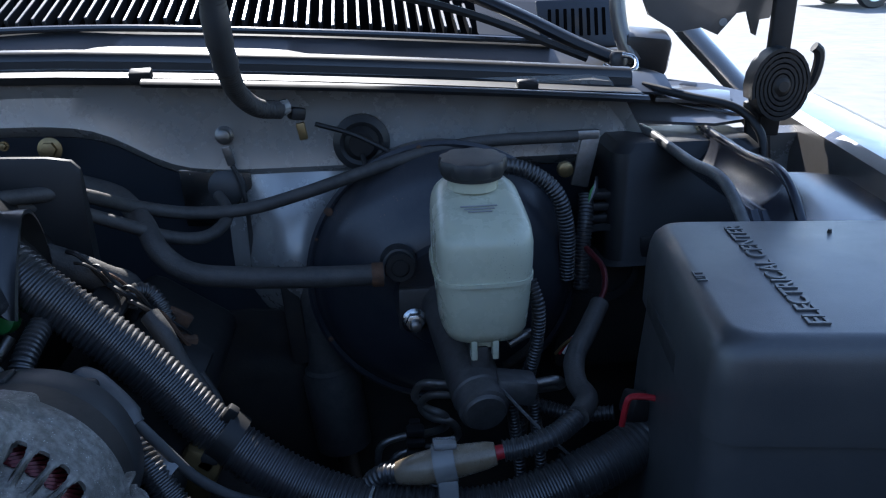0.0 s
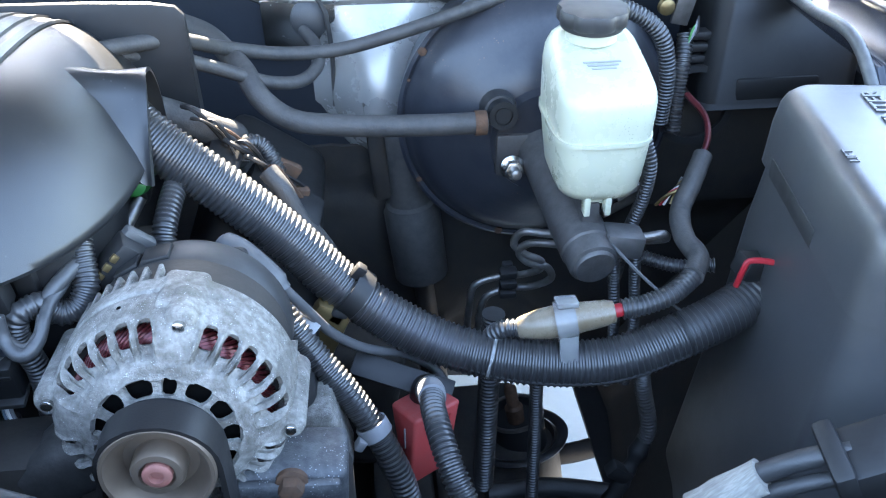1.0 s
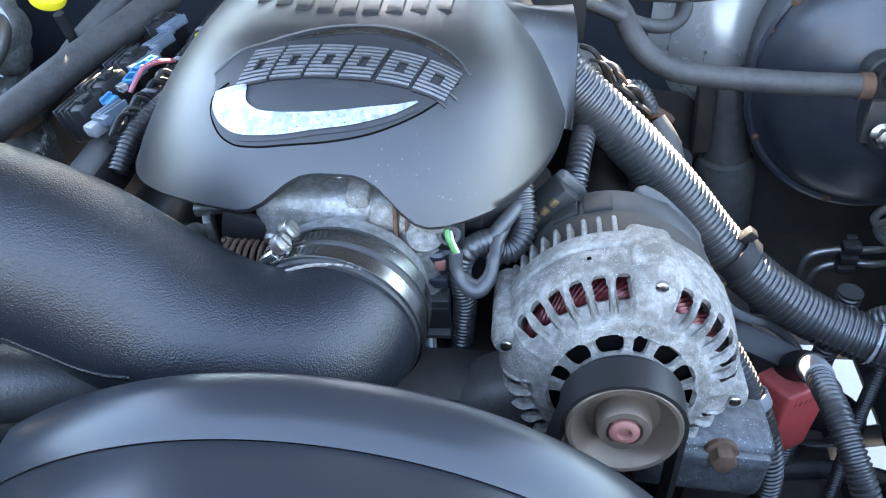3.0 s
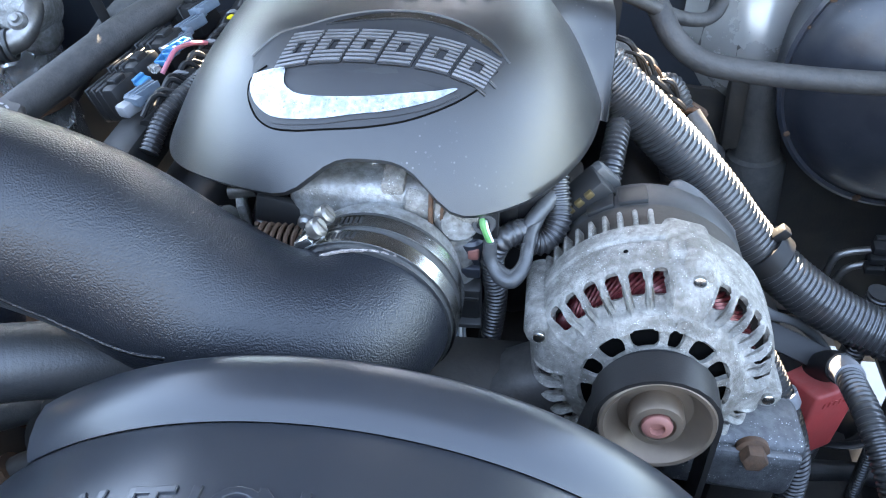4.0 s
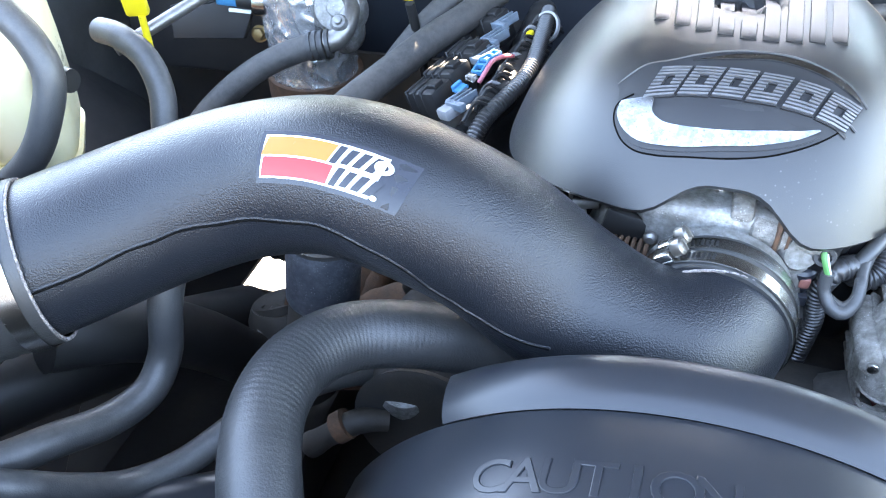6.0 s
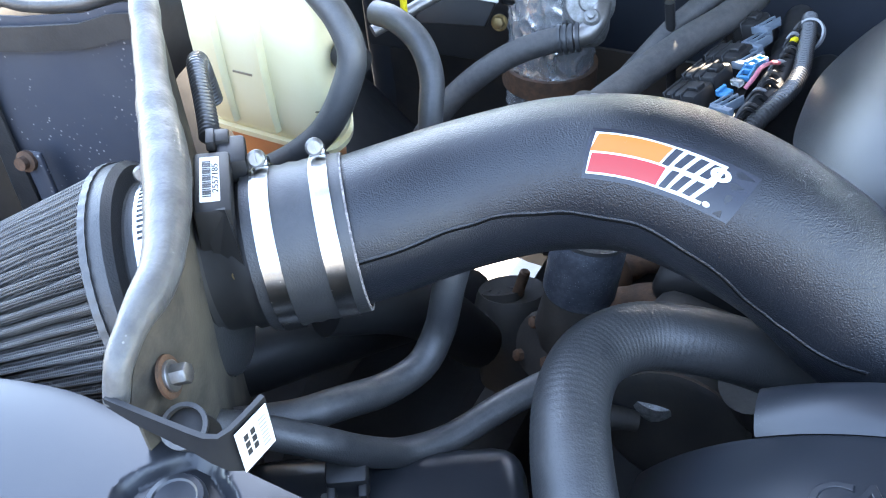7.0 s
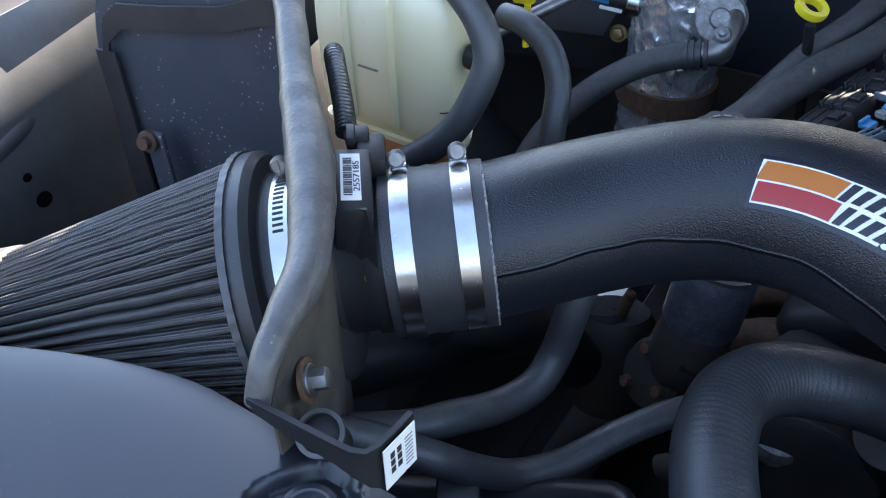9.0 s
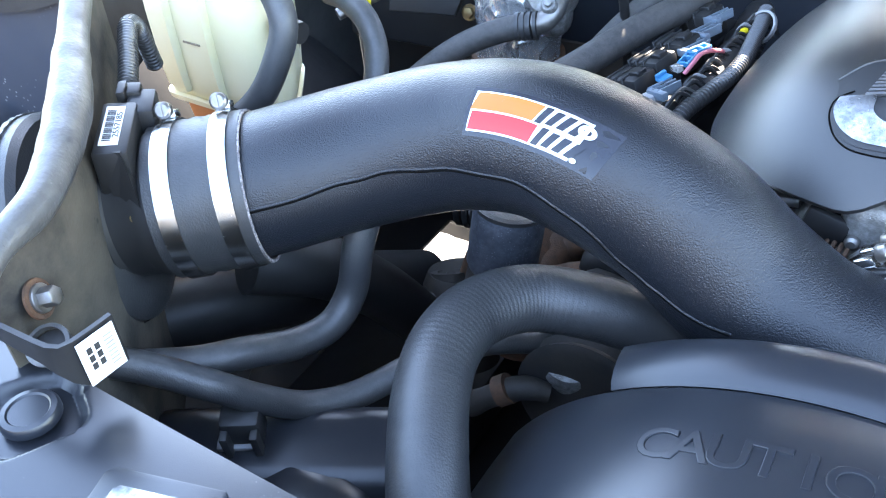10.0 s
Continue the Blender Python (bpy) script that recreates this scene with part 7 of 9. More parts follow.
RAIL_OUT = [(0.830, 0.885), (0.815, 0.830), (0.803, 0.770), (0.796, 0.700), (0.793, 0.640), (0.788, 0.540), (0.789, 0.490), (0.791, 0.450)]
ri_, _ = spline([(*q, 0) for q in RAIL_IN], 0.01)
ro_, _ = spline([(*q, 0) for q in RAIL_OUT], 0.01)
ri_, ro_ = pick(ri_, 36), pick(ro_, 36)


def rail_z(y):
    return 1.196 - 1.1 * max(0.0, 0.53 - y)


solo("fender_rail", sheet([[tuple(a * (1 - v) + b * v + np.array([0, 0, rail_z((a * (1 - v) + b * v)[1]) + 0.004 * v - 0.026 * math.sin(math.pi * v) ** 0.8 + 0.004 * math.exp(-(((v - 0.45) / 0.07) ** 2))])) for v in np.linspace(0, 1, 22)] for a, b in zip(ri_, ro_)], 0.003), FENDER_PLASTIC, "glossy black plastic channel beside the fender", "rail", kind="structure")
hose("fender_seal", [(x - 0.003, y, rail_z(y) + 0.0005) for x, y in RAIL_IN], 0.0058, TRIM_RUBBER, "grey-black disc added over the can's shaded top along the channel behind the fuse box", "seal", seg=12)
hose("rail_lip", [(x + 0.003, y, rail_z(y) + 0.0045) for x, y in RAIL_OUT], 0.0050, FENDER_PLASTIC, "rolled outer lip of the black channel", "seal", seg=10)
hose("washer_hose", [(0.745, 0.83, 1.245), (0.79, 0.79, 1.236), (0.84, 0.76, 1.224), (0.858, 0.735, 1.20), (0.86, 0.72, 1.16)], 0.0052, DARK, "thin black washer hose by the hinge", seg=10)


# ---- passenger side: tank, hoses, accumulator ----
tk = thing("coolant_tank", "yellowed milky plastic coolant tank with an orange fill band", "coolant tank", (-0.67, 0.35, 1.15))


def tank_loop(z, inset=0.0, soft=5):
    """The tank's outline at one height: flat front, chamfered inner rear corner."""
    pts = [Vector(p) for p in ((-0.751, 0.276), (-0.595, 0.276), (-0.5945, 0.316), (-0.652, 0.398), (-0.751, 0.400))]
    mid = Vector((-0.675, 0.335))
    out = []
    for k, p in enumerate(pts):
        a, b = pts[k - 1], pts[(k + 1) % len(pts)]
        p0, p1 = p + (a - p).normalized() * 0.020, p + (b - p).normalized() * 0.020
        for q in range(9):
            f = q / 8
            out.append((1 - f) ** 2 * p0 + 2 * f * (1 - f) * p + f * f * p1)
    return [(mid.x + (q.x - mid.x) * (1 - inset / 0.078), mid.y + (q.y - mid.y) * (1 - inset / 0.062), z) for q in out]


part("body", rings_mesh([tank_loop(z, d) for z, d in ((1.096, 0.016), (1.100, 0.008), (1.110, 0.003), (1.130, 0.001), (1.19, 0.0), (1.226, 0.001), (1.242, 0.006), (1.252, 0.016), (1.258, 0.030))]), TANK, tk, angle=60)
part("lower_body", rings_mesh([tank_loop(z, d) for z, d in ((1.00, 0.024), (1.05, 0.018), (1.085, 0.014), (1.097, 0.013))]), COOLANT, tk, "orange coolant in the lower part")
part("seam", rings_mesh([tank_loop(z, d) for z, d in ((1.095, 0.014), (1.095, 0.002), (1.101, 0.001), (1.101, 0.012))], False, True), TANK, tk)
part("stain_line", sweep([(-0.5945, 0.306, 1.160), (-0.5950, 0.292, 1.152), (-0.5985, 0.2775, 1.147), (-0.606, 0.2757, 1.145)], 0.0007, seg=6), RUST, tk, "brown stain line")
for x in (-0.705, -0.655):
    part("facet_rib", sweep([(x, 0.2785, 1.112), (x, 0.2755, 1.145), (x, 0.2750, 1.20), (x, 0.278, 1.232), (x + 0.002, 0.290, 1.250)], 0.0065, seg=10, flat=0.35), TANK, tk)
part("level_mark", rbox((0.022, 0.001, 0.0018), pose(-0.684, 0.2752, 1.168), 0), AMBER, tk)
part("cap", lathe([(0.040, 0), (0.042, 0.004), (0.042, 0.02), (0.036, 0.026)], pose(-0.690, 0.345, 1.268), 36), CAP_BLACK, tk, "black screw cap")
part("neck", lathe([(0.040, -0.014), (0.042, -0.010), (0.038, -0.006), (0.038, 0.004)], pose(-0.690, 0.345, 1.266), 32), TANK, tk)
part("nipple", lathe([(0.011, 0), (0.012, 0.004), (0.010, 0.03)], frame_at((-0.59, 0.30, 1.195), (1, -0.1, 0)), 18), DARK, tk)
hose("tank_hose", [(-0.655, 0.315, 1.268), (-0.625, 0.298, 1.270), (-0.598, 0.285, 1.264), (-0.567, 0.277, 1.240), (-0.554, 0.27, 1.215), (-0.56, 0.258, 1.182), (-0.576, 0.246, 1.15), (-0.606, 0.236, 1.122), (-0.649, 0.228, 1.094)], 0.0125, HOSE_GREY, "black overflow hose curling round the tank", seg=18)
hose("upper_hose", [(-0.625, 0.42, 1.176), (-0.597, 0.41, 1.178), (-0.565, 0.40, 1.165), (-0.545, 0.385, 1.140), (-0.537, 0.365, 1.108), (-0.533, 0.35, 1.06), (-0.53, 0.34, 0.98)], 0.0125, HOSE_GREY, "black rubber heater hose dropping behind the pipe", seg=18)
hose("ac_hose", [(-0.476, 0.592, 1.098), (-0.497, 0.585, 1.094), (-0.537, 0.56, 1.080), (-0.572, 0.525, 1.056), (-0.597, 0.49, 1.026), (-0.612, 0.45, 0.985), (-0.62, 0.42, 0.93)], 0.0145, OLD_RUBBER, "thick black air conditioning hose", seg=20)
af = thing("ac_fitting", "dusty aluminium elbow fitting on the accumulator", "fitting", (-0.47, 0.60, 1.10))
part("crimp", joined(*[ring_lathe([(0.0145, 0.007 * k), (0.0168, 0.007 * k), (0.0168, 0.007 * k + 0.004), (0.0145, 0.007 * k + 0.005)], frame_at((-0.492, 0.588, 1.095), (0.95, 0.3, 0.15)), 24) for k in range(4)]), RUBBER, af)
part("elbow", sweep([(-0.475, 0.593, 1.099), (-0.462, 0.600, 1.103), (-0.456, 0.612, 1.112), (-0.457, 0.630, 1.124), (-0.462, 0.65, 1.13)], 0.0125, seg=18), DULL_STEEL, af)
part("union_nut", joined(lathe([(0.0100, 0), (0.0100, 0.006), (0.0075, 0.009)], frame_at((-0.459, 0.606, 1.118), (0.1, -0.6, 0.7)), 20), lathe([(0.0045, 0.009), (0.0045, 0.014), (0.003, 0.0145)], frame_at((-0.459, 0.606, 1.118), (0.1, -0.6, 0.7)), 12)), CAST, af)
acc = thing("accumulator", "air conditioning accumulator wrapped in crinkled silver foil", "accumulator", (-0.515, 0.68, 1.0))
AM = pose(-0.530, 0.668, 0.88, 0, 0, 0)


def crinkle(a, h):
    """Creases of foil pressed round a can."""
    q = Vector((4 * math.cos(a) + 20 * h, 4 * math.sin(a), h * 60))
    return 0.0030 * (1 - abs(2 * noise.noise(q * 0.6))) ** 3 + 0.0011 * (1 - abs(2 * noise.noise(q * 1.4 + Vector((3, 1, 7))))) ** 2


ar = []
for j in range(110):
    h = 0.30 * j / 109
    r = 0.053 if j < 104 else 0.046
    ar.append([AM @ Vector(((r + crinkle(a, h)) * math.cos(a), (r + crinkle(a, h)) * math.sin(a), h)) for a in np.linspace(0, 2 * math.pi, 150, endpoint=False)])
part("foil", rings_mesh(ar), FOIL, acc, angle=35)
part("strap", ring_lathe([(0.055, 0.115), (0.0610, 0.115), (0.0610, 0.142), (0.055, 0.142)], AM, 48), RUST, acc, "brown mounting strap")
part("pipe_boss", joined(lathe([(0.030, -0.05), (0.030, 0.0), (0.026, 0.006), (0.012, 0.008), (0.010, 0.016), (0.006, 0.017)], frame_at((-0.472, 0.632, 1.125), (0.25, -0.85, 0.45)), 28), rbox((0.045, 0.05, 0.11), pose(-0.478, 0.66, 1.115, 0, 0, 10), 0.018, 3)), CAST, acc, "dusty cast pipe block")
ps = thing("pressure_switch", "pressure switch with a blue plug", "switch", (-0.60, 0.64, 1.11))
psm = frame_at((-0.556, 0.640, 1.118), (-1, -0.12, 0.05))
part("body", lathe([(0.012, 0), (0.012, 0.006), (0.0155, 0.008), (0.0155, 0.024), (0.011, 0.026), (0.011, 0.046)], psm, 24), DARK, ps)
part("collar", ring_lathe([(0.0154, 0.009), (0.0168, 0.009), (0.0168, 0.024), (0.0154, 0.024)], psm, 28), STEEL, ps)
part("blue_plug", rbox((0.018, 0.014, 0.030), psm @ Matrix.Translation((0, 0, 0.058)), 0.003), BLUE, ps, "blue plug")
part("white_clip", rbox((0.004, 0.004, 0.028), psm @ Matrix.Translation((0.006, -0.012, 0.044)), 0.001), WHITE_LABEL, ps)
for k in range(3):
    hose("switch_wire", [tuple(psm @ Vector((0, 0.003 * (k - 1), 0.072))), tuple(psm @ Vector((0.012, 0.004 * (k - 1), 0.085))), tuple(psm @ Vector((0.03, 0.01, 0.09 + 0.004 * k)))], 0.0018, DARK, "thin black wire at the switch", "wire", "switch wires", seg=6)

rt = thing("metal_pipe", "pale aluminium pipe behind the tank", "pipe", (-0.64, 0.55, 1.13))
part("pipe", sweep([(-0.60, 0.62, 1.15), (-0.64, 0.565, 1.130), (-0.685, 0.50, 1.108)], 0.0075, seg=14), DULL_STEEL, rt)
dp = thing("washer_dipstick", "yellow plastic fluid handle", "dipstick", (-0.655, 0.50, 1.18))
part("tab", rbox((0.026, 0.012, 0.040), pose(-0.655, 0.515, 1.165, 10, 0, 20), 0.004), YELLOW, dp)
part("stem", lathe([(0.004, -0.05), (0.004, 0.0)], pose(-0.650, 0.515, 1.146), 10), YELLOW, dp)
ol = thing("oil_dipstick", "yellow ring-shaped oil dipstick handle", "dipstick", (-0.375, 0.61, 1.17))
om = frame_at((-0.378, 0.606, 1.170), (0.35, -0.15, 0.92))
part("ring", ring_lathe([(0.0095, -0.0035), (0.0165, -0.004), (0.0175, 0.0), (0.0165, 0.004), (0.0095, 0.0035)], om, 28), YELLOW, ol)
part("top_tab", rbox((0.030, 0.012, 0.007), om @ Matrix.Translation((0.004, 0.014, 0.002)), 0.002), YELLOW, ol)
part("tube", sweep([(-0.376, 0.612, 1.150), (-0.372, 0.62, 1.11), (-0.36, 0.62, 1.03)], 0.0055, seg=10), DARK, ol)
oc = thing("oil_filler_cap", "black oil filler cap with faint printing", "cap", (-0.393, 0.425, 1.13))
orr = []
for h, r in ((-0.05, 0.022), (0.0, 0.022), (0.001, 0.030), (0.012, 0.031), (0.016, 0.028), (0.017, 0.01)):
    orr.append([Vector((-0.393 + (r + 0.0015 * math.cos(8 * a) * (r > 0.026)) * math.cos(a), 0.428 + (r + 0.0015 * math.cos(8 * a) * (r > 0.026)) * math.sin(a), 1.104 + h)) for a in np.linspace(0, 2 * math.pi, 48, endpoint=False)])
part("cap", rings_mesh(orr), CAP_BLACK, oc)
for k in range(7):
    a = -0.3 + 0.55 * k
    part("print_bar", rbox((0.007, 0.002, 0.0004), pose(-0.393 + 0.019 * math.cos(a), 0.428 + 0.019 * math.sin(a), 1.1212, 0, 0, math.degrees(a) + 90), 0), GREY_CONN, oc)
hose("heater_pipe", [(-0.30, 0.70, 1.135), (-0.322, 0.64, 1.127), (-0.345, 0.60, 1.119), (-0.365, 0.56, 1.110), (-0.384, 0.52, 1.101), (-0.400, 0.475, 1.095), (-0.42, 0.43, 1.08)], 0.0165, OLD_RUBBER, "thick dusty heater hose on the passenger side", seg=20)
hose("heater_pipe", [(-0.325, 0.74, 1.15), (-0.343, 0.67, 1.137), (-0.371, 0.63, 1.112), (-0.41, 0.57, 1.06)], 0.0135, OLD_RUBBER, "second dusty heater hose beside it", seg=18)

# injector rail with plugs
ir = thing("fuel_rail", "black coil bracket with grey and blue wiring plugs", "fuel rail", (-0.29, 0.55, 1.10))
part("rail", rbox((0.05, 0.34, 0.035), pose(-0.290, 0.56, 1.070, 0, -20, 0), 0.008), DARK, ir)
for x, y, z in ((-0.316, 0.512, 1.092), (-0.306, 0.542, 1.100), (-0.294, 0.580, 1.106), (-0.292, 0.652, 1.110)):
    cm = pose(x - 0.004, y + 0.004, z, 8, -18, -22)
    part("coil", joined(rbox((0.042, 0.034, 0.036), cm, 0.005), *[rbox((0.0030, 0.035, 0.034), cm @ Matrix.Translation((q, 0, 0.0025)), 0.0008, 1) for q in (-0.016, -0.006, 0.004)], rbox((0.012, 0.014, 0.006), cm @ Matrix.Translation((0.012, 0, 0.019)), 0.001, 1)), DARK, ir)
for x, y, z in ((-0.280, 0.490, 1.113), (-0.279, 0.572, 1.120), (-0.279, 0.610, 1.122), (-0.278, 0.646, 1.125)):
    pm = pose(x, y, z, 10, -15, -35)
    part("grey_plug", joined(rbox((0.017, 0.028, 0.007), pm, 0.0012), *[rbox((0.0022, 0.028, 0.005), pm @ Matrix.Translation((q, 0, 0.004)), 0.0006, 1) for q in (-0.0075, 0.0, 0.0075)]), PLUG_GREY, ir)
    part("plug_bar", rbox((0.026, 0.007, 0.008), pm @ Matrix.Translation((0.006, -0.013, 0.002)), 0.001), PLUG_GREY, ir)
    for q in (-0.0038, 0.0038):
        part("plug_slot", rbox((0.0045, 0.009, 0.002), pm @ Matrix.Translation((q, 0.004, 0.0036)), 0.0004, 1), HOLE_SHADE, ir)
part("grey_plug", rbox((0.018, 0.020, 0.012), pose(-0.290, 0.478, 1.106, 10, -15, -35), 0.003), GREY_CONN, ir)
part("blue_tab", joined(rbox((0.012, 0.013, 0.004), pose(-0.287, 0.505, 1.117, 14, -10, -30), 0.0008, 1), rbox((0.004, 0.013, 0.007), pose(-0.291, 0.507, 1.118, 14, -10, -30), 0.0008, 1)), BLUE, ir, "blue plastic lock tab")
for x, y, z, r in ((-0.270, 0.556, 1.128, -35), (-0.274, 0.534, 1.127, -10)):
    bm_ = pose(x, y, z, 10, -10, r)
    part("blue_clip", joined(*[rbox((0.0026, 0.022, 0.006), bm_ @ Matrix.Translation((q, 0, 0)), 0.0006, 1) for q in (-0.005, 0.005)], *[rbox((0.0126, 0.0026, 0.006), bm_ @ Matrix.Translation((0, q, 0)), 0.0006, 1) for q in (-0.0095, 0.002, 0.0095)]), BLUE, ir, "blue plug clip")
part("pale_clip", rbox((0.012, 0.008, 0.006), pose(-0.279, 0.517, 1.124, 10, -10, -35), 0.001), CLEAR, ir)
part("yellow_clip", rbox((0.010, 0.008, 0.006), pose(-0.247, 0.632, 1.122, 10, -10, -35), 0.002), YELLOW, ir)
hose("pink_wire", [(-0.270, 0.512, 1.122), (-0.265, 0.520, 1.131), (-0.262, 0.531, 1.136), (-0.256, 0.553, 1.132), (-0.250, 0.572, 1.124)], 0.0022, PINK, "faded pink harness wire", "wire", seg=8)
rng = random.Random(4)
for k in range(20):
    y = 0.460 + 0.0105 * k
    x = -0.272 + 0.0009 * k + 0.006 * rng.random()
    hose("harness_wire", [(x, y, 1.108), (x + 0.008, y + 0.016, 1.120 + 0.006 * rng.random()), (x + 0.020, y + 0.026, 1.112), (x + 0.028, y + 0.05, 1.095)], 0.0018 + 0.001 * rng.random(), [DARK, OLD_RUBBER, DARK, DARK, GREY_CONN, DARK][k % 6], "thin wire of the engine harness", "wire", "engine harness wires", seg=6)
solo("wiring_loom", sweep([(-0.268, 0.47, 1.085), (-0.252, 0.52, 1.100), (-0.248, 0.57, 1.104), (-0.250, 0.65, 1.104), (-0.252, 0.74, 1.10)], 0.016, seg=14, wob=0.3), DARK, "black taped wiring trunk along the coils", "harness")
solo("ring_clip", ring_lathe([(0.016, -0.002), (0.0185, -0.002), (0.0185, 0.002), (0.016, 0.002)], frame_at((-0.235, 0.662, 1.116), (-0.5, -0.7, 0.5)), 24), GREY_CONN, "grey ring clip on the harness", "clip")
hose("engine_conduit", [(-0.262, 0.44, 1.085), (-0.254, 0.468, 1.105), (-0.240, 0.502, 1.115), (-0.231, 0.535, 1.118), (-0.228, 0.565, 1.120), (-0.232, 0.621, 1.120), (-0.240, 0.70, 1.118)], 0.0088, LOOM, "ribbed conduit beside the engine cover", "conduit", seg=14, corr=(0.004, 0.0014))

# radiator hose and the pipes in front
RH = [(-0.205, -0.07, 1.05), (-0.225, -0.03, 1.085), (-0.248, 0.005, 1.110), (-0.270, 0.045, 1.122), (-0.284, 0.085, 1.122), (-0.286, 0.130, 1.114), (-0.268, 0.168, 1.105), (-0.232, 0.192, 1.095), (-0.19, 0.212, 1.078), (-0.14, 0.23, 1.05), (-0.10, 0.25, 1.02)]
hose("radiator_hose", RH, 0.0245, RUBBER, "thick black radiator hose in a tight bend with fine ripples", seg=32, step=0.0011, radius=lambda s, L: 1 + 0.0042 * math.sin(2 * math.pi * s / 0.0046 + 1.4 * math.sin(s * 90)) * math.exp(-((s / L - 0.50) / 0.20) ** 4))
hose("lower_pipe", [(-0.410, 0.185, 1.140), (-0.414, 0.165, 1.100), (-0.420, 0.155, 1.055), (-0.424, 0.132, 1.037), (-0.437, 0.100, 1.036), (-0.452, 0.060, 1.054), (-0.47, 0.03, 1.062), (-0.50, 0.0, 1.07)], 0.0130, HOSE_GREY, "bent black pipe below the intake", "pipe", seg=18)
hose("front_hose", [(-0.50, -0.035, 1.112), (-0.470, -0.012, 1.097), (-0.434, 0.012, 1.074), (-0.419, 0.036, 1.044), (-0.405, 0.066, 1.014), (-0.384, 0.098, 1.004), (-0.355, 0.148, 1.008), (-0.325, 0.195, 1.005), (-0.29, 0.24, 0.985), (-0.25, 0.28, 0.95)], 0.0115, HOSE_GREY, "black rubber hose along the radiator side", seg=18)

hc_ = thing("hose_clip", "black plastic clip under the front hose, on a dusty bracket", "clip", (-0.425, 0.02, 1.03))
part("jaw", rbox((0.030, 0.022, 0.030), pose(-0.424, 0.020, 1.030, 10, 0, 32), 0.004), CAP_BLACK, hc_)
for q in (-0.011, 0.011):
    part("prong", rbox((0.006, 0.010, 0.030), pose(-0.424, 0.020, 1.030, 10, 0, 32) @ Matrix.Translation((q, -0.014, -0.006)), 0.0015), CAP_BLACK, hc_)
part("tab", rbox((0.034, 0.010, 0.006), pose(-0.424, 0.012, 1.014, 14, 0, 32), 0.002), GREY_CONN, hc_)
sd_ = thing("radiator_tank_cap", "rounded dusty grey shoulder of the radiator's side tank", "radiator tank", (-0.42, 0.02, 0.98))
part("shoulder", rbox((0.22, 0.085, 0.06), pose(-0.405, 0.030, 0.982, 6, 0, 30), 0.024, 4), SHROUD_BLACK, sd_)
hose("hose_stripe", [(-0.478, -0.0275, 1.1065), (-0.452, -0.0105, 1.0905), (-0.430, 0.0045, 1.0755)], 0.0012, GREY_CONN, "faint printed line along the front hose", "print", seg=6)

fh2 = thing("thermostat_can", "speckled grey metal can between the hoses", "can", (-0.345, 0.28, 1.03))
part("can", lathe([(0.030, -0.06), (0.0325, -0.055), (0.0325, 0.0), (0.031, 0.004), (0.028, 0.004), (0.0265, 0.003), (0.004, 0.0025)], pose(-0.342, 0.287, 1.080, -8, 4, 0), 36), GREY_CAST_CAN, fh2)
part("neck", lathe([(0.026, -0.12), (0.033, -0.10), (0.030, -0.06)], pose(-0.342, 0.287, 1.080, -8, 4, 0), 28), GRIME, fh2)
# black disc added so the can's top reads as shaded
part("seal", ring_lathe([(0.0005, 0.003), (0.0318, 0.0015), (0.0318, 0.0055), (0.0270, 0.0065), (0.0255, 0.0045), (0.0005, 0.0042)], pose(-0.342, 0.287, 1.080, -8, 4, 0), 36), RUBBER, fh2, "black disc added over the can's shaded top")
sp = thing("tensioner", "black ribbed tensioner below the intake pipe", "tensioner", (-0.42, 0.36, 0.97))
for k in range(6):
    part("ring", ring_lathe([(0.018, -0.003), (0.024, -0.003), (0.024, 0.003), (0.018, 0.003)], frame_at((-0.44 + 0.010 * k, 0.37, 1.0), (1, 0.2, 0.1)), 24), DARK, sp)
part("stud", lathe([(0.006, 0), (0.006, 0.03), (0.004, 0.032)], pose(-0.405, 0.36, 1.015, 10, 10, 0), 12), RUST, sp)

# dark masses low in the bay
low = thing("inner_wheel_housing", "black plastic inner wheel liner", "liner", (-0.6, 0.4, 0.8), kind="structure")
part("liner", grid_sheet(lambda u, v: (-0.64 - 0.22 * v, 0.12 + 0.62 * u, 0.70 + 0.22 * math.sin(u * math.pi) + 0.18 * v), np.linspace(0, 1, 14), np.linspace(0, 1, 8), 0.004), DARK, low)
low2_ = thing("inner_wheel_housing", "black plastic inner wheel liner", "liner", (0.6, 0.4, 0.8), kind="structure")
part("liner", grid_sheet(lambda u, v: (0.575 + 0.28 * v + 0.02 * math.sin(u * 9), 0.10 + 0.66 * u, 0.62 + 0.10 * math.sin(u * math.pi) * v + 0.36 * v), np.linspace(0, 1, 14), np.linspace(0, 1, 8), 0.004), GRIME, low2_)
rad = thing("radiator", "dark radiator core in front of the fan", "radiator", (0, -0.15, 0.9))
part("core", rbox((1.0, 0.05, 0.55), pose(-0.02, -0.13, 0.85), 0.005), GRIME, rad)
part("side_tank", rbox((0.10, 0.09, 0.55), pose(-0.36, 0.00, 0.735), 0.03, 3), SHROUD_BLACK, rad)
part("side_tank", rbox((0.07, 0.08, 0.55), pose(0.40, -0.05, 0.82), 0.02, 3), DARK, rad)

# ---- a car parked across the lot ----
pc = thing("parked_car", "dark car parked far across the lot", "car", (10.5, 17.5, 0))
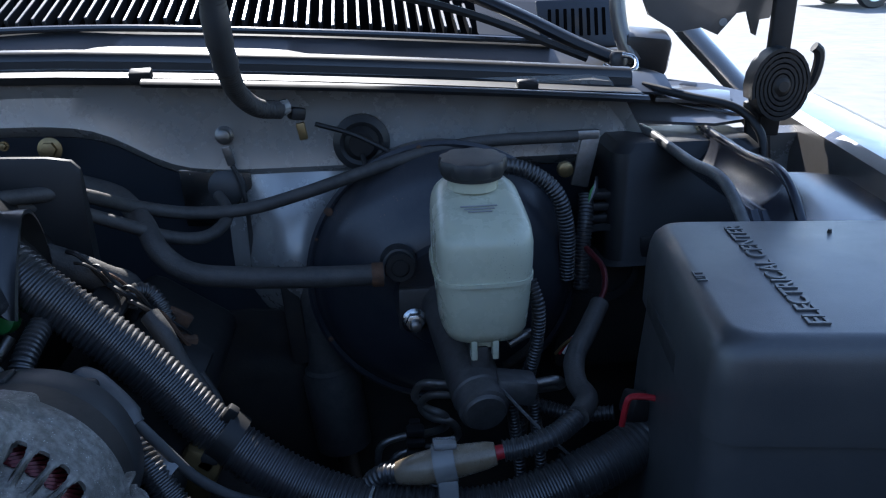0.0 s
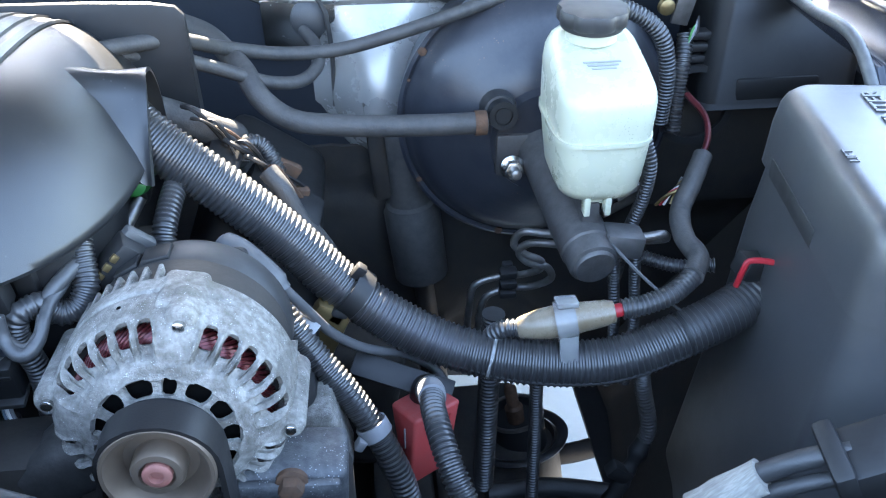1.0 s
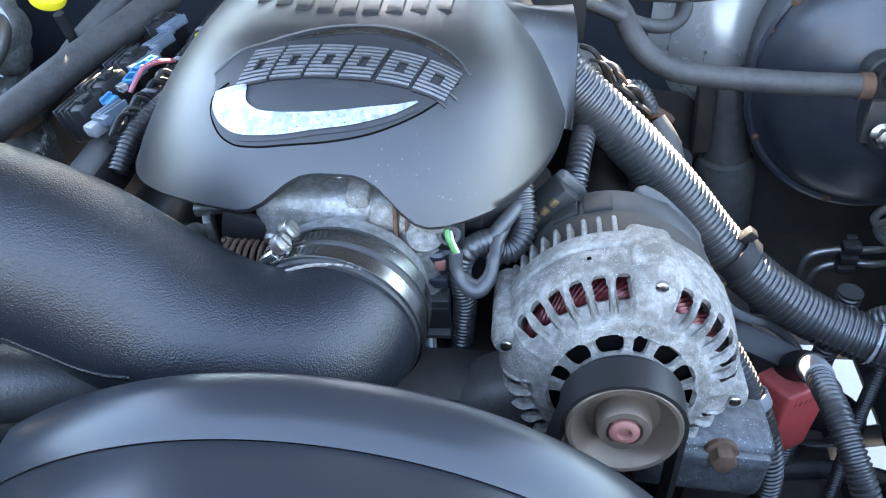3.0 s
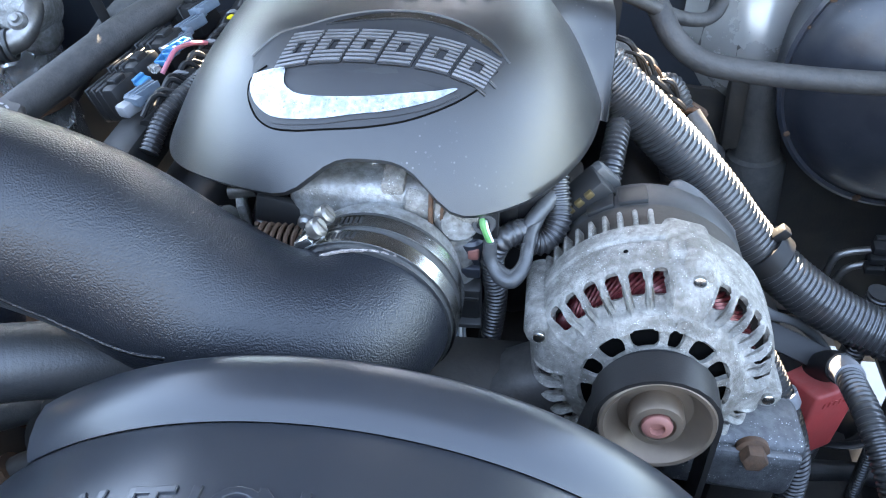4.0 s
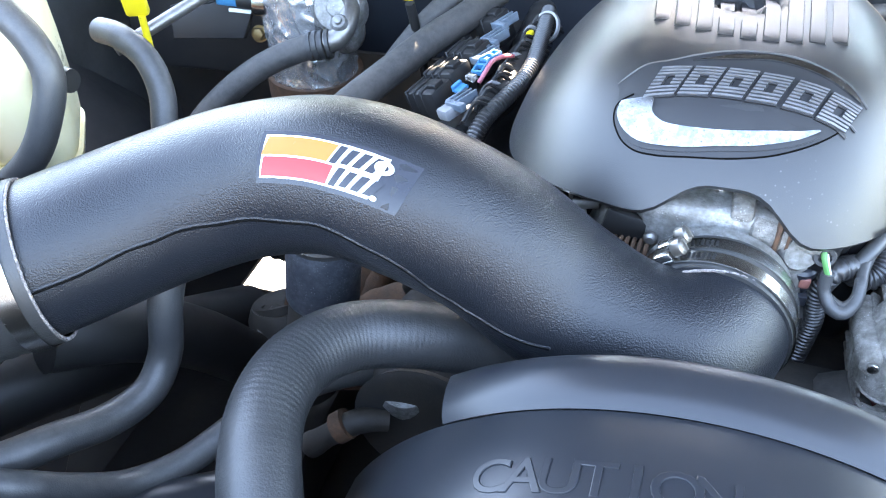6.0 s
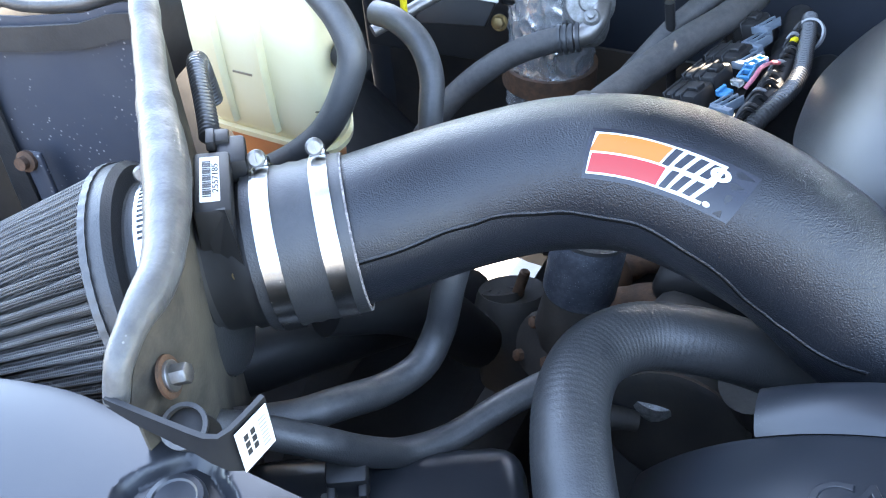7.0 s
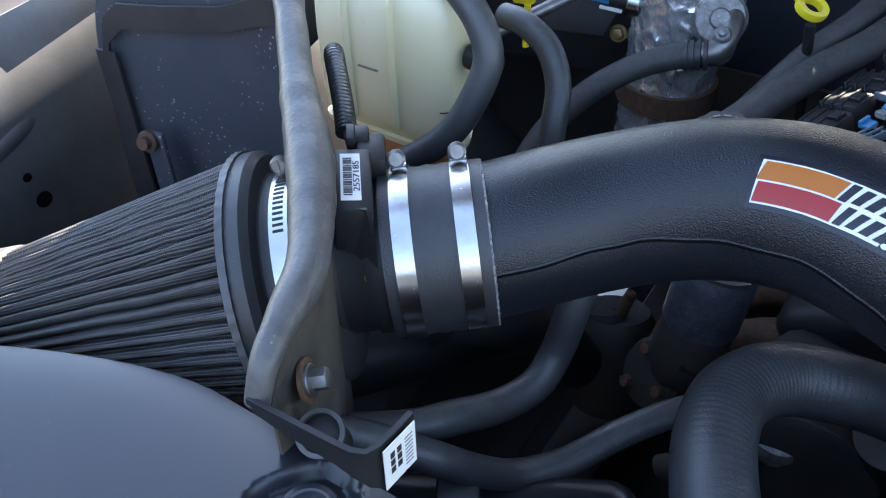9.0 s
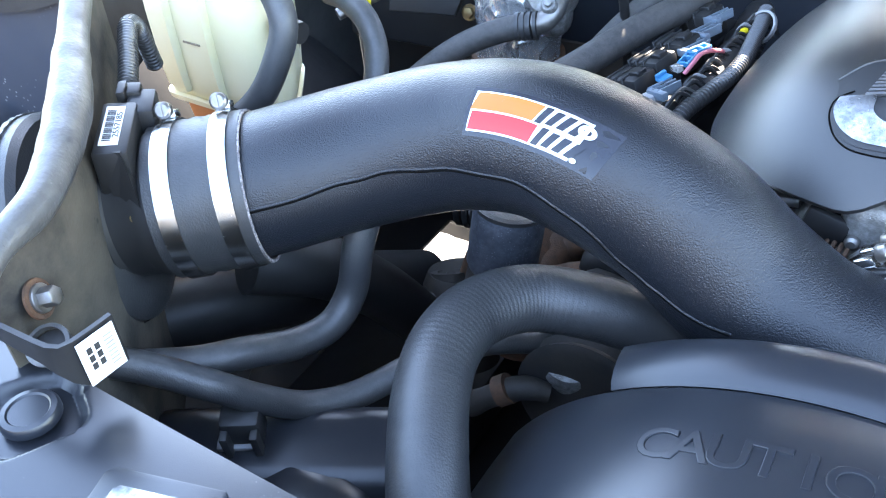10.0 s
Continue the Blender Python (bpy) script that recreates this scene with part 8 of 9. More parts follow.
part("body", rings_mesh([[(9.8 + a, 16.5, 0.3 + b) for a, b in ((0, 0), (4.4, 0), (4.5, 0.35), (4.2, 0.6), (3.3, 0.65), (2.7, 1.1), (1.2, 1.12), (0.6, 0.7), (0, 0.6))], [(9.8 + a, 18.2, 0.3 + b) for a, b in ((0, 0), (4.4, 0), (4.5, 0.35), (4.2, 0.6), (3.3, 0.65), (2.7, 1.1), (1.2, 1.12), (0.6, 0.7), (0, 0.6))]]), PAINT, pc)
for x in (10.75, 13.3):
    for y in (16.55, 18.15):
        w_ = part("wheel", lathe([(0.32, -0.1), (0.34, -0.06), (0.34, 0.06), (0.32, 0.1)], frame_at((x, y, 0.34), (0, -1, 0)), 28), RUBBER, pc)
        part("rim", lathe([(0.21, 0.101), (0.20, 0.11), (0.06, 0.09)], frame_at((x, y, 0.34), (0, -1, 0)), 20), STEEL, w_)

# dark panels added to close the bay below, with gaps showing the lot
us_ = thing("bay_floor", "black panels added to close the engine bay from below", "splash shield", (0, 0.3, 0.62), kind="structure")
for x0, x1, y0, y1, z in ((-1.0, -0.71, -0.35, 0.86, 0.611), (-0.73, -0.54, -0.35, 0.655, 0.610), (-0.73, -0.54, 0.765, 0.86, 0.610), (-0.55, 0.37, -0.35, 0.86, 0.609), (0.36, 0.57, -0.35, 0.53, 0.610), (0.36, 0.57, 0.815, 0.86, 0.610), (0.56, 1.0, -0.35, 0.86, 0.611)):
    part("panel", rbox((x1 - x0, y1 - y0, 0.008), pose((x0 + x1) / 2, (y0 + y1) / 2, z), 0.002), DARK, us_)
for s in (-1, 1):
    fr = thing("frame_rail", "black painted chassis frame rail", "frame rail", (s * 0.42, 0.3, 0.7), "frame rails", "structure")
    part("rail", rbox((0.07, 1.2, 0.10), pose(-0.45 if s < 0 else 0.30, 0.25, 0.68), 0.012), GRIME, fr)
ep = thing("water_pump", "grimy cast water pump and pulley at the engine's front", "water pump", (-0.2, 0.27, 0.95))
part("casting", rbox((0.20, 0.10, 0.16), pose(-0.20, 0.29, 0.93, 0, 10, 0), 0.03, 3), GRIME, ep)
part("neck", lathe([(0.030, 0), (0.031, 0.02), (0.028, 0.05)], frame_at((-0.165, 0.245, 1.0), (-0.4, -0.4, 0.8)), 28), GRIME, ep, "grimy cast hose neck")
part("pulley", lathe([(0.055, 0), (0.062, 0.003), (0.058, 0.010), (0.062, 0.018), (0.055, 0.022), (0.02, 0.016)], frame_at((-0.235, 0.235, 0.955), (0, -1, 0.1)), 40), GRIME, ep)

# ---- front end on the driver's side ----
sup2 = thing("radiator_cover", "smooth dark grey plastic cover over the radiator support", "cover", (0.5, -0.2, 1.15), kind="structure")
part("top", sheet([[(u, -0.075 + k, 1.150 + (-0.018 if k > 0.003 else 0.008 * (1 - math.exp(min(0, k) / 0.03)) - 0.0025)) for k in [0.004, 0.0015, -0.002, -0.01, -0.03, -0.08, -0.2, -0.45]] for u in np.linspace(-0.16, 1.0, 30)], 0.003), SHROUD_BLACK, sup2)
# truck front out of view, added to keep ground bounce from the bay
ge = thing("grille", "unseen front face of the truck, added to block ground bounce", "grille", (0, -0.55, 0.8), kind="structure")
part("face", grid_sheet(lambda u, v: (u, -0.50 - 0.05 * math.cos(u * 1.5) - 0.08 * v, 1.16 - 0.75 * v), np.linspace(-1.02, 1.02, 20), np.linspace(0, 1, 8), 0.02), PAINT, ge)
part("passenger_top", rbox((0.90, 0.20, 0.02), pose(-0.55, -0.46, 1.155), 0.006), SHROUD_BLACK, ge)
ba = thing("air_baffle", "rounded dark plastic duct end behind the radiator", "duct", (0.36, 0.12, 1.05))
part("shell", grid_sheet(lambda u, v: (0.36 + 0.125 * math.sin(u) * (1 + 0.0 * v), 0.14 - 0.16 * v, 1.02 + 0.088 * math.cos(u) - 0.008 * (v < 0.1) ), np.linspace(-1.5, 1.5, 30), [0, 0.06, 0.2, 0.6, 1.0], 0.004), SHROUD_BLACK, ba)

hl = thing("headlamp_harness", "wrapped headlamp lead with frayed white tape and a grey plug", "harness", (0.52, 0.2, 1.03))
part("conduit", sweep([(0.455, 0.205, 0.955), (0.478, 0.202, 0.982), (0.500, 0.200, 1.004)], 0.0085, seg=14, corr=(0.004, 0.0012)), LOOM, hl)
part("white_tape", sweep([(0.494, 0.200, 0.999), (0.512, 0.198, 1.017), (0.532, 0.194, 1.038)], 0.0135, seg=20, step=0.003, wob=0.10, flat=0.8), WHITE_TAPE, hl, "frayed white cloth tape")
part("lead", sweep([(0.530, 0.197, 1.036), (0.552, 0.190, 1.055), (0.580, 0.184, 1.068)], 0.0072, seg=12), RUBBER, hl)
part("lead", sweep([(0.528, 0.188, 1.024), (0.552, 0.180, 1.044), (0.580, 0.174, 1.056)], 0.0055, seg=12), RUBBER, hl)
part("plug", rbox((0.050, 0.040, 0.034), pose(0.594, 0.180, 1.063, 10, -28, -8), 0.005), DARK, hl)
part("plug_collar", rbox((0.014, 0.046, 0.040), pose(0.574, 0.184, 1.056, 10, -28, -8), 0.004), DARK, hl)

# ---- clutter beside the throttle body ----
pl_ = thing("throttle_plugs", "black sensor plugs with bare wire ends beside the throttle", "plug", (0.032, 0.3, 1.1))
part("upper_plug", rbox((0.019, 0.020, 0.030), pose(0.038, 0.3075, 1.145, 12, 0, 4), 0.003), DARK, pl_)
part("plug_seal", ring_lathe([(0.0046, -0.001), (0.0072, -0.001), (0.0080, 0.0012), (0.0072, 0.004), (0.0046, 0.004)], frame_at((0.0383, 0.2975, 1.1475), (0, -1, 0.22)), 20), HOSE_GREY, pl_, "grey rubber seal")
part("plug_core", lathe([(0.0047, -0.001), (0.0047, 0.0015), (0.001, 0.002)], frame_at((0.0383, 0.2975, 1.1475), (0, -1, 0.22)), 16), HOSE_GREY, pl_)
part("green_wire", sweep([(0.0372, 0.2975, 1.1520), (0.0376, 0.2938, 1.1490), (0.0405, 0.2918, 1.1420), (0.0433, 0.2915, 1.1355)], 0.0021, seg=8), LIME, pl_, "green and white wire")
part("white_wire", sweep([(0.0392, 0.2975, 1.1500), (0.0402, 0.2936, 1.1470), (0.0425, 0.2920, 1.1410), (0.0445, 0.2918, 1.1360)], 0.0014, seg=8), WHITE_LABEL, pl_)
part("rear_plug", rbox((0.015, 0.016, 0.026), pose(0.0515, 0.332, 1.136, 10, 0, 0), 0.002), DARK, pl_)
part("plug_latch", rbox((0.008, 0.006, 0.006), pose(0.0268, 0.302, 1.1345, 0, 0, 0), 0.001), DARK, pl_)
part("sensor_body", lathe([(0.0095, -0.020), (0.0112, -0.018), (0.0112, -0.004), (0.0102, -0.003), (0.0102, 0.010), (0.0112, 0.011), (0.0112, 0.018), (0.0090, 0.020)], pose(0.0285, 0.310, 1.112, 12, 0, 0), 24), PLUG_DARK, pl_, "blue-black sensor body")
part("sensor_seal", rbox((0.008, 0.005, 0.010), pose(0.0318, 0.2985, 1.1195, 10, 0, 0), 0.002), RED_RUST, pl_, "rusty brown seal")
part("sensor_tab", rbox((0.014, 0.005, 0.010), pose(0.0300, 0.2985, 1.1035, 10, 0, 0), 0.0015), PLUG_DARK, pl_)
part("lower_plug", rbox((0.021, 0.020, 0.034), pose(0.0275, 0.303, 1.0775, 10, 0, 2), 0.003), DARK, pl_)
part("plug_rib", rbox((0.018, 0.003, 0.004), pose(0.0275, 0.2925, 1.084, 10, 0, 2), 0.001), DARK, pl_)
part("plug_rib", rbox((0.024, 0.021, 0.005), pose(0.0270, 0.3005, 1.0605, 10, 0, 2), 0.0015), CAP_BLACK, pl_)
for k, m_ in enumerate((PLUG_GREY, WHITE_LABEL, GREY_CONN)):
    part("wire", sweep([(0.0215 + 0.0030 * k, 0.2955, 1.0600), (0.0212 + 0.0028 * k, 0.2945, 1.0480), (0.0230 + 0.0030 * k, 0.2960, 1.0340), (0.030 + 0.0025 * k, 0.300, 1.022)], 0.0014, seg=6), m_, pl_)
hose("taped_harness", [(0.0215, 0.300, 1.040), (0.0225, 0.299, 1.026), (0.030, 0.300, 1.0185), (0.039, 0.303, 1.021), (0.047, 0.306, 1.034)], 0.0066, OLD_RUBBER, "taped harness end below the plugs", "harness", seg=12, wob=0.3)
hose("cloth_conduit", [(0.066, 0.322, 1.124), (0.058, 0.312, 1.129), (0.050, 0.306, 1.127), (0.0445, 0.306, 1.113), (0.0450, 0.308, 1.096), (0.0475, 0.310, 1.076), (0.0465, 0.311, 1.052), (0.0445, 0.311, 1.030), (0.042, 0.318, 1.005), (0.040, 0.325, 0.95)], 0.0086, LOOM, "woven black conduit dropping past the throttle", "conduit", seg=16, corr=(0.0036, 0.0011))
hose("ribbed_arch", [(0.081, 0.362, 1.158), (0.0835, 0.350, 1.146), (0.0865, 0.339, 1.132), (0.0865, 0.331, 1.124), (0.0805, 0.323, 1.1165), (0.0715, 0.320, 1.1155), (0.063, 0.319, 1.1215), (0.056, 0.316, 1.126)], 0.0094, LOOM, "dusty ribbed conduit bending under the cover's edge", "conduit", seg=16, corr=(0.0036, 0.0013))
hose("taped_wire", [(0.0432, 0.2925, 1.1365), (0.0436, 0.290, 1.124), (0.0490, 0.284, 1.1155), (0.0575, 0.281, 1.1125), (0.0655, 0.288, 1.118), (0.0678, 0.299, 1.1255), (0.0690, 0.312, 1.130), (0.0745, 0.329, 1.134), (0.080, 0.345, 1.142)], 0.0048, HOSE_GREY, "grey taped wire loop beside the alternator", "wire", seg=12, wob=0.35)
hose("taped_wire", [(0.0440, 0.2935, 1.1350), (0.0448, 0.2920, 1.122), (0.0510, 0.2870, 1.118), (0.0580, 0.2850, 1.1165), (0.0640, 0.2910, 1.121), (0.0655, 0.302, 1.128)], 0.0026, OLD_RUBBER, "thin taped wire beside the taped loop", "wire", seg=8, wob=0.3)
hose("loop_tube", [(0.0645, 0.315, 1.1265), (0.0690, 0.320, 1.1335), (0.0775, 0.333, 1.139), (0.085, 0.350, 1.142)], 0.0056, HOSE_GREY, "smooth grey tube under the cover's edge", "hose", seg=12)
solo("front_bracket", rbox((0.06, 0.05, 0.05), pose(0.052, 0.290, 1.000, 0, 30, 0), 0.012, 3), GRIME, "grimy cast bracket beside the alternator", "bracket")

# left of the throttle: plate, plug and fittings
tl = thing("throttle_cam", "grey stamped throttle cam plates with a braided cable", "throttle cam", (-0.125, 0.32, 1.13))
part("plate", rbox((0.006, 0.030, 0.040), pose(-0.118, 0.318, 1.128, 10, 15, 25), 0.002), CAST, tl)
part("plate", rbox((0.006, 0.028, 0.036), pose(-0.134, 0.325, 1.122, 10, -5, 20), 0.002), CAST, tl)
part("cable", sweep([(-0.085, 0.305, 1.135), (-0.100, 0.308, 1.142), (-0.115, 0.315, 1.150)], 0.0035, seg=8, wob=0.3), DULL_STEEL, tl, "braided cable")
part("pin", lathe([(0.005, 0), (0.005, 0.02)], frame_at((-0.14, 0.32, 1.14), (1, 0, 0.2)), 12), DULL_STEEL, tl)
solo("egr_elbow", sweep([(-0.17, 0.34, 1.09), (-0.158, 0.325, 1.108), (-0.145, 0.318, 1.115)], 0.012, seg=16), STEEL, "shiny metal elbow by the pipe", "elbow")

# ---- between the cover and the main conduit ----
hose("coolant_tube", [(0.098, 0.46, 1.122), (0.088, 0.445, 1.108), (0.078, 0.425, 1.098), (0.070, 0.405, 1.092)], 0.0055, DULL_STEEL, "bent steel tube under the cover's edge", "pipe", seg=12)
gp = thing("green_plug", "green plastic plug under the cover's snout", "plug", (0.098, 0.455, 1.136))
part("cap", lathe([(0.010, 0), (0.011, 0.004), (0.011, 0.012), (0.007, 0.015)], frame_at((0.100, 0.462, 1.136), (-0.2, -1, 0.4)), 18), GREEN, gp)
part("holder", rbox((0.026, 0.02, 0.016), pose(0.092, 0.470, 1.124, 20, 10, 0), 0.004), DARK, gp)
bolt("manifold_bolt", "brassy flange bolt on the manifold", (0.078, 0.44, 1.094), (0.1, -0.5, 0.85), 0.006, 0.011, BRASS, 0.008)
solo("manifold_lug", rbox((0.05, 0.05, 0.03), pose(0.085, 0.445, 1.075, 15, 10, 10), 0.008), GRIME, "grimy casting lug below the cover", "casting")
solo("coil_bracket", rbox((0.11, 0.015, 0.02), pose(0.175, 0.50, 1.085, 20, 38, 0), 0.004), GRIME, "dark coil bracket behind the conduit", "bracket")
for k in range(3):
    x, z = 0.150 + 0.034 * k, 1.108 - 0.030 * k
    cl_ = thing("ignition_coil", "black ignition coil with a dusty plug boot", "ignition coil", (x, 0.53, z), "ignition coils")
    part("body", rbox((0.034, 0.045, 0.032), pose(x, 0.535, z, 15, 35, 0), 0.006), DARK, cl_)
    part("boot", sweep([(x + 0.012, 0.512, z - 0.002), (x + 0.026, 0.500, z - 0.020), (x + 0.036, 0.49, z - 0.048)], 0.0085, seg=12), OLD_RUBBER, cl_)
    part("clip", rbox((0.016, 0.010, 0.010), pose(x - 0.006, 0.512, z + 0.016, 15, 35, 0), 0.002), GREY_CONN, cl_)
solo("rusty_bracket", rbox((0.036, 0.010, 0.020), pose(0.203, 0.562, 1.086, 10, 35, 20), 0.003), RUST, "rusty steel bracket behind the conduit", "bracket")
solo("rusty_bracket", rbox((0.020, 0.010, 0.026), pose(0.216, 0.545, 1.062, 10, 15, 20), 0.003), RUST, "rusty steel tab behind the conduit", "bracket")
hose("coil_conduit", [(0.168, 0.55, 1.105), (0.174, 0.555, 1.117), (0.184, 0.56, 1.115), (0.194, 0.558, 1.102), (0.20, 0.555, 1.085)], 0.0085, LOOM, "small ribbed conduit arch over the coils", "conduit", seg=14, corr=(0.004, 0.0012))
hose("plug_lead", [(0.196, 0.515, 1.110), (0.208, 0.505, 1.096), (0.222, 0.50, 1.062), (0.236, 0.49, 1.045), (0.246, 0.49, 1.01)], 0.0092, OLD_RUBBER, "grey spark plug lead and boot", "lead", seg=14)
wr = random.Random(9)
for k in range(10):
    x0, y0, z0 = 0.128 + 0.008 * k, 0.525 + 0.02 * wr.random(), 1.168 - 0.008 * k
    hose("coil_wire", [(x0, y0, z0), (x0 + 0.010, y0 - 0.005, z0 - 0.006 + 0.012 * wr.random()), (x0 + 0.022, y0 + 0.012 * wr.random(), z0 - 0.022), (x0 + 0.030, y0 + 0.01, z0 - 0.042)], 0.0014 + 0.0012 * wr.random(), [DARK, GRIME, DARK, RUST, DARK][k % 5], "thin wire among the coils", "wire", "coil wires", seg=6)
solo("coil_cover", rings_mesh([[(x, y, z - 0.006 * k) for y, z in ((0.586, 1.08), (0.584, 1.18), (0.586, 1.236), (0.5885, 1.244), (0.5915, 1.245), (0.594, 1.238), (0.600, 1.17), (0.604, 1.08))] for x, k in ((-0.10, 0), (-0.03, 0), (0.05, 0.2), (0.105, 0.6), (0.126, 1.2), (0.133, 2.5))]), DARK, "grimy black upright cover behind the engine cover", "cover")

# behind the alternator
ah = thing("alternator_harness", "black plug block and tubes behind the alternator", "harness", (0.15, 0.40, 1.09))
part("block", rbox((0.085, 0.016, 0.018), pose(0.150, 0.374, 1.116, 10, 4, 0), 0.006, 3), DARK, ah)
part("post", lathe([(0.006, 0), (0.006, 0.014), (0.004, 0.016)], pose(0.128, 0.392, 1.098), 14), STEEL, ah)
hose("grey_tube", [(0.045, 0.44, 1.075), (0.062, 0.41, 1.088), (0.085, 0.395, 1.10)], 0.0065, OLD_RUBBER, "dusty grey tube beside the manifold", "hose", seg=10)
tag_ = thing("paper_tag", "pale printed tag on the charging cable", "tag", (0.223, 0.38, 1.043))
TGM = frame_at((0.2235, 0.3790, 1.0440), (-0.05, -0.72, 0.70)) @ Matrix.Rotation(radians(-38), 4, "Z")
part("card", rbox((0.030, 0.016, 0.0012), TGM, 0.0004), GREY_CONN, tag_)
for k in range(3):
    part("print_bar", rbox((0.0022, 0.008, 0.0004), TGM @ Matrix.Translation((-0.011 + 0.0045 * k, 0, 0.0008)), 0), INK, tag_)

# ---- low on the driver's side ----
hose("brake_conduit", [(0.402, 0.50, 0.94), (0.399, 0.50, 0.844), (0.398, 0.50, 0.773), (0.396, 0.50, 0.68)], 0.012, LOOM, "dark ribbed conduit dropping past the conduit", "conduit", seg=14, corr=(0.005, 0.0015))
hose("sensor_drop", [(0.447, 0.48, 0.95), (0.447, 0.48, 0.851), (0.449, 0.48, 0.771), (0.449, 0.47, 0.66)], 0.0075, LOOM, "thin conduit hanging below the fuse holder", "conduit", seg=12, corr=(0.004, 0.001))
hose("lamp_drop", [(0.535, 0.43, 0.96), (0.549, 0.45, 0.879), (0.560, 0.44, 0.821), (0.556, 0.437, 0.80)], 0.0088, LOOM, "conduit hanging beside the fuse box", "conduit", seg=14, corr=(0.004, 0.0012))
tb2 = thing("taped_splice", "lumpy black taped splice and plug on a hanging lead", "splice", (0.545, 0.43, 0.79))
part("tape", sweep([(0.557, 0.438, 0.806), (0.548, 0.432, 0.785), (0.536, 0.426, 0.760), (0.525, 0.42, 0.735), (0.512, 0.41, 0.69)], 0.009, seg=10, wob=0.5), DARK, tb2)
part("plug", rbox((0.030, 0.016, 0.018), pose(0.530, 0.425, 0.772, 0, 40, 0), 0.004), DARK, tb2)
for dx in (0, 0.022):
    hose("wiring_drop", [(0.524 + dx, 0.515, 1.0), (0.530 + dx, 0.52, 0.955), (0.536 + dx, 0.52, 0.90), (0.54 + dx, 0.53, 0.80)], 0.0062, LOOM, "thin conduit under the master cylinder", "conduit", "hanging conduits", seg=12, corr=(0.004, 0.001))
hose("cross_conduit", [(0.555, 0.52, 0.985), (0.585, 0.50, 0.985), (0.62, 0.49, 0.99)], 0.0075, LOOM, "ribbed conduit running to the fuse box", "conduit", seg=12, corr=(0.004, 0.0012))
sto = thing("shock_absorber", "black shock absorber top with a rusty stud", "shock absorber", (0.452, 0.60, 0.70))
SA = pose(0.452, 0.606, 0.685, -8, -10, 0)
part("cup", lathe([(0.030, -0.15), (0.034, -0.10), (0.036, -0.012), (0.034, 0.0), (0.031, 0.001), (0.029, -0.010), (0.012, -0.012)], SA, 36), DARK, sto)
part("stud", lathe([(0.011, -0.012), (0.012, 0.010), (0.008, 0.014), (0.008, 0.040), (0.005, 0.044)], SA, 16), RUST, sto, "rusty threaded stud")
part("cup_rim", ring_lathe([(0.034, -0.004), (0.0375, -0.003), (0.0375, 0.002), (0.034, 0.002)], SA, 36), DULL_STEEL, sto, "worn bright rim")
part("tower_edge", sweep([SA @ Vector((0.056 * math.cos(a), 0.066 * math.sin(a) - 0.006, -0.035 - 0.012 * math.sin(a))) for a in np.linspace(-2.9, 1.1, 16)], 0.0075, seg=10, flat=0.5), EDGE_RUBBER, sto, "bent steel tower edge")
part("skirt", lathe([(0.040, -0.17), (0.046, -0.12), (0.050, -0.045), (0.046, -0.040), (0.042, -0.050)], SA, 32), GRIME, sto)
part("arm", sweep([(0.49, 0.60, 0.605), (0.53, 0.605, 0.60), (0.60, 0.62, 0.60)], 0.014, seg=12), GRIME, sto)
hose("brake_pipe_low", [(0.40, 0.50, 0.66), (0.48, 0.51, 0.65), (0.56, 0.50, 0.64)], 0.013, RUBBER, "black pipe low beside the strut", "pipe", seg=14)
solo("tan_lug", rbox((0.035, 0.02, 0.06), pose(0.238, 0.43, 0.995, 0, 25, 0), 0.008), BRASS, "tan stained casting under the conduit", "casting")
solo("frame_rail", rbox((0.13, 0.42, 0.16), pose(0.405, 0.49, 0.575), 0.012), GRIME, "grimy black chassis rail below the bay", "frame rail", kind="structure")
solo("engine_mount", rbox((0.09, 0.10, 0.16), pose(0.255, 0.50, 0.86, 0, 10, 0), 0.02, 3), GRIME, "grimy engine mount casting", "casting")
rg_ = thing("relay_ring", "round black plate beside the heater housing", "plate", (0.69, 0.72, 1.04))
part("ring", ring_lathe([(0.040, 0), (0.048, 0), (0.048, 0.006), (0.040, 0.006)], frame_at((0.668, 0.72, 1.055), (0, -1, 0.1)), 36), DARK, rg_)
solo("dash_panel", rbox((0.20, 0.02, 0.16), pose(0.72, 0.755, 0.98), 0.02, 2), GRIME, "dark lower dash panel beside the booster", "panel", kind="structure")
for k in range(6):
    hose("loom_wire", [(0.578 + 0.004 * k, 0.56, 1.02), (0.588 + 0.003 * k, 0.555 + 0.003 * k, 1.035), (0.606, 0.55 + 0.004 * k, 1.045)], 0.0018, [BRASS, RED, WHITE_LABEL, DARK, BRASS, GREY_CONN][k], "thin coloured wire beside the power cable", "wire", "bared wires", seg=6)

# ---- passenger side: tape, holes, low clutter ----
FX = -0.922
tpp = thing("fender_tape", "strips of grey duct tape over the fender's edge", "tape", (FX, 0.08, 1.2))


def wall_patch(pts, x, thick=0.0012, n=6):
    """A strip of tape on the apron: four corners (y, z), slightly bowed."""
    (a, b, c, d) = [np.array(p) for p in pts]
    return grid_sheet(lambda u, v: (x + 0.006 * math.sin(math.pi * u) * math.sin(math.pi * v), *((a * (1 - u) + b * u) * (1 - v) + (d * (1 - u) + c * u) * v)), np.linspace(0, 1, n), np.linspace(0, 1, n), thick)


part("long_strip", wall_patch([(0.056, 1.231), (0.30, 1.25), (0.28, 1.222), (0.077, 1.186)], -0.926), TAPE, tpp)
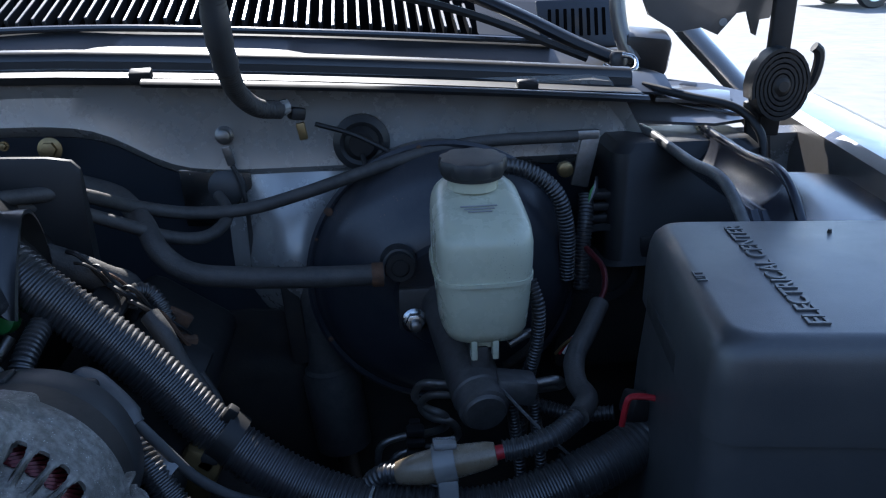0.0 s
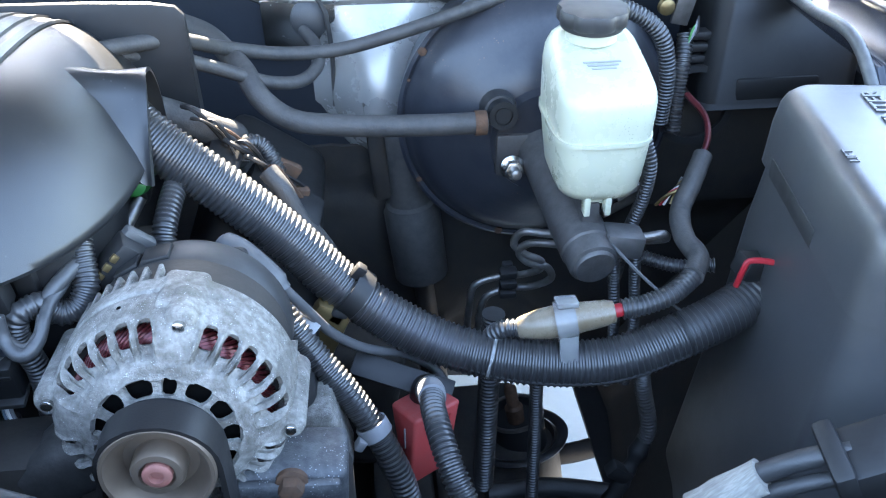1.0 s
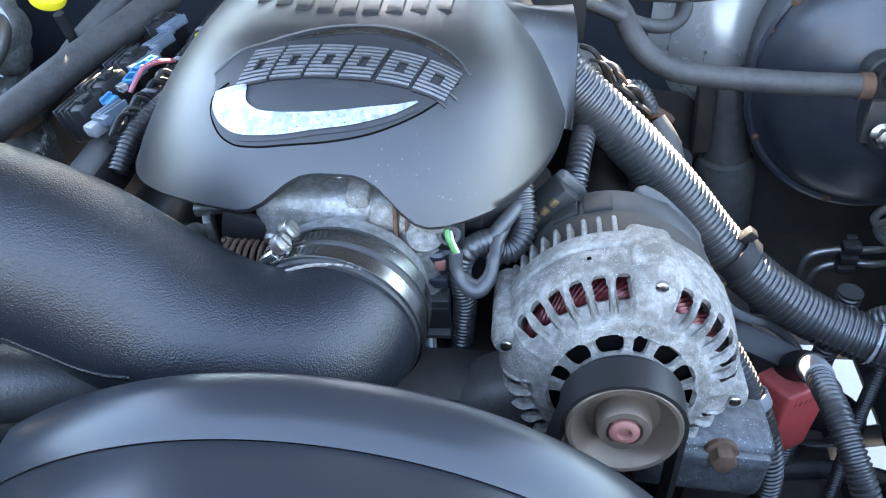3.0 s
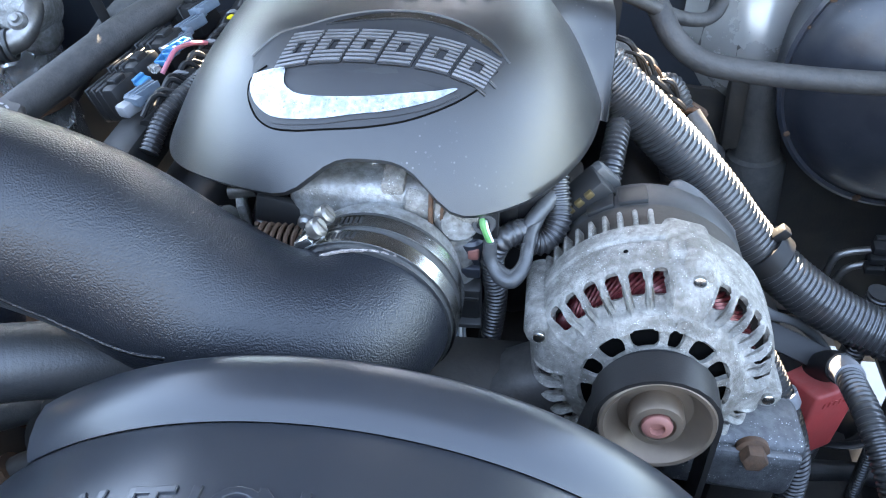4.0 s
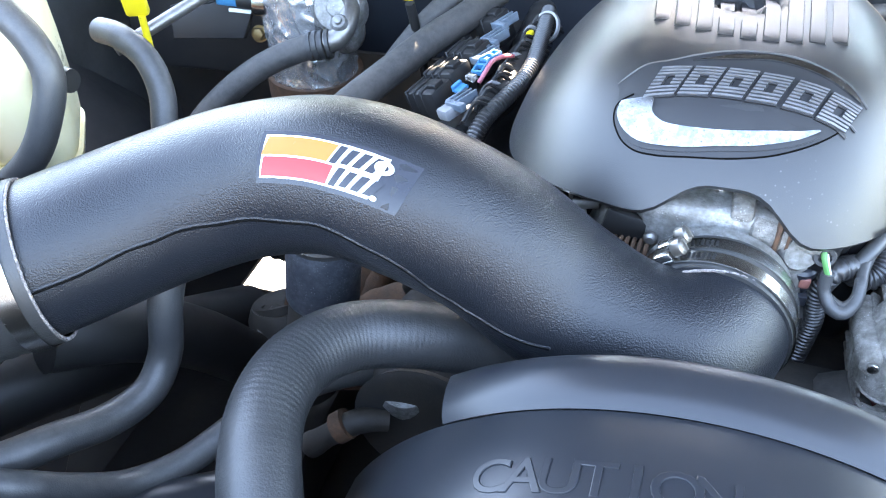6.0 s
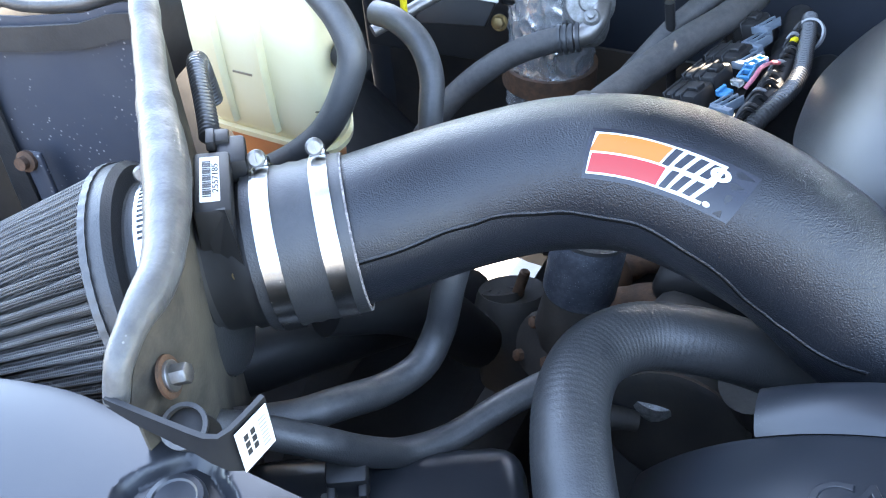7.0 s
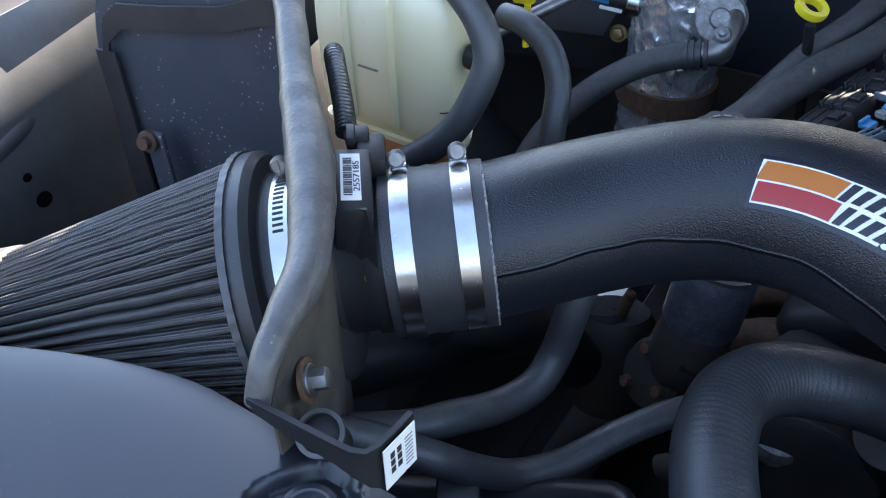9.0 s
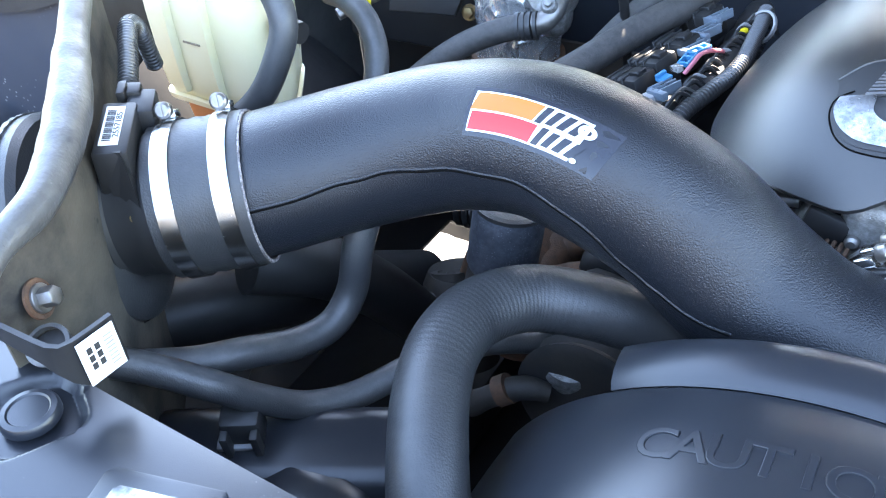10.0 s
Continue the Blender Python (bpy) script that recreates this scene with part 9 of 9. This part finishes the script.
part("short_strip", wall_patch([(0.018, 1.223), (0.041, 1.178), (-0.03, 1.150), (-0.05, 1.20)], -0.921), TAPE, tpp)
curl = []
for k in range(26):
    a = k * 0.28
    r = 0.016 - 0.0003 * k
    curl.append([(-0.912 + (r + w) * math.cos(a), 0.030 + 0.7 * d + (r + w) * 0.3 * math.sin(a), 1.212 + (r + w) * math.sin(a) + 0.3 * d) for w, d in ((0, -0.016), (0.001, -0.016), (0.001, 0.020), (0, 0.020))])
part("curled_end", rings_mesh(curl), TAPE, tpp, "curled loose end of tape")
ho = thing("apron_holes", "round holes and a slot punched in the apron", "hole", (-0.92, 0.06, 1.06), kind="structure")
# flat black shapes on the apron draw the dark inside of its holes
for y, z, r in ((0.056, 1.089, 0.0045), (0.063, 1.060, 0.0085)):
    part("hole", lathe([(r, -0.0008), (r * 0.98, 0.0004), (0.0004, 0.0004)], frame_at((-0.9196 + 0.02 * (1.07 - z), y, z), (1, 0, 0)), 24), HOLE_SHADE, ho)
part("slot", prism([(-0.075, 1.11), (-0.02, 1.123), (0.006, 1.128), (0.022, 1.140), (0.027, 1.155), (0.020, 1.172), (-0.02, 1.168), (-0.075, 1.16)], 0.0012, Matrix(((0, 0, 1, -0.9208), (1, 0, 0, 0), (0, 1, 0, 0), (0, 0, 0, 1))), 0), HOLE_SHADE, ho, "dark slotted opening")
part("pressed_rib", sweep([(-0.940, 0.100, 1.143), (-0.934, 0.07, 1.133), (-0.9335, 0.03, 1.120), (-0.933, -0.03, 1.106), (-0.932, -0.16, 1.078)], 0.0145, seg=20), FENDER_GREY, ho)
part("lower_slot", sweep([(-0.905, -0.012, 1.052), (-0.903, -0.04, 1.046), (-0.90, -0.12, 1.02)], 0.010, seg=10, flat=0.4), HOLE_SHADE, ho, "dark slotted opening")
solo("cover_peg", lathe([(0.007, -0.02), (0.007, 0.0), (0.0085, 0.002), (0.0085, 0.008), (0.006, 0.011)], frame_at((-0.690, -0.128, 1.166), (0.3, 0.2, 0.9)), 20), RUBBER, "black round rubber peg at the cover's end", "peg")

stp = thing("strut_mount", "black strut mount with a threaded stud on the passenger side", "strut mount", (-0.455, 0.38, 0.89))
part("cup", lathe([(0.02, -0.12), (0.042, -0.11), (0.045, -0.01), (0.038, 0.004), (0.030, 0.0)], pose(-0.455, 0.385, 0.885, -15, -10, 0), 30), GRIME, stp)
part("stud", lathe([(0.006, 0), (0.0065, 0.004), (0.006, 0.034), (0.004, 0.036)], pose(-0.447, 0.378, 0.89, -10, 12, 0), 12), RUST, stp)
part("bush", ring_lathe([(0.016, 0), (0.024, 0.001), (0.024, 0.010), (0.016, 0.010)], pose(-0.462, 0.375, 0.880, -25, -20, 0), 24), GRIME, stp)
part("bracket", rbox((0.016, 0.06, 0.10), pose(-0.478, 0.36, 0.84, 10, 20, 0), 0.006), GRIME, stp)
fr_ = thing("idler", "pale cast idler cap and ribbed belt below the radiator hose", "pulley", (-0.265, 0.247, 0.95))
part("dome", lathe([(0.030, -0.03), (0.0295, -0.006), (0.026, 0.0), (0.012, 0.003)], frame_at((-0.256, 0.240, 0.986), (0.05, -0.35, 0.95)), 32), CAST, fr_, "pale cast cover")
for q in range(5):
    part("belt", sweep([(-0.345, 0.240 + 0.0045 * q, 0.999), (-0.315, 0.252 + 0.0045 * q, 0.985), (-0.285, 0.257 + 0.0045 * q, 0.981), (-0.25, 0.260 + 0.0045 * q, 0.987), (-0.21, 0.262 + 0.0045 * q, 1.004)], 0.0026, seg=8, flat=0.8), BELT, fr_, "rib of the black belt")
part("belt_edge", sweep([(-0.318, 0.248, 0.989), (-0.285, 0.254, 0.984), (-0.25, 0.257, 0.990)], 0.0009, seg=6), GREY_CONN, fr_)
part("bracket_arm", sweep([(-0.33, 0.19, 0.93), (-0.305, 0.196, 0.952), (-0.285, 0.205, 0.962), (-0.265, 0.214, 0.958)], 0.011, seg=12, wob=0.35), GRIME, fr_)
part("collar", ring_lathe([(0.009, -0.006), (0.014, -0.006), (0.014, 0.006), (0.009, 0.006)], frame_at((-0.300, 0.198, 0.958), (0.7, 0.3, 0.5)), 20), RUST, fr_, "rust-brown collar")
hose("dark_duct", [(-0.52, 0.14, 1.06), (-0.49, 0.19, 1.03), (-0.48, 0.26, 0.95), (-0.47, 0.32, 0.86)], 0.030, DARK, "dark plastic duct under the intake", "duct", seg=20)
hose("dark_duct", [(-0.60, 0.08, 1.00), (-0.56, 0.16, 0.98), (-0.53, 0.28, 0.92), (-0.52, 0.40, 0.84)], 0.034, DARK, "dark plastic duct beside the wheel liner", "duct", seg=20)
ex = thing("exhaust_manifold", "rust-brown exhaust manifold low beside the engine", "exhaust manifold", (-0.36, 0.36, 0.94))
part("log", sweep([(-0.33, 0.27, 0.93), (-0.345, 0.34, 0.945), (-0.35, 0.42, 0.95), (-0.345, 0.52, 0.95)], 0.026, seg=16, wob=0.25), RUST, ex)
for k in range(3):
    part("runner", sweep([(-0.345, 0.33 + 0.075 * k, 0.945), (-0.315, 0.335 + 0.075 * k, 0.97), (-0.27, 0.34 + 0.075 * k, 0.985)], 0.018, seg=14, wob=0.2), RUST, ex)
part("heat_shield", grid_sheet(lambda u, v: (-0.395 + 0.07 * u, 0.30 + 0.20 * v, 0.945 + 0.035 * math.sin(math.pi * u) + 0.006 * noise.noise(Vector((u * 6, v * 8, 0)))), np.linspace(0, 1, 12), np.linspace(0, 1, 18), 0.002), RUST, ex, "crumpled rusty heat shield")
part("pipe_flange", lathe([(0.032, -0.01), (0.034, 0.0), (0.030, 0.006), (0.016, 0.008)], frame_at((-0.372, 0.262, 0.955), (-0.5, -0.7, 0.4)), 24), GRIME, ex, "grimy dark flange")
for k in range(3):
    a = 2.1 * k
    part("flange_bolt", prism(hexagon(0.006), 0.008, frame_at(Vector((-0.372, 0.262, 0.955)) + frame_at((0, 0, 0), (-0.5, -0.7, 0.4)) @ Vector((0.023 * math.cos(a), 0.023 * math.sin(a), 0.006)), (-0.5, -0.7, 0.4)), 0.001), RUST, ex)

# tank-side fittings on the firewall
fwp = thing("firewall_corner", "black plastic panel and bracket behind the tank", "panel", (-0.62, 0.72, 1.1), kind="structure")
part("panel", rbox((0.26, 0.02, 0.22), pose(-0.70, 0.73, 1.08, -8, 0, 6), 0.02, 2), DARK, fwp)
part("bracket", prism([(0, 0), (0.09, 0.0), (0.11, 0.05), (0.06, 0.06), (0.0, 0.04)], 0.012, pose(-0.70, 0.63, 1.06, 70, 0, 15), 0.003), DARK, fwp)
bolt("panel_bolt", "tan flange bolt on the black panel", (-0.60, 0.665, 1.062), (0.1, -0.9, 0.3), 0.008, 0.011, BRASS, 0.008)
hose("ribbed_drop", [(-0.565, 0.70, 1.11), (-0.562, 0.69, 1.06), (-0.556, 0.68, 1.0)], 0.011, LOOM, "ribbed conduit beside the accumulator", "conduit", seg=14, corr=(0.0048, 0.0014))
sil = thing("cabin_pipe", "wide silver heat shield lip over the accumulator", "heat shield", (-0.50, 0.70, 1.19))
part("lip", sweep([(-0.60, 0.69, 1.195), (-0.54, 0.675, 1.185), (-0.47, 0.685, 1.190), (-0.42, 0.71, 1.20)], 0.012, seg=12, flat=0.5), STEEL, sil)
